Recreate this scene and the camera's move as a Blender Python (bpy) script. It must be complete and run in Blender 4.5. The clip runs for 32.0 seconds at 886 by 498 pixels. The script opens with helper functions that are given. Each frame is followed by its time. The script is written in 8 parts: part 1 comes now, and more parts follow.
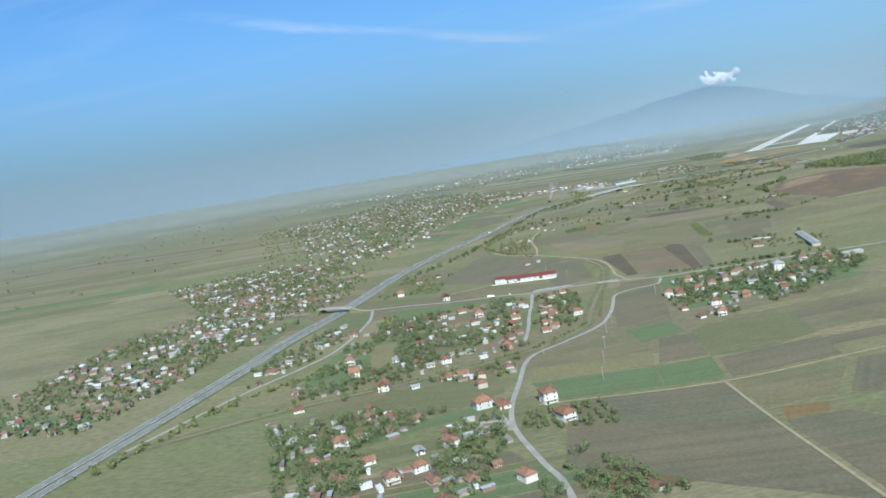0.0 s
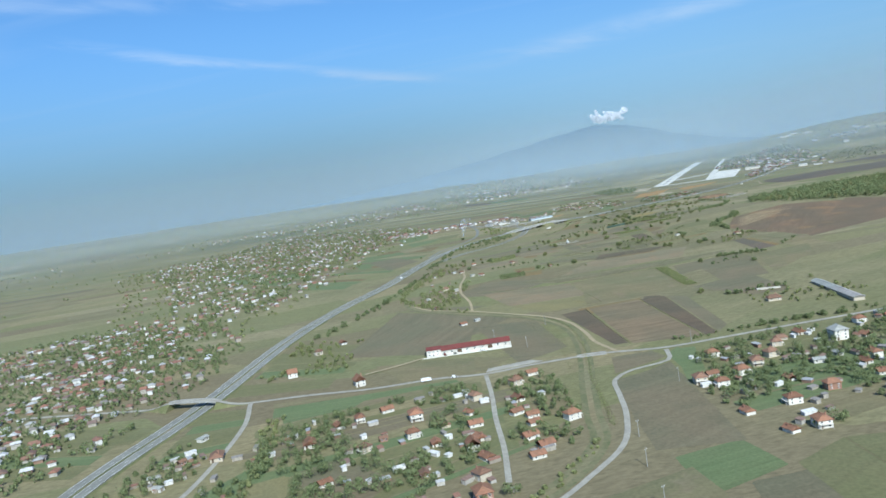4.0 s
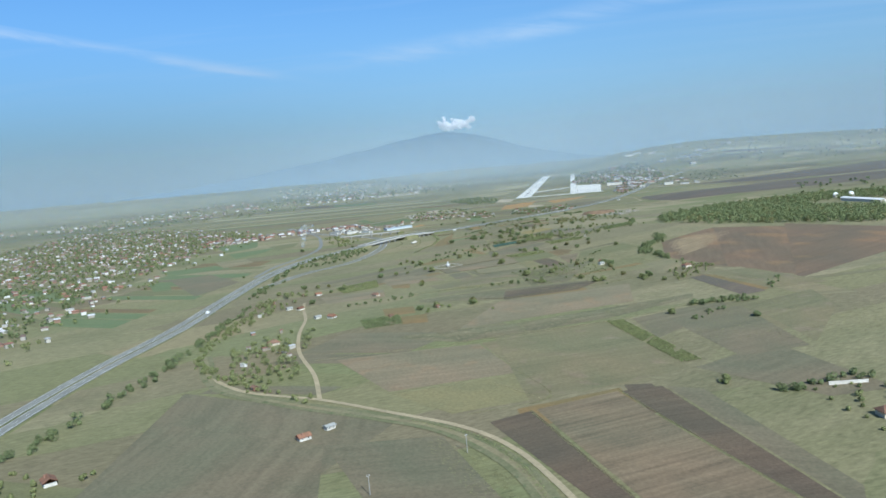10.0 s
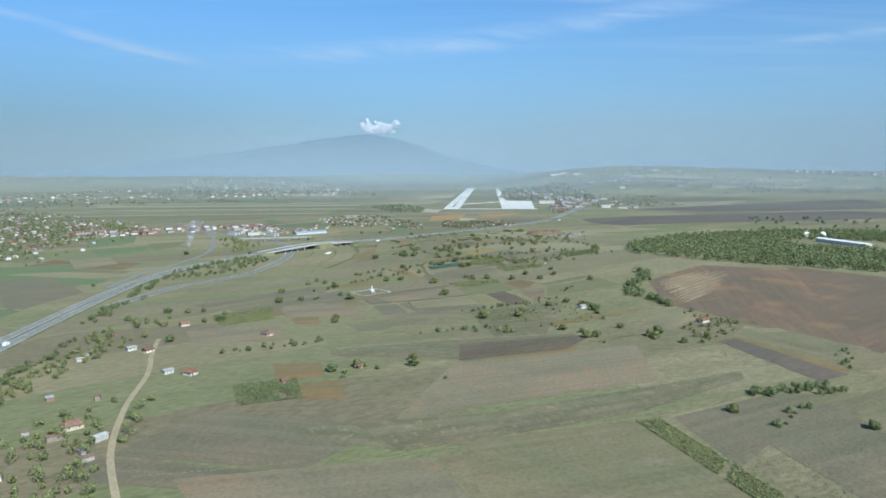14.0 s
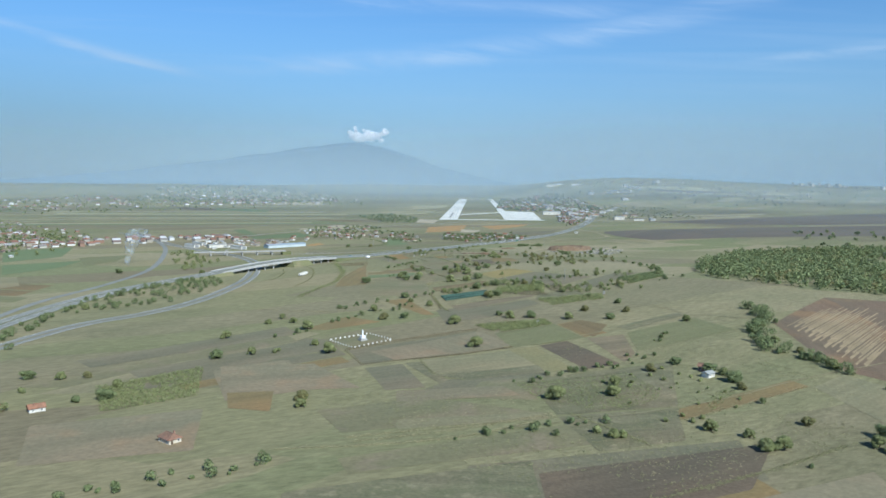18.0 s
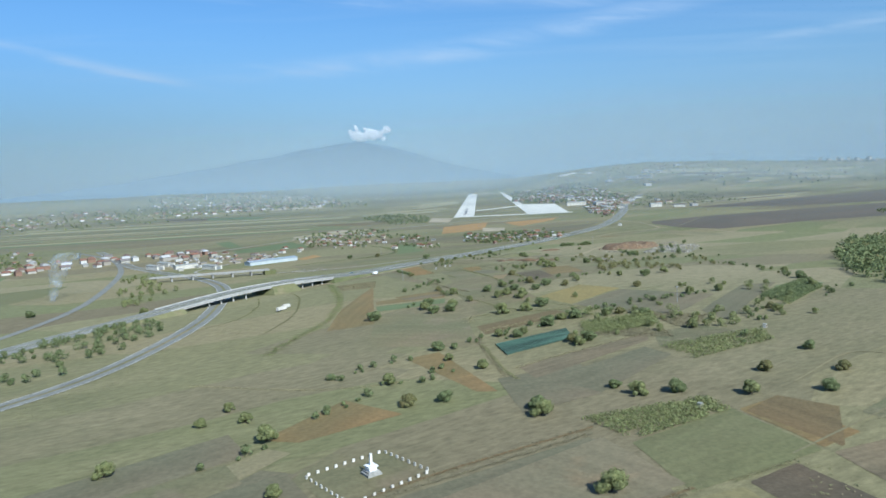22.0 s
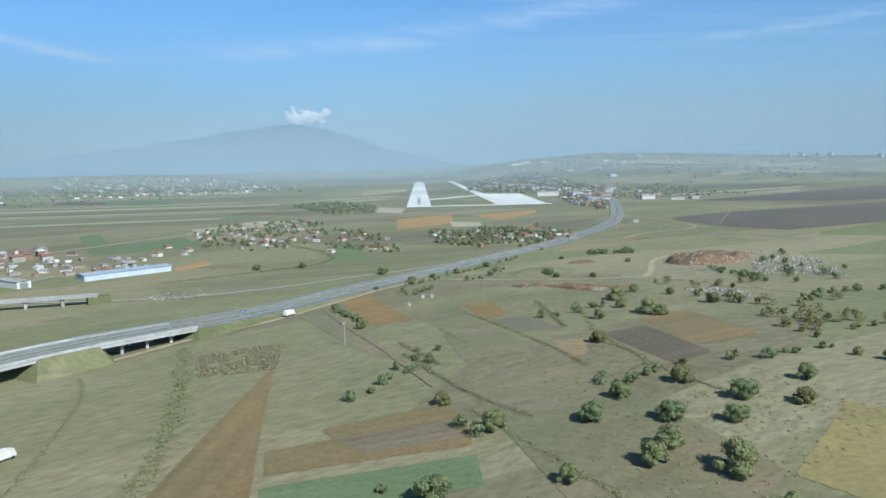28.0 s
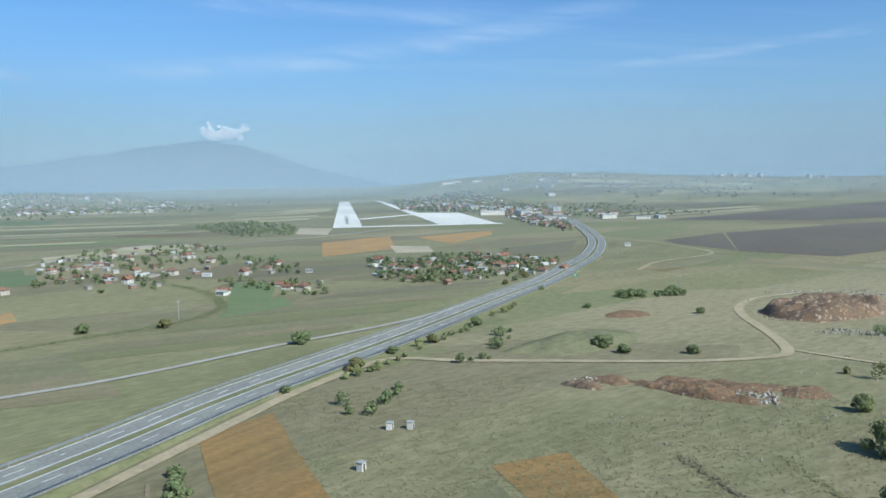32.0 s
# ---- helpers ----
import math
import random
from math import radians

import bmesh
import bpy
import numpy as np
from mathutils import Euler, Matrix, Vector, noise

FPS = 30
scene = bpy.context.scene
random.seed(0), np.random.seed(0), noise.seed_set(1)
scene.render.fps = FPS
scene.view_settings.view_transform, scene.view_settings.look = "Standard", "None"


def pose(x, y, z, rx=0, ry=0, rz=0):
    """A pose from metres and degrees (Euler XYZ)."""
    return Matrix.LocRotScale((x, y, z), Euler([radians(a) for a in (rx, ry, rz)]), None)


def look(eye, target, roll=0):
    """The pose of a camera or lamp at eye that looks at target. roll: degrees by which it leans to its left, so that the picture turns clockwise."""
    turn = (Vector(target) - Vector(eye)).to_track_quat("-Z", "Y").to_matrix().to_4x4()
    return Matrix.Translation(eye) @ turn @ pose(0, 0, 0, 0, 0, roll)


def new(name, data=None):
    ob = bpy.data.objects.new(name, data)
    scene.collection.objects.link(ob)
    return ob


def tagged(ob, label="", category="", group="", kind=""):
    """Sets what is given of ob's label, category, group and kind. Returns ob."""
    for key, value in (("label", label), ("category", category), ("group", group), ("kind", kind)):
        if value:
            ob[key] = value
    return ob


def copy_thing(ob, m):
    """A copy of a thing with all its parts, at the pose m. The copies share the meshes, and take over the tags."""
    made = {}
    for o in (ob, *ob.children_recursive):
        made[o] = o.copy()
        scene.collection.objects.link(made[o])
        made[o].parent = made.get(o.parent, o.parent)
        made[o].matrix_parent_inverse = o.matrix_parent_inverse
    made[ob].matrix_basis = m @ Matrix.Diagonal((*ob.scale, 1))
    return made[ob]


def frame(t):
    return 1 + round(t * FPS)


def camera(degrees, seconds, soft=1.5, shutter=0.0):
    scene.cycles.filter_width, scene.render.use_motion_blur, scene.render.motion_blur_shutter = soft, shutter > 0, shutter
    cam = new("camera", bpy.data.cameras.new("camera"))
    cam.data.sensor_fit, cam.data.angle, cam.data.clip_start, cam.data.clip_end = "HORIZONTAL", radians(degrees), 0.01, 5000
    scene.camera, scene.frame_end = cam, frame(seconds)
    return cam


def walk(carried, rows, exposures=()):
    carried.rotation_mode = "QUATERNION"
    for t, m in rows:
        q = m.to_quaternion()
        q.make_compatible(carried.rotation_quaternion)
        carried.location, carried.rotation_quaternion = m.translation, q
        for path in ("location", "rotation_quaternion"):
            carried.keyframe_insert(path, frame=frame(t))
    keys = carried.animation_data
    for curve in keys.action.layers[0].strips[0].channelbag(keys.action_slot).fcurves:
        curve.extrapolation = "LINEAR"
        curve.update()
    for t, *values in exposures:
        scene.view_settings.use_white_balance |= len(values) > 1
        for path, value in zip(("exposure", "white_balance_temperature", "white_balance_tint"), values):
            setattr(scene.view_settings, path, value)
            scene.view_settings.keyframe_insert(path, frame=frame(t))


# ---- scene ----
# ---- camera and its way: seconds, x, y, z, yaw, pitch, roll ----
cam = camera(61.0, 32.0, soft=1.6)
ROWS = [
    (0.0, 0.00, 0.00, 83.83, -1.34, -6.53, -9.22),
    (0.5, -1.35, 18.74, 83.20, -2.47, -7.64, -9.04),
    (1.0, -2.63, 37.48, 82.52, -3.08, -6.70, -7.57),
    (1.5, -3.70, 56.23, 81.79, -3.59, -8.12, -7.80),
    (2.0, -4.48, 74.97, 81.12, -4.21, -8.94, -10.19),
    (2.5, -4.92, 93.66, 80.58, -5.52, -7.09, -10.48),
    (3.0, -5.00, 112.21, 80.19, -8.18, -6.14, -12.80),
    (3.5, -4.78, 130.54, 79.86, -8.47, -5.30, -10.13),
    (5.5, 0.60, 199.05, 78.29, -12.83, -4.87, -8.58),
    (6.0, 2.94, 215.86, 77.77, -13.67, -5.41, -8.98),
    (6.5, 5.60, 232.63, 77.25, -14.70, -5.54, -8.39),
    (7.0, 8.68, 249.33, 76.65, -16.24, -5.32, -8.99),
    (7.5, 12.26, 265.95, 76.00, -17.56, -5.62, -9.02),
    (8.0, 16.25, 282.51, 75.40, -19.17, -5.42, -8.67),
    (8.5, 20.59, 298.94, 74.89, -19.98, -4.95, -7.00),
    (9.0, 25.25, 315.29, 74.48, -20.72, -6.30, -6.86),
    (9.5, 30.15, 331.48, 74.02, -21.19, -5.48, -5.24),
    (10.0, 35.25, 347.54, 73.47, -22.35, -6.25, -5.23),
    (10.5, 40.52, 363.43, 72.81, -21.86, -7.07, -4.63),
    (11.0, 45.87, 379.22, 72.05, -23.21, -7.47, -5.40),
    (11.5, 51.28, 394.90, 71.24, -24.69, -6.90, -5.62),
    (12.0, 56.77, 410.58, 70.47, -26.09, -6.42, -5.25),
    (12.5, 62.41, 426.26, 69.74, -27.44, -6.21, -4.18),
    (13.0, 68.27, 441.90, 69.02, -28.23, -6.64, -3.12),
    (13.5, 74.24, 457.43, 68.21, -29.21, -6.02, -1.58),
    (14.0, 80.24, 472.87, 67.27, -29.04, -5.97, -0.20),
    (14.5, 86.34, 488.37, 66.23, -30.14, -6.01, 0.05),
    (16.5, 113.16, 552.30, 61.02, -30.50, -5.03, -0.36),
    (17.0, 120.04, 568.12, 59.89, -30.28, -5.03, -0.37),
    (17.5, 126.88, 583.88, 58.82, -29.67, -4.95, 0.08),
    (18.0, 133.69, 599.57, 57.80, -30.08, -5.05, 0.39),
    (18.5, 140.49, 615.13, 56.79, -29.62, -4.57, 1.14),
    (19.0, 147.33, 630.52, 55.76, -30.30, -5.34, -0.19),
    (19.5, 154.21, 645.87, 54.86, -30.08, -5.82, -0.36),
    (20.0, 161.19, 661.21, 54.22, -30.34, -5.04, -1.19),
    (20.5, 168.33, 676.41, 53.82, -30.84, -5.48, -1.55),
    (21.0, 175.59, 691.50, 53.58, -30.51, -4.83, 0.57),
    (21.5, 182.79, 706.54, 53.25, -29.66, -4.50, -0.19),
    (22.0, 189.99, 721.51, 52.85, -29.49, -5.25, -2.73),
    (22.5, 197.15, 736.32, 52.41, -30.76, -5.15, -1.90),
    (23.0, 204.34, 751.02, 52.00, -32.55, -5.39, -2.52),
    (23.5, 211.59, 765.68, 51.52, -32.80, -6.72, -2.34),
    (24.0, 218.92, 780.33, 50.97, -34.51, -6.59, -2.72),
    (24.5, 226.27, 794.94, 50.40, -35.22, -8.35, -1.64),
    (25.0, 233.85, 809.53, 50.04, -36.54, -8.43, -1.79),
    (25.5, 241.60, 824.05, 49.73, -36.71, -7.84, -1.30),
    (26.0, 249.39, 838.52, 49.33, -36.38, -7.56, -1.58),
    (26.5, 257.15, 853.09, 48.83, -34.31, -5.13, -1.11),
    (28.5, 285.59, 915.37, 41.33, -34.33, -6.39, -1.54),
    (29.0, 293.55, 929.48, 40.50, -36.00, -6.16, -2.57),
    (29.5, 301.62, 943.39, 39.79, -36.36, -5.75, -1.98),
    (30.0, 309.71, 957.18, 39.11, -36.33, -5.90, -2.57),
    (30.5, 317.92, 970.86, 38.44, -37.21, -4.98, -3.97),
    (31.0, 326.21, 984.46, 37.70, -37.50, -4.67, -2.14),
    (31.5, 334.45, 998.08, 36.83, -39.52, -4.91, -2.95),
    (32.0, 342.81, 1011.63, 35.90, -39.96, -4.67, -1.08),
]
walk(cam, [(t, pose(x, y, z, 90 + pitch, 0, yaw) @ pose(0, 0, 0, 0, 0, roll)) for t, x, y, z, yaw, pitch, roll in ROWS],
     exposures=[(0.0, 0.48, 5850, 8), (8.0, 0.46, 5850, 8), (14.0, 0.45, 5850, 8), (32.0, 0.45, 5850, 8)])

# ---- sky and sun ----
SUN_AZ, SUN_EL = radians(176), radians(40)
world = bpy.data.worlds.new("sky")
scene.world = world
world.use_nodes = True


def make_sky():
    nt = world.node_tree
    nt.nodes.clear()
    n, l = nt.nodes.new, nt.links.new
    out, bg = n("ShaderNodeOutputWorld"), n("ShaderNodeBackground")
    sky = n("ShaderNodeTexSky")
    sky.sky_type, sky.sun_disc = "NISHITA", False
    sky.sun_elevation, sky.sun_rotation = SUN_EL, SUN_AZ
    sky.altitude, sky.air_density, sky.dust_density, sky.ozone_density = 250, 1.0, 0.3, 4.0
    co = n("ShaderNodeTexCoord")
    sep = n("ShaderNodeSeparateXYZ")
    l(co.outputs["Generated"], sep.inputs[0])
    # thin cirrus: direction projected on a high flat layer, streaked
    zc = n("ShaderNodeMath"); zc.operation = "MAXIMUM"; zc.inputs[1].default_value = 0.02
    l(sep.outputs["Z"], zc.inputs[0])
    div = n("ShaderNodeVectorMath"); div.operation = "DIVIDE"
    comb = n("ShaderNodeCombineXYZ")
    for k in range(3):
        l(zc.outputs[0], comb.inputs[k])
    l(co.outputs["Generated"], div.inputs[0]); l(comb.outputs[0], div.inputs[1])
    turn = n("ShaderNodeMapping"); turn.inputs["Rotation"].default_value = (0, 0, radians(26))
    l(div.outputs[0], turn.inputs[0])
    mp = n("ShaderNodeMapping"); mp.inputs["Scale"].default_value = (0.22, 1.0, 1); mp.inputs["Location"].default_value = (0.4, 0.3, 0)
    l(turn.outputs[0], mp.inputs[0])
    nz = n("ShaderNodeTexNoise"); nz.inputs["Scale"].default_value = 1.3; nz.inputs["Detail"].default_value = 6; nz.inputs["Roughness"].default_value = 0.55; nz.inputs["Distortion"].default_value = 0.6
    l(mp.outputs[0], nz.inputs["Vector"])
    rp = n("ShaderNodeMapRange"); rp.inputs["From Min"].default_value = 0.49; rp.inputs["From Max"].default_value = 0.70; rp.inputs["To Max"].default_value = 0.10
    l(nz.outputs[0], rp.inputs["Value"])
    fade = n("ShaderNodeMapRange"); fade.inputs["From Min"].default_value = 0.04; fade.inputs["From Max"].default_value = 0.13
    l(sep.outputs["Z"], fade.inputs["Value"])
    cm = n("ShaderNodeMath"); cm.operation = "MULTIPLY"
    l(rp.outputs[0], cm.inputs[0]); l(fade.outputs[0], cm.inputs[1])
    mixc = n("ShaderNodeMix"); mixc.data_type = "RGBA"
    tint = n("ShaderNodeMix"); tint.data_type, tint.blend_type = "RGBA", "MULTIPLY"; tint.inputs["Factor"].default_value = 1.0; tint.inputs["B"].default_value = (0.74, 1.0, 1.14, 1)
    l(sky.outputs[0], tint.inputs["A"])
    l(cm.outputs[0], mixc.inputs["Factor"]); l(tint.outputs["Result"], mixc.inputs["A"]); mixc.inputs["B"].default_value = SKY_CLOUD
    # long wisps of high cloud: direction as azimuth and elevation, in degrees
    def calc(op, p, q=0.0, r=0.0):
        k = n("ShaderNodeMath"); k.operation = op
        for socket, value in zip(k.inputs, (p, q, r)):
            if isinstance(value, (int, float)):
                socket.default_value = value
            else:
                l(value, socket)
        return k.outputs[0]

    def ramp(value, lo, hi):
        k = n("ShaderNodeMapRange"); k.interpolation_type = "SMOOTHSTEP"
        k.inputs["From Min"].default_value, k.inputs["From Max"].default_value = lo, hi
        l(value, k.inputs["Value"])
        return k.outputs[0]
    azim = calc("DEGREES", calc("ARCTAN2", sep.outputs["X"], sep.outputs["Y"]))
    elev = calc("DEGREES", calc("ARCSINE", sep.outputs["Z"]))
    wisp_at = n("ShaderNodeCombineXYZ"); l(calc("MULTIPLY", azim, 0.16), wisp_at.inputs[0]); l(calc("MULTIPLY_ADD", azim, 0.13, elev), wisp_at.inputs[1])
    wn = n("ShaderNodeTexNoise"); wn.inputs["Scale"].default_value = 0.62; wn.inputs["Detail"].default_value = 7; wn.inputs["Roughness"].default_value = 0.6; wn.inputs["Distortion"].default_value = 0.5
    l(wisp_at.outputs[0], wn.inputs["Vector"])
    frayed = ramp(wn.outputs[0], 0.30, 0.72)
    sway = calc("MULTIPLY_ADD", wn.outputs[0], 1.4, -0.7)
    total = None
    for c0, c1, c2, az0, wide, first, last, most in WISPS:
        off = calc("SUBTRACT", azim, az0)
        mid = calc("MULTIPLY_ADD", calc("MULTIPLY_ADD", off, c2, c1), off, c0)
        gap = calc("ABSOLUTE", calc("SUBTRACT", calc("ADD", elev, sway), mid))
        body = calc("MULTIPLY", ramp(gap, wide, 0.0), calc("MULTIPLY", ramp(azim, first - 3, first + 3), ramp(azim, last + 4, last - 4)))
        body = calc("MULTIPLY", calc("MULTIPLY", body, frayed), most)
        total = body if total is None else calc("MAXIMUM", total, body)
    mixw = n("ShaderNodeMix"); mixw.data_type = "RGBA"
    l(total, mixw.inputs["Factor"]); l(mixc.outputs["Result"], mixw.inputs["A"]); mixw.inputs["B"].default_value = SKY_CLOUD
    # haze low over the land, denser towards the west
    hz = n("ShaderNodeMapRange"); hz.interpolation_type = "SMOOTHSTEP"
    hz.inputs["From Min"].default_value = -0.02; hz.inputs["From Max"].default_value = 0.26; hz.inputs["To Min"].default_value = 0.95; hz.inputs["To Max"].default_value = 0.0
    l(sep.outputs["Z"], hz.inputs["Value"])
    side = n("ShaderNodeMix"); side.data_type = "RGBA"
    l(ramp(azim, -4.0, 32.0), side.inputs["Factor"]); side.inputs["A"].default_value = SKY_HAZE_WEST; side.inputs["B"].default_value = SKY_HAZE
    mixh = n("ShaderNodeMix"); mixh.data_type = "RGBA"
    l(hz.outputs[0], mixh.inputs["Factor"]); l(mixw.outputs["Result"], mixh.inputs["A"]); l(side.outputs["Result"], mixh.inputs["B"])
    l(mixh.outputs["Result"], bg.inputs[0])
    bg.inputs[1].default_value = 0.084
    l(bg.outputs[0], out.inputs[0])


SKY_CLOUD = (6.4, 7.4, 8.6, 1)
SKY_HAZE = (2.35, 3.6, 4.75, 1)
SKY_HAZE_WEST = (1.5, 2.15, 2.75, 1)
# wisps: height, slope and bend of the line over azimuth - origin, half width, first and last azimuth, density
WISPS = ((9.95, -0.20, 0.0, 0.0, 0.6, -14, 12, 0.46), (7.9, 0.062, 0.0014, 12.0, 1.2, 14, 52, 0.42), (8.6, 0.075, 0.0, 54.0, 0.5, 52, 70, 0.4), (13.6, -0.05, 0.0, 20.0, 0.9, -20, 45, 0.22), (3.15, 0.2, 0.0, -3.0, 0.3, -4, -1.5, 0.3))
make_sky()
sun_data = bpy.data.lights.new("sun", "SUN")
sun_data.energy, sun_data.angle, sun_data.color = 4.6, radians(0.6), (0.965, 0.96, 0.875)
sun = new("sun", sun_data)
sun.matrix_world = look((0, 0, 900), (-math.sin(SUN_AZ) * math.cos(SUN_EL), -math.cos(SUN_AZ) * math.cos(SUN_EL), 900 - math.sin(SUN_EL)))

# ---- materials ----
def rgb(r, g, b):
    return (r, g, b, 1.0)


# dry stalks and stubble catch the light at low angles
STALKS = rgb(.90, .82, .46)


def material(name, base, dark, scale=0.2, fine=3.0, rough=0.9, bump=0.15, metal=0.0, rows=0.0, rows_amount=0.25, random_tint=0.0, coords="Object", third=None, streak=1.0):
    """Two colours mixed by large stains and fine grain; rows: spacing of furrows across local y, in metres; third: colour of sparse patches."""
    m = bpy.data.materials.new(name)
    m.use_nodes = True
    nt = m.node_tree
    n, l = nt.nodes.new, nt.links.new
    bsdf = nt.nodes["Principled BSDF"]
    bsdf.inputs["Roughness"].default_value = rough
    bsdf.inputs["Metallic"].default_value = metal
    bsdf.inputs["Specular IOR Level"].default_value = 0.25
    co = n("ShaderNodeTexCoord")
    src = co.outputs[coords]
    if streak != 1.0:
        mp = n("ShaderNodeMapping"); mp.inputs["Scale"].default_value = (1 / streak, 1, 1)
        l(src, mp.inputs[0]); src = mp.outputs[0]
    big, small = n("ShaderNodeTexNoise"), n("ShaderNodeTexNoise")
    for tex, s in ((big, scale), (small, fine)):
        tex.inputs["Scale"].default_value = s
        tex.inputs["Detail"].default_value = 5
        tex.inputs["Roughness"].default_value = 0.6
        l(src, tex.inputs["Vector"])
    mr = n("ShaderNodeMapRange"); mr.inputs["From Min"].default_value = 0.36; mr.inputs["From Max"].default_value = 0.64
    l(big.outputs[0], mr.inputs["Value"])
    mix = n("ShaderNodeMix"); mix.data_type = "RGBA"
    l(mr.outputs[0], mix.inputs["Factor"]); mix.inputs["A"].default_value = dark; mix.inputs["B"].default_value = base
    col = mix.outputs["Result"]
    if third:
        mid = n("ShaderNodeTexNoise"); mid.inputs["Scale"].default_value = scale * 3.1; mid.inputs["Detail"].default_value = 4
        l(src, mid.inputs["Vector"])
        m3 = n("ShaderNodeMapRange"); m3.inputs["From Min"].default_value = 0.56; m3.inputs["From Max"].default_value = 0.68
        l(mid.outputs[0], m3.inputs["Value"])
        mixt = n("ShaderNodeMix"); mixt.data_type = "RGBA"
        l(m3.outputs[0], mixt.inputs["Factor"]); l(col, mixt.inputs["A"]); mixt.inputs["B"].default_value = third
        col = mixt.outputs["Result"]
    if rows > 1:
        bsdf.inputs["Sheen Weight"].default_value = 0.10; bsdf.inputs["Sheen Roughness"].default_value = 0.45; bsdf.inputs["Sheen Tint"].default_value = STALKS
    if rows:
        # damp and dry ground: a broad drift between warmer and greener soil
        br, bd, bt, bm = n("ShaderNodeTexNoise"), n("ShaderNodeMapRange"), n("ShaderNodeMix"), n("ShaderNodeMix")
        br.inputs["Scale"].default_value = 0.022; br.inputs["Detail"].default_value = 3
        l(co.outputs[coords], br.inputs["Vector"])
        bd.inputs["From Min"].default_value = 0.36; bd.inputs["From Max"].default_value = 0.64
        l(br.outputs[0], bd.inputs["Value"])
        bt.data_type = bm.data_type = "RGBA"; bm.blend_type = "MULTIPLY"; bm.inputs["Factor"].default_value = 1.0
        bt.inputs["A"].default_value = rgb(0.94, 1.0, 0.96); bt.inputs["B"].default_value = rgb(1.06, 1.0, 0.97)
        l(bd.outputs[0], bt.inputs["Factor"]); l(col, bm.inputs["A"]); l(bt.outputs["Result"], bm.inputs["B"])
        col = bm.outputs["Result"]
    gr = n("ShaderNodeMapRange"); gr.inputs["From Min"].default_value = 0.3; gr.inputs["From Max"].default_value = 0.7; gr.inputs["To Min"].default_value = 0.82; gr.inputs["To Max"].default_value = 1.17
    l(small.outputs[0], gr.inputs["Value"])
    val = gr.outputs[0]
    if rows:
        fm = n("ShaderNodeMapping"); fm.inputs["Scale"].default_value = (0.03 / rows, 0.9 / rows, 1)
        l(co.outputs[coords], fm.inputs[0])
        wv = n("ShaderNodeTexNoise"); wv.inputs["Scale"].default_value = 1.0; wv.inputs["Detail"].default_value = 3; wv.inputs["Distortion"].default_value = 0.2
        l(fm.outputs[0], wv.inputs["Vector"])
        wr = n("ShaderNodeMapRange"); wr.inputs["From Min"].default_value = 0.3; wr.inputs["From Max"].default_value = 0.7; wr.inputs["To Min"].default_value = 1 - rows_amount; wr.inputs["To Max"].default_value = 1 + rows_amount
        l(wv.outputs[0], wr.inputs["Value"])
        mu = n("ShaderNodeMath"); mu.operation = "MULTIPLY"
        l(val, mu.inputs[0]); l(wr.outputs[0], mu.inputs[1])
        val = mu.outputs[0]
    if random_tint:
        oi = n("ShaderNodeObjectInfo")
        rr = n("ShaderNodeMapRange"); rr.inputs["To Min"].default_value = 1 - random_tint; rr.inputs["To Max"].default_value = 1 + random_tint
        l(oi.outputs["Random"], rr.inputs["Value"])
        mu2 = n("ShaderNodeMath"); mu2.operation = "MULTIPLY"
        l(val, mu2.inputs[0]); l(rr.outputs[0], mu2.inputs[1])
        val = mu2.outputs[0]
    sc = n("ShaderNodeVectorMath"); sc.operation = "SCALE"
    l(col, sc.inputs[0]); l(val, sc.inputs["Scale"])
    l(sc.outputs[0], bsdf.inputs["Base Color"])
    if bump:
        bp = n("ShaderNodeBump"); bp.inputs["Strength"].default_value = bump; bp.inputs["Distance"].default_value = 0.3
        l(small.outputs[0], bp.inputs["Height"]); l(bp.outputs[0], bsdf.inputs["Normal"])
    return m


def island_material(name, colours, rough=0.9, grain=2.0):
    """A colour picked for each loose piece of a joined mesh."""
    m = bpy.data.materials.new(name)
    m.use_nodes = True
    nt = m.node_tree
    n, l = nt.nodes.new, nt.links.new
    bsdf = nt.nodes["Principled BSDF"]
    bsdf.inputs["Roughness"].default_value = rough
    bsdf.inputs["Specular IOR Level"].default_value = 0.25
    geo, ramp = n("ShaderNodeNewGeometry"), n("ShaderNodeValToRGB")
    ramp.color_ramp.interpolation = "CONSTANT"
    els = ramp.color_ramp.elements
    els[0].color = colours[0]
    els.remove(els[1])
    for k, c in enumerate(colours[1:], 1):
        els.new(k / len(colours)).color = c
    l(geo.outputs["Random Per Island"], ramp.inputs[0])
    co, nz = n("ShaderNodeTexCoord"), n("ShaderNodeTexNoise")
    nz.inputs["Scale"].default_value = grain; nz.inputs["Detail"].default_value = 4
    l(co.outputs["Object"], nz.inputs["Vector"])
    mr = n("ShaderNodeMapRange"); mr.inputs["From Min"].default_value = 0.3; mr.inputs["From Max"].default_value = 0.7; mr.inputs["To Min"].default_value = 0.7; mr.inputs["To Max"].default_value = 1.2
    l(nz.outputs[0], mr.inputs["Value"])
    sc = n("ShaderNodeVectorMath"); sc.operation = "SCALE"
    l(ramp.outputs[0], sc.inputs[0]); l(mr.outputs[0], sc.inputs["Scale"])
    l(sc.outputs[0], bsdf.inputs["Base Color"])
    return m


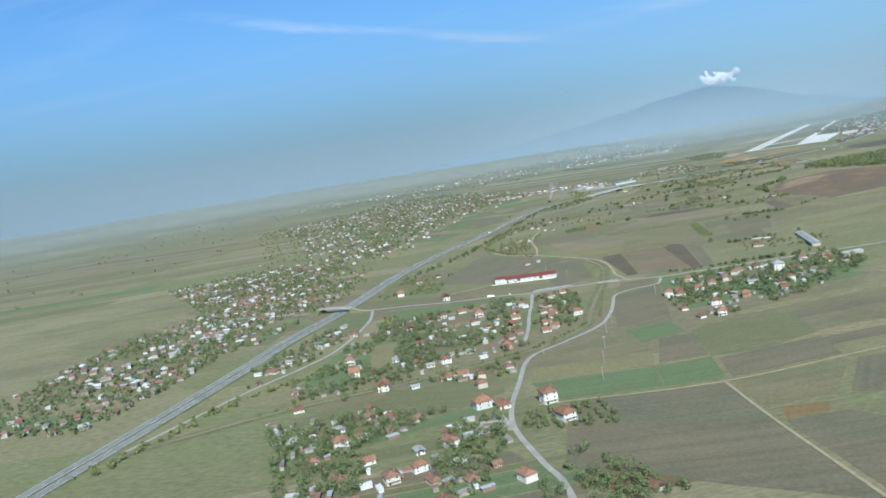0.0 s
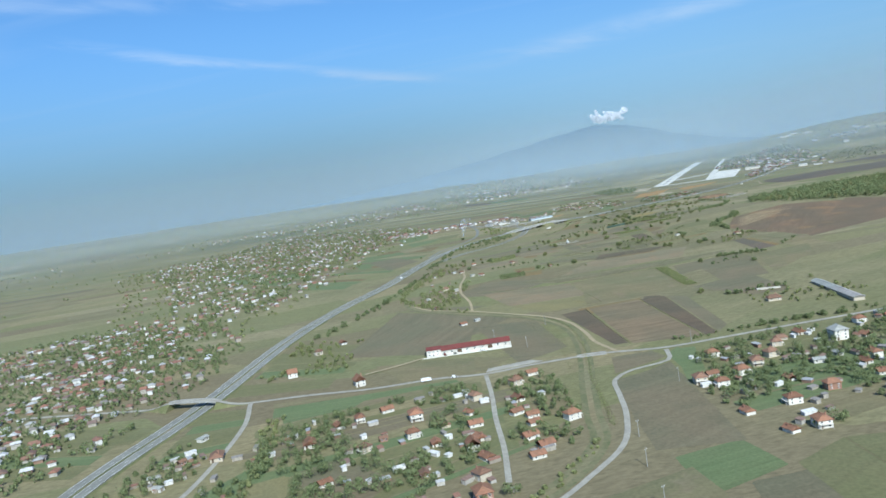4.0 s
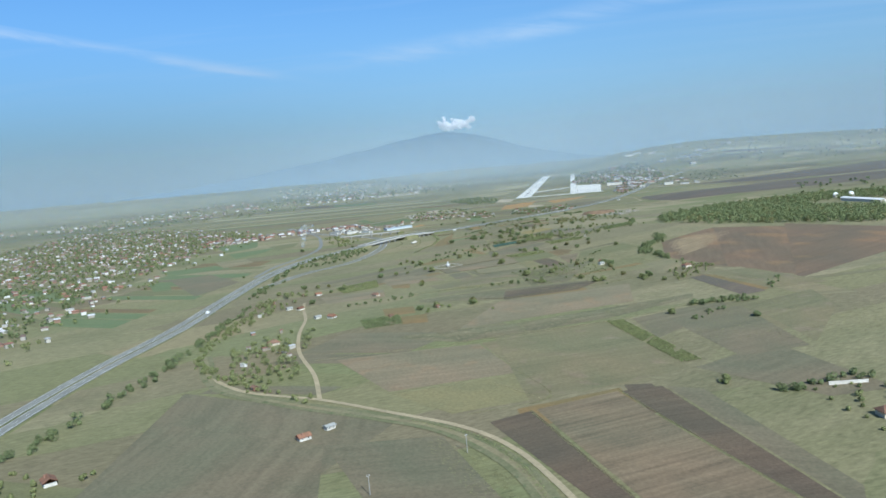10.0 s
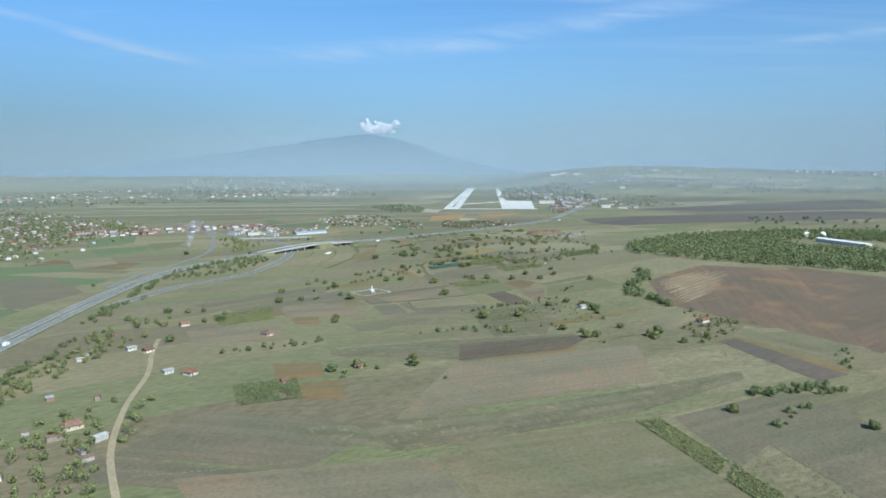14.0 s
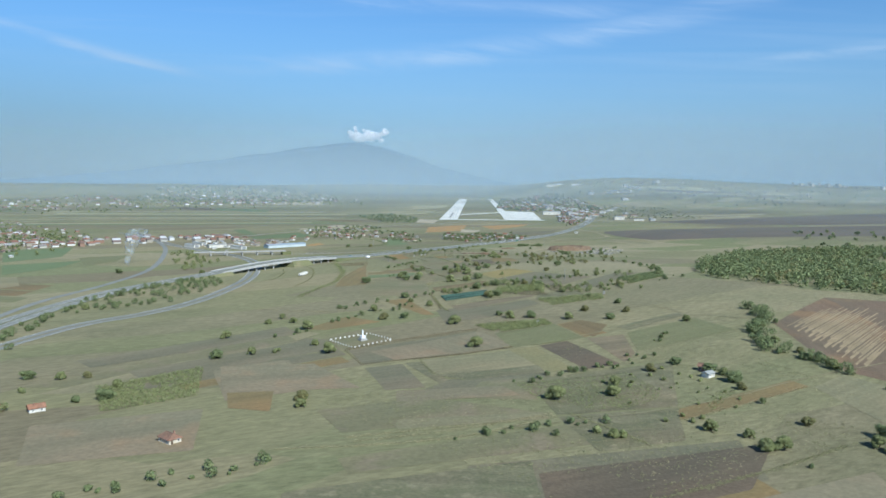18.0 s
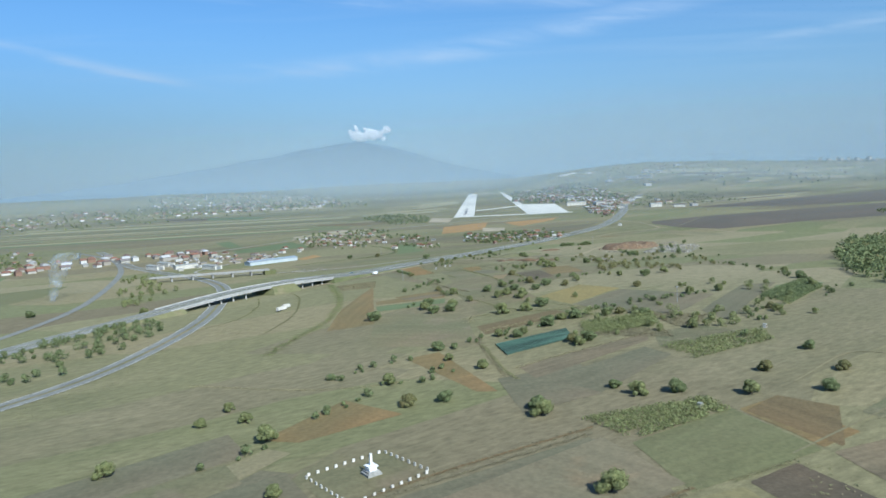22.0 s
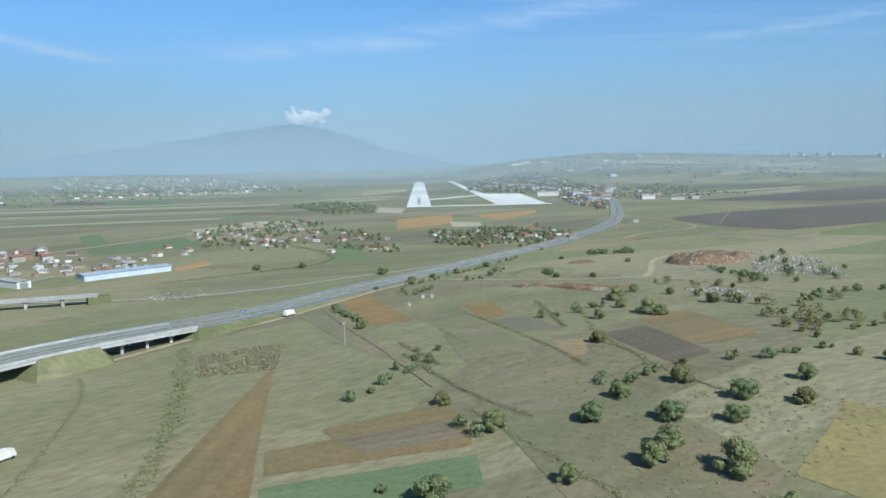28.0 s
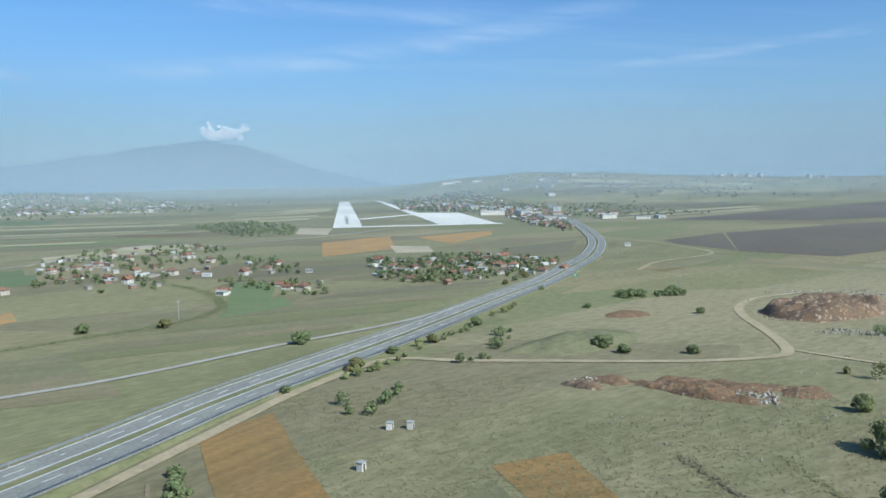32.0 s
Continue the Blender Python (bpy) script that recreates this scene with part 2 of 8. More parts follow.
def patchwork_material(name):
    """Open country: strip fields of many soils and crops, with grassy balks and scrub."""
    m = bpy.data.materials.new(name)
    m.use_nodes = True
    nt = m.node_tree
    n, l = nt.nodes.new, nt.links.new
    bsdf = nt.nodes["Principled BSDF"]
    bsdf.inputs["Roughness"].default_value = 0.95
    bsdf.inputs["Specular IOR Level"].default_value = 0.15
    bsdf.inputs["Sheen Weight"].default_value = 0.13; bsdf.inputs["Sheen Roughness"].default_value = 0.45; bsdf.inputs["Sheen Tint"].default_value = STALKS
    co = n("ShaderNodeTexCoord")
    warp = n("ShaderNodeTexNoise"); warp.inputs["Scale"].default_value = 0.0022; warp.inputs["Detail"].default_value = 2
    l(co.outputs["Object"], warp.inputs["Vector"])
    ws = n("ShaderNodeVectorMath"); ws.operation = "SCALE"; ws.inputs["Scale"].default_value = 90
    l(warp.outputs["Color"], ws.inputs[0])
    add = n("ShaderNodeVectorMath"); add.operation = "ADD"
    l(co.outputs["Object"], add.inputs[0]); l(ws.outputs[0], add.inputs[1])
    mp = n("ShaderNodeMapping"); mp.inputs["Rotation"].default_value = (0, 0, radians(-14)); mp.inputs["Scale"].default_value = (0.0085, 0.027, 1)
    l(add.outputs[0], mp.inputs[0])
    flat = n("ShaderNodeVectorMath"); flat.operation = "MULTIPLY"; flat.inputs[1].default_value = (1, 1, 0)
    l(mp.outputs[0], flat.inputs[0])
    vo = n("ShaderNodeTexVoronoi"); vo.distance = "CHEBYCHEV"; vo.voronoi_dimensions = "2D"; vo.inputs["Scale"].default_value = 1.0; vo.inputs["Randomness"].default_value = 0.8
    l(flat.outputs[0], vo.inputs["Vector"])
    sep = n("ShaderNodeSeparateColor"); l(vo.outputs["Color"], sep.inputs[0])
    ramp = n("ShaderNodeValToRGB"); ramp.color_ramp.interpolation = "CONSTANT"
    els = ramp.color_ramp.elements
    tones = [rgb(0.194, 0.174, 0.092), rgb(0.155, 0.155, 0.072), rgb(0.218, 0.184, 0.102), rgb(0.171, 0.144, 0.086), rgb(0.153, 0.161, 0.074), rgb(0.235, 0.202, 0.119), rgb(0.180, 0.166, 0.084), rgb(0.153, 0.126, 0.076), rgb(0.202, 0.183, 0.097), rgb(0.165, 0.163, 0.079)]
    els[0].color = tones[0]; els.remove(els[1])
    for k, c in enumerate(tones[1:], 1):
        els.new(k / len(tones)).color = c
    l(sep.outputs["Red"], ramp.inputs[0])
    # rough pasture between the strips
    pn = n("ShaderNodeTexNoise"); pn.inputs["Scale"].default_value = 0.006; pn.inputs["Detail"].default_value = 6
    l(co.outputs["Object"], pn.inputs["Vector"])
    pr = n("ShaderNodeMapRange"); pr.inputs["From Min"].default_value = 0.42; pr.inputs["From Max"].default_value = 0.6; pr.inputs["To Max"].default_value = 0.6
    l(pn.outputs[0], pr.inputs["Value"])
    gn = n("ShaderNodeTexNoise"); gn.inputs["Scale"].default_value = 0.05; gn.inputs["Detail"].default_value = 7; gn.inputs["Roughness"].default_value = 0.65
    brushed = n("ShaderNodeMapping"); brushed.inputs["Rotation"].default_value = (0, 0, radians(-14)); brushed.inputs["Scale"].default_value = (0.42, 1, 1)
    l(add.outputs[0], brushed.inputs[0]); l(brushed.outputs[0], gn.inputs["Vector"])
    gr = n("ShaderNodeValToRGB")
    ge = gr.color_ramp.elements
    ge[0].position, ge[0].color, ge[1].position, ge[1].color = 0.34, rgb(0.111, 0.115, 0.057), 0.66, rgb(0.218, 0.192, 0.111)
    ge.new(0.5).color = rgb(0.161, 0.152, 0.081)
    l(gn.outputs[0], gr.inputs[0])
    mx = n("ShaderNodeMix"); mx.data_type = "RGBA"
    l(pr.outputs[0], mx.inputs["Factor"]); l(ramp.outputs[0], mx.inputs["A"]); l(gr.outputs[0], mx.inputs["B"])
    fn = n("ShaderNodeTexNoise"); fn.inputs["Scale"].default_value = 0.7; fn.inputs["Detail"].default_value = 6; fn.inputs["Roughness"].default_value = 0.7
    l(brushed.outputs[0], fn.inputs["Vector"])
    fr = n("ShaderNodeMapRange"); fr.inputs["From Min"].default_value = 0.3; fr.inputs["From Max"].default_value = 0.7; fr.inputs["To Min"].default_value = 0.66; fr.inputs["To Max"].default_value = 1.3
    l(fn.outputs[0], fr.inputs["Value"])
    sc = n("ShaderNodeVectorMath"); sc.operation = "SCALE"
    l(mx.outputs["Result"], sc.inputs[0]); l(fr.outputs[0], sc.inputs["Scale"])
    l(sc.outputs[0], bsdf.inputs["Base Color"])
    bp = n("ShaderNodeBump"); bp.inputs["Strength"].default_value = 0.3; bp.inputs["Distance"].default_value = 0.4
    l(fn.outputs[0], bp.inputs["Height"]); l(bp.outputs[0], bsdf.inputs["Normal"])
    return m


M = {
    "country": patchwork_material("open_country"),
    "grass": material("dry_grass", rgb(0.182, 0.176, 0.088), rgb(0.112, 0.123, 0.052), 0.03, 0.8, bump=0.3, third=rgb(0.211, 0.182, 0.105)),
    "verge": material("rough_verge_grass", rgb(0.184, 0.171, 0.095), rgb(0.135, 0.140, 0.068), 0.12, 1.0, bump=0.3, third=rgb(0.108, 0.126, 0.056)),
    "pasture": material("green_pasture", rgb(0.123, 0.131, 0.060), rgb(0.146, 0.135, 0.067), 0.03, 0.9, bump=0.3, rows=3.5, rows_amount=0.1),
    "crop": material("green_crop", rgb(0.100, 0.143, 0.063), rgb(0.122, 0.149, 0.070), 0.04, 1.2, rows=1.6, rows_amount=0.12),
    "brown": material("ploughed_soil", rgb(0.157, 0.109, 0.052), rgb(0.130, 0.092, 0.047), 0.04, 1.2, rows=2.4, rows_amount=0.12, bump=0.35),
    "dark": material("dark_ploughed_soil", rgb(0.109, 0.081, 0.054), rgb(0.089, 0.068, 0.048), 0.05, 1.2, rows=2.4, rows_amount=0.14, bump=0.35),
    "red": material("red_soil", rgb(0.226, 0.131, 0.044), rgb(0.186, 0.116, 0.045), 0.06, 1.1, rows=2.0, rows_amount=0.17, bump=0.3),
    "rust": material("rust_brown_soil", rgb(0.189, 0.128, 0.055), rgb(0.159, 0.117, 0.053), 0.05, 1.1, rows=2.2, rows_amount=0.12, bump=0.3),
    "grey": material("grey_fallow", rgb(0.148, 0.127, 0.081), rgb(0.128, 0.115, 0.072), 0.04, 0.9, rows=3.0, rows_amount=0.12, bump=0.3),
    "warm": material("warm_brown_stubble", rgb(0.197, 0.160, 0.101), rgb(0.165, 0.139, 0.087), 0.03, 0.9, rows=3.0, rows_amount=0.10, bump=0.25, third=rgb(0.207, 0.153, 0.092)),
    "pale": material("bleached_stubble", rgb(.335, .300, .175), rgb(.275, .248, .142), 0.03, 0.8, rows=3.0, rows_amount=0.12, bump=0.2),
    "slope": material("grey_brown_ploughed_slope", rgb(0.115, 0.092, 0.074), rgb(0.094, 0.077, 0.064), 0.012, 0.8, rows=3.0, rows_amount=0.07, bump=0.3, streak=5.0),
    "tan": material("stubble", rgb(0.208, 0.181, 0.104), rgb(0.171, 0.150, 0.086), 0.04, 1.0, rows=2.6, rows_amount=0.14, bump=0.25),
    "olive": material("weedy_stubble", rgb(0.167, 0.147, 0.082), rgb(0.140, 0.128, 0.069), 0.035, 0.9, rows=3.2, rows_amount=0.11, bump=0.25, third=rgb(0.180, 0.147, 0.093)),
    "yellow": material("yellow_dry_grass", rgb(0.211, 0.184, 0.088), rgb(0.180, 0.167, 0.083), 0.05, 0.9, bump=0.25),
    "gold": material("golden_dry_grass", rgb(.275, .215, .082), rgb(.225, .185, .078), 0.05, 0.9, bump=0.25),
    "drills": material("drilled_brown_soil", rgb(0.177, 0.134, 0.083), rgb(0.143, 0.112, 0.071), 0.05, 1.1, rows=1.5, rows_amount=0.24, bump=0.3),
    "weedy": material("dark_dry_weeds", rgb(.150, .130, .078), rgb(.112, .108, .058), 0.12, 1.4, bump=0.5, rows=3.0, rows_amount=0.2, third=rgb(.19, .165, .10)),
    "hillsoil": material("red_brown_hillside_soil", rgb(0.150, 0.101, 0.064), rgb(0.117, 0.083, 0.057), 0.012, 1.0, rows=3.0, rows_amount=0.12, bump=0.3, third=rgb(0.188, 0.118, 0.064)),
    "net": material("green_shade_net", rgb(.052, .098, .075), rgb(.036, .072, .055), 0.1, 2.0, rough=0.7, rows=2.2, rows_amount=0.6),
    "ochre": material("bare_ochre_soil", rgb(.285, .195, .10), rgb(.20, .142, .078), 0.05, 0.8, rows=2.6, rows_amount=0.1, bump=0.25),
    "bleached": material("bleached_ochre_soil", rgb(.335, .245, .145), rgb(.235, .17, .10), 0.06, 0.8, rows=2.6, rows_amount=0.1, bump=0.25),
    "orange": material("bare_orange_clay", rgb(0.395, 0.235, 0.088), rgb(0.295, 0.194, 0.088), 0.05, 0.8, bump=0.3, third=rgb(0.270, 0.228, 0.123)),
    "sand": material("pale_sand", rgb(.42, .36, .25), rgb(.33, .29, .2), 0.04, 0.6),
    "asphalt": material("worn_asphalt", rgb(.232, .234, .204), rgb(.188, .190, .168), 0.12, 1.5, rough=0.85, bump=0.1),
    "weathered": material("weathered_grey_concrete", rgb(.34, .335, .31), rgb(.26, .255, .24), 0.2, 1.0, rough=0.85, bump=0.05),
    "concrete": material("pale_concrete", rgb(.72, .70, .62), rgb(.58, .565, .50), 0.05, 0.6, rough=0.85, bump=0.05),
    "rubber": material("rubber_stained_concrete", rgb(.27, .268, .25), rgb(.17, .168, .16), 0.03, 0.4, rough=0.85, bump=0.05),
    "country_road": material("grey_chippings_road", rgb(.36, .345, .29), rgb(.29, .275, .23), 0.2, 1.5, bump=0.1),
    "dirt": material("dirt_track", rgb(.37, .305, .19), rgb(.29, .245, .15), 0.2, 1.2, bump=0.2),
    "paint": material("white_road_paint", rgb(.72, .72, .7), rgb(.6, .6, .58), 0.5, 3, bump=0),
    "plaster": material("whitewashed_plaster", rgb(.64, .62, .56), rgb(.52, .49, .43), 0.4, 2.5, random_tint=0.12, bump=0.05),
    "cream": material("cream_plaster", rgb(.52, .46, .36), rgb(.44, .39, .31), 0.4, 2.5, random_tint=0.12, bump=0.05),
    "brick": material("bare_clay_block_wall", rgb(.32, .175, .12), rgb(.27, .16, .115), 0.6, 3, random_tint=0.1, bump=0.1),
    "tile": material("orange_roof_tiles", rgb(.25, .125, .08), rgb(.2, .108, .072), 0.5, 3, rows=0.5, rows_amount=0.2, random_tint=0.25, bump=0.2),
    "oldtile": material("weathered_roof_tiles", rgb(.23, .125, .085), rgb(.18, .112, .082), 0.5, 3, rows=0.5, rows_amount=0.2, random_tint=0.2, bump=0.2),
    "crimson": material("dark_red_metal_roof", rgb(.185, .055, .048), rgb(.15, .05, .045), 0.2, 2, rough=0.6, rows=0.6, rows_amount=0.15, bump=0.1),
    "sheet": material("grey_sheet_roof", rgb(.36, .36, .345), rgb(.28, .28, .27), 0.2, 2, rough=0.8, rows=0.7, rows_amount=0.12, bump=0.1),
    "glass": material("dark_window_glass", rgb(.03, .035, .04), rgb(.02, .025, .03), 0.5, 1, rough=0.15, bump=0),
    "wood": material("dark_timber", rgb(.12, .08, .05), rgb(.08, .06, .04), 1, 6),
    "bark": material("tree_bark", rgb(.11, .085, .06), rgb(.07, .055, .04), 1.5, 8),
    "steel": material("galvanised_steel", rgb(.5, .51, .52), rgb(.4, .41, .42), 1, 5, rough=0.45, metal=0.8),
    "white": material("white_paint", rgb(.8, .8, .78), rgb(.72, .72, .7), 0.6, 3, bump=0),
}


def leaf_material(name, a, b, c):
    """Leaves that let some light through."""
    m = island_material(name, [a, b, c, a, b], rough=0.75, grain=0.6)
    nt = m.node_tree
    n, l = nt.nodes.new, nt.links.new
    bsdf = nt.nodes["Principled BSDF"]
    tl, mx = n("ShaderNodeBsdfTranslucent"), n("ShaderNodeMixShader")
    mx.inputs[0].default_value = 0.28
    l(bsdf.inputs["Base Color"].links[0].from_socket, tl.inputs[0])
    l(bsdf.outputs[0], mx.inputs[1]); l(tl.outputs[0], mx.inputs[2])
    l(mx.outputs[0], nt.nodes["Material Output"].inputs[0])
    return m


M["leaf"] = leaf_material("green_leaves", rgb(.236, .262, .110), rgb(.280, .296, .130), rgb(.194, .224, .094))
M["leaf_dark"] = leaf_material("dark_leaves", rgb(.176, .216, .096), rgb(.215, .248, .112), rgb(.146, .184, .084))
M["leaf_dry"] = leaf_material("yellowing_leaves", rgb(0.237, 0.237, 0.100), rgb(0.259, 0.226, 0.102), rgb(0.198, 0.215, 0.090))

# ---- shaping helpers ----
HILLS = [(95, 390, -6.0, 150, 190), (430, 870, 9.0, 120, 140), (165, 700, 4.0, 70, 60), (380, 1010, 2.5, 80, 60)]


def ease(t):
    t = max(0.0, min(1.0, t))
    return t * t * (3 - 2 * t)


def far_rise(x, y):
    """The basin's rim: the far land climbs gently, later behind the airfield, and to low hills east of it."""
    dx, dy = x - 170, y - 500
    r = math.hypot(dx, dy)
    if r < 1950:
        return 0.0
    a = math.degrees(math.atan2(dx, dy))
    basin = math.exp(-((a - 26) / 9.5) ** 4)
    start = 1950 + 900 * basin
    h = 42 * ease((r - start) / (1300 - 300 * basin))
    h += 34 * math.exp(-((a - 42) / 8.0) ** 2) * (1 - basin) * ease((r - 1980) / 520) * (1 + 0.25 * noise.noise((a * 0.35, r * 0.002, 2)))
    h += 14 * math.exp(-((a - 52) / 9) ** 2) * ease((r - 2500) / 500)
    return h + 7 * noise.fractal((x * 0.0016, y * 0.0016, 5), 1.0, 2.0, 3) * ease((r - start) / 700)


def gz(x, y):
    """Height of the land."""
    return far_rise(x, y) + sum(h * math.exp(-((x - cx) / rx) ** 2 / 2 - ((y - cy) / ry) ** 2 / 2) for cx, cy, h, rx, ry in HILLS)


def mesh_of(name, verts, faces, mat, smooth=False):
    me = bpy.data.meshes.new(name)
    me.from_pydata(verts, [], faces)
    me.materials.append(mat)
    if smooth:
        me.polygons.foreach_set("use_smooth", [True] * len(me.polygons))
    me.update()
    return me


def thing(name, label, category, group="", kind="", data=None, at=None):
    ob = new(name, data)
    if at is not None:
        ob.matrix_basis = at
    return tagged(ob, label, category, group, kind)


def part(name, geo, mat, parent, label="", at=None, kind=""):
    """geo: a bmesh, a mesh, or (verts, faces)."""
    if isinstance(geo, bpy.types.Mesh):
        me = geo
    elif isinstance(geo, tuple):
        me = mesh_of(name, *geo, mat)
    else:
        me = bpy.data.meshes.new(name)
        geo.to_mesh(me)
        geo.free()
        me.materials.append(mat)
    ob = new(name, me)
    ob.parent = parent
    if at is not None:
        ob.matrix_basis = at
    return tagged(ob, label, kind=kind)


def box(x0, x1, y0, y1, z0, z1, bm=None):
    bm = bm or bmesh.new()
    v = [bm.verts.new((x, y, z)) for z in (z0, z1) for x, y in ((x0, y0), (x1, y0), (x1, y1), (x0, y1))]
    for f in ((3, 2, 1, 0), (4, 5, 6, 7), (0, 1, 5, 4), (1, 2, 6, 5), (2, 3, 7, 6), (3, 0, 4, 7)):
        bm.faces.new([v[k] for k in f])
    return bm


def smooth_line(pts, step=5.0):
    """Catmull-Rom curve through the points, resampled."""
    p = [Vector(q[:2]) for q in pts]
    p = [p[0] * 2 - p[1]] + p + [p[-1] * 2 - p[-2]]
    out = []
    for k in range(1, len(p) - 2):
        a, b, c, d = p[k - 1:k + 3]
        m = max(2, int((c - b).length / step))
        for s in range(m):
            u = s / m
            out.append(0.5 * (2 * b + (c - a) * u + (2 * a - 5 * b + 4 * c - d) * u * u + (3 * b - a - 3 * c + d) * u ** 3))
    out.append(p[-2])
    return out


def normals_of(line):
    out = []
    for k in range(len(line)):
        d = line[min(k + 1, len(line) - 1)] - line[max(k - 1, 0)]
        out.append(Vector((-d.y, d.x)).normalized())
    return out


def ribbon(line, left, right, lift, height=None, thick=0.0):
    """Strip along a line from offset left to offset right; height(k, p) gives the deck's height over the land."""
    ns = normals_of(line)
    verts, faces = [], []
    for k, (p, q) in enumerate(zip(line, ns)):
        h = height(p) if height else gz(p.x, p.y)
        for off in (left, right):
            w = p + q * off
            z = (h if height else gz(w.x, w.y)) + lift
            verts.append((w.x, w.y, z))
    for k in range(len(line) - 1):
        faces.append((2 * k, 2 * k + 1, 2 * k + 3, 2 * k + 2))
    if thick:
        m = len(verts)
        verts += [(x, y, z - thick) for x, y, z in verts]
        for k in range(len(line) - 1):
            a = 2 * k
            faces += [(a + m + 2, a + m + 3, a + m + 1, a + m), (a, a + 2, a + m + 2, a + m), (a + 3, a + 1, a + m + 1, a + m + 3)]
        e = 2 * len(line) - 2
        faces += [(0, m, m + 1, 1), (e + 1, e + m + 1, e + m, e)]
    return verts, faces


def dashes(line, off, length, gap, width, lift, height=None):
    ns = normals_of(line)
    verts, faces, run = [], [], 0.0
    for k in range(len(line) - 1):
        seg = (line[k + 1] - line[k])
        L = seg.length
        while run < L:
            a = line[k] + seg * (run / L)
            b = line[k] + seg * (min(run + length, L) / L)
            s = len(verts)
            for p in (a, b):
                for o in (off - width / 2, off + width / 2):
                    w = p + ns[k] * o
                    verts.append((w.x, w.y, (height(p) if height else gz(w.x, w.y)) + lift))
            faces.append((s, s + 1, s + 3, s + 2))
            run += length + gap
        run -= L
    return verts, faces


# ---- land ----
def make_ground():
    def axis(lo, hi, a, b, fine, coarse):
        xs, x = [], a
        while x <= b:
            xs.append(x); x += fine
        step, x = fine, xs[-1]
        while x < hi:
            step = min(step * 1.35, coarse); x += step; xs.append(x)
        step, x = fine, xs[0]
        while x > lo:
            step = min(step * 1.35, coarse); x -= step; xs.insert(0, x)
        return xs
    xs, ys = axis(-5200, 6200, -200, 700, 5, 90), axis(-2500, 6500, 60, 1350, 5, 90)
    verts = [(x, y, gz(x, y)) for y in ys for x in xs]
    w = len(xs)
    faces = [(j * w + i, j * w + i + 1, (j + 1) * w + i + 1, (j + 1) * w + i) for j in range(len(ys) - 1) for i in range(w - 1)]
    return thing("ground", "open farmland of dry grass and narrow strip fields", "ground", kind="structure", data=mesh_of("ground", verts, faces, M["country"], True))


ground = make_ground()
ground.location.z = -0.04


SOFT = {}
PLACED = []


def overlap(p, q):
    """Whether two convex quads overlap by more than a hair."""
    for a, b in ((p, q), (q, p)):
        for k in range(4):
            e = a[(k + 1) % 4] - a[k]
            n = Vector((-e.y, e.x)).normalized() if e.length > 0 else Vector((1, 0))
            u, v = [n.dot(w) for w in a], [n.dot(w) for w in b]
            if max(u) < min(v) + 0.3 or max(v) < min(u) + 0.3:
                return False
    return True


def layer_of(quad):
    """Height that keeps overlapping fields clear of one another."""
    level = 1 + max([lv for q, lv in PLACED if overlap(quad, q)], default=0)
    PLACED.append((quad, level))
    return min(0.006 * level, 0.081)


def soft_edged(kind):
    """The same soil or crop, thinning out raggedly at the field's margin."""
    if kind not in SOFT:
        m = M[kind].copy()
        nt = m.node_tree
        n, l = nt.nodes.new, nt.links.new
        at, nz, ad, mr = n("ShaderNodeAttribute"), n("ShaderNodeTexNoise"), n("ShaderNodeMath"), n("ShaderNodeMapRange")
        at.attribute_name = "margin"
        co = n("ShaderNodeTexCoord")
        nz.inputs["Scale"].default_value = 0.5; nz.inputs["Detail"].default_value = 7; nz.inputs["Roughness"].default_value = 0.75
        l(co.outputs["Object"], nz.inputs["Vector"])
        ad.operation = "ADD"
        l(at.outputs["Fac"], ad.inputs[0]); l(nz.outputs[0], ad.inputs[1])
        mr.inputs["From Min"].default_value, mr.inputs["From Max"].default_value = 0.715, 0.735
        l(ad.outputs[0], mr.inputs["Value"]); l(mr.outputs[0], nt.nodes["Principled BSDF"].inputs["Alpha"])
        SOFT[kind] = m
    return SOFT[kind]


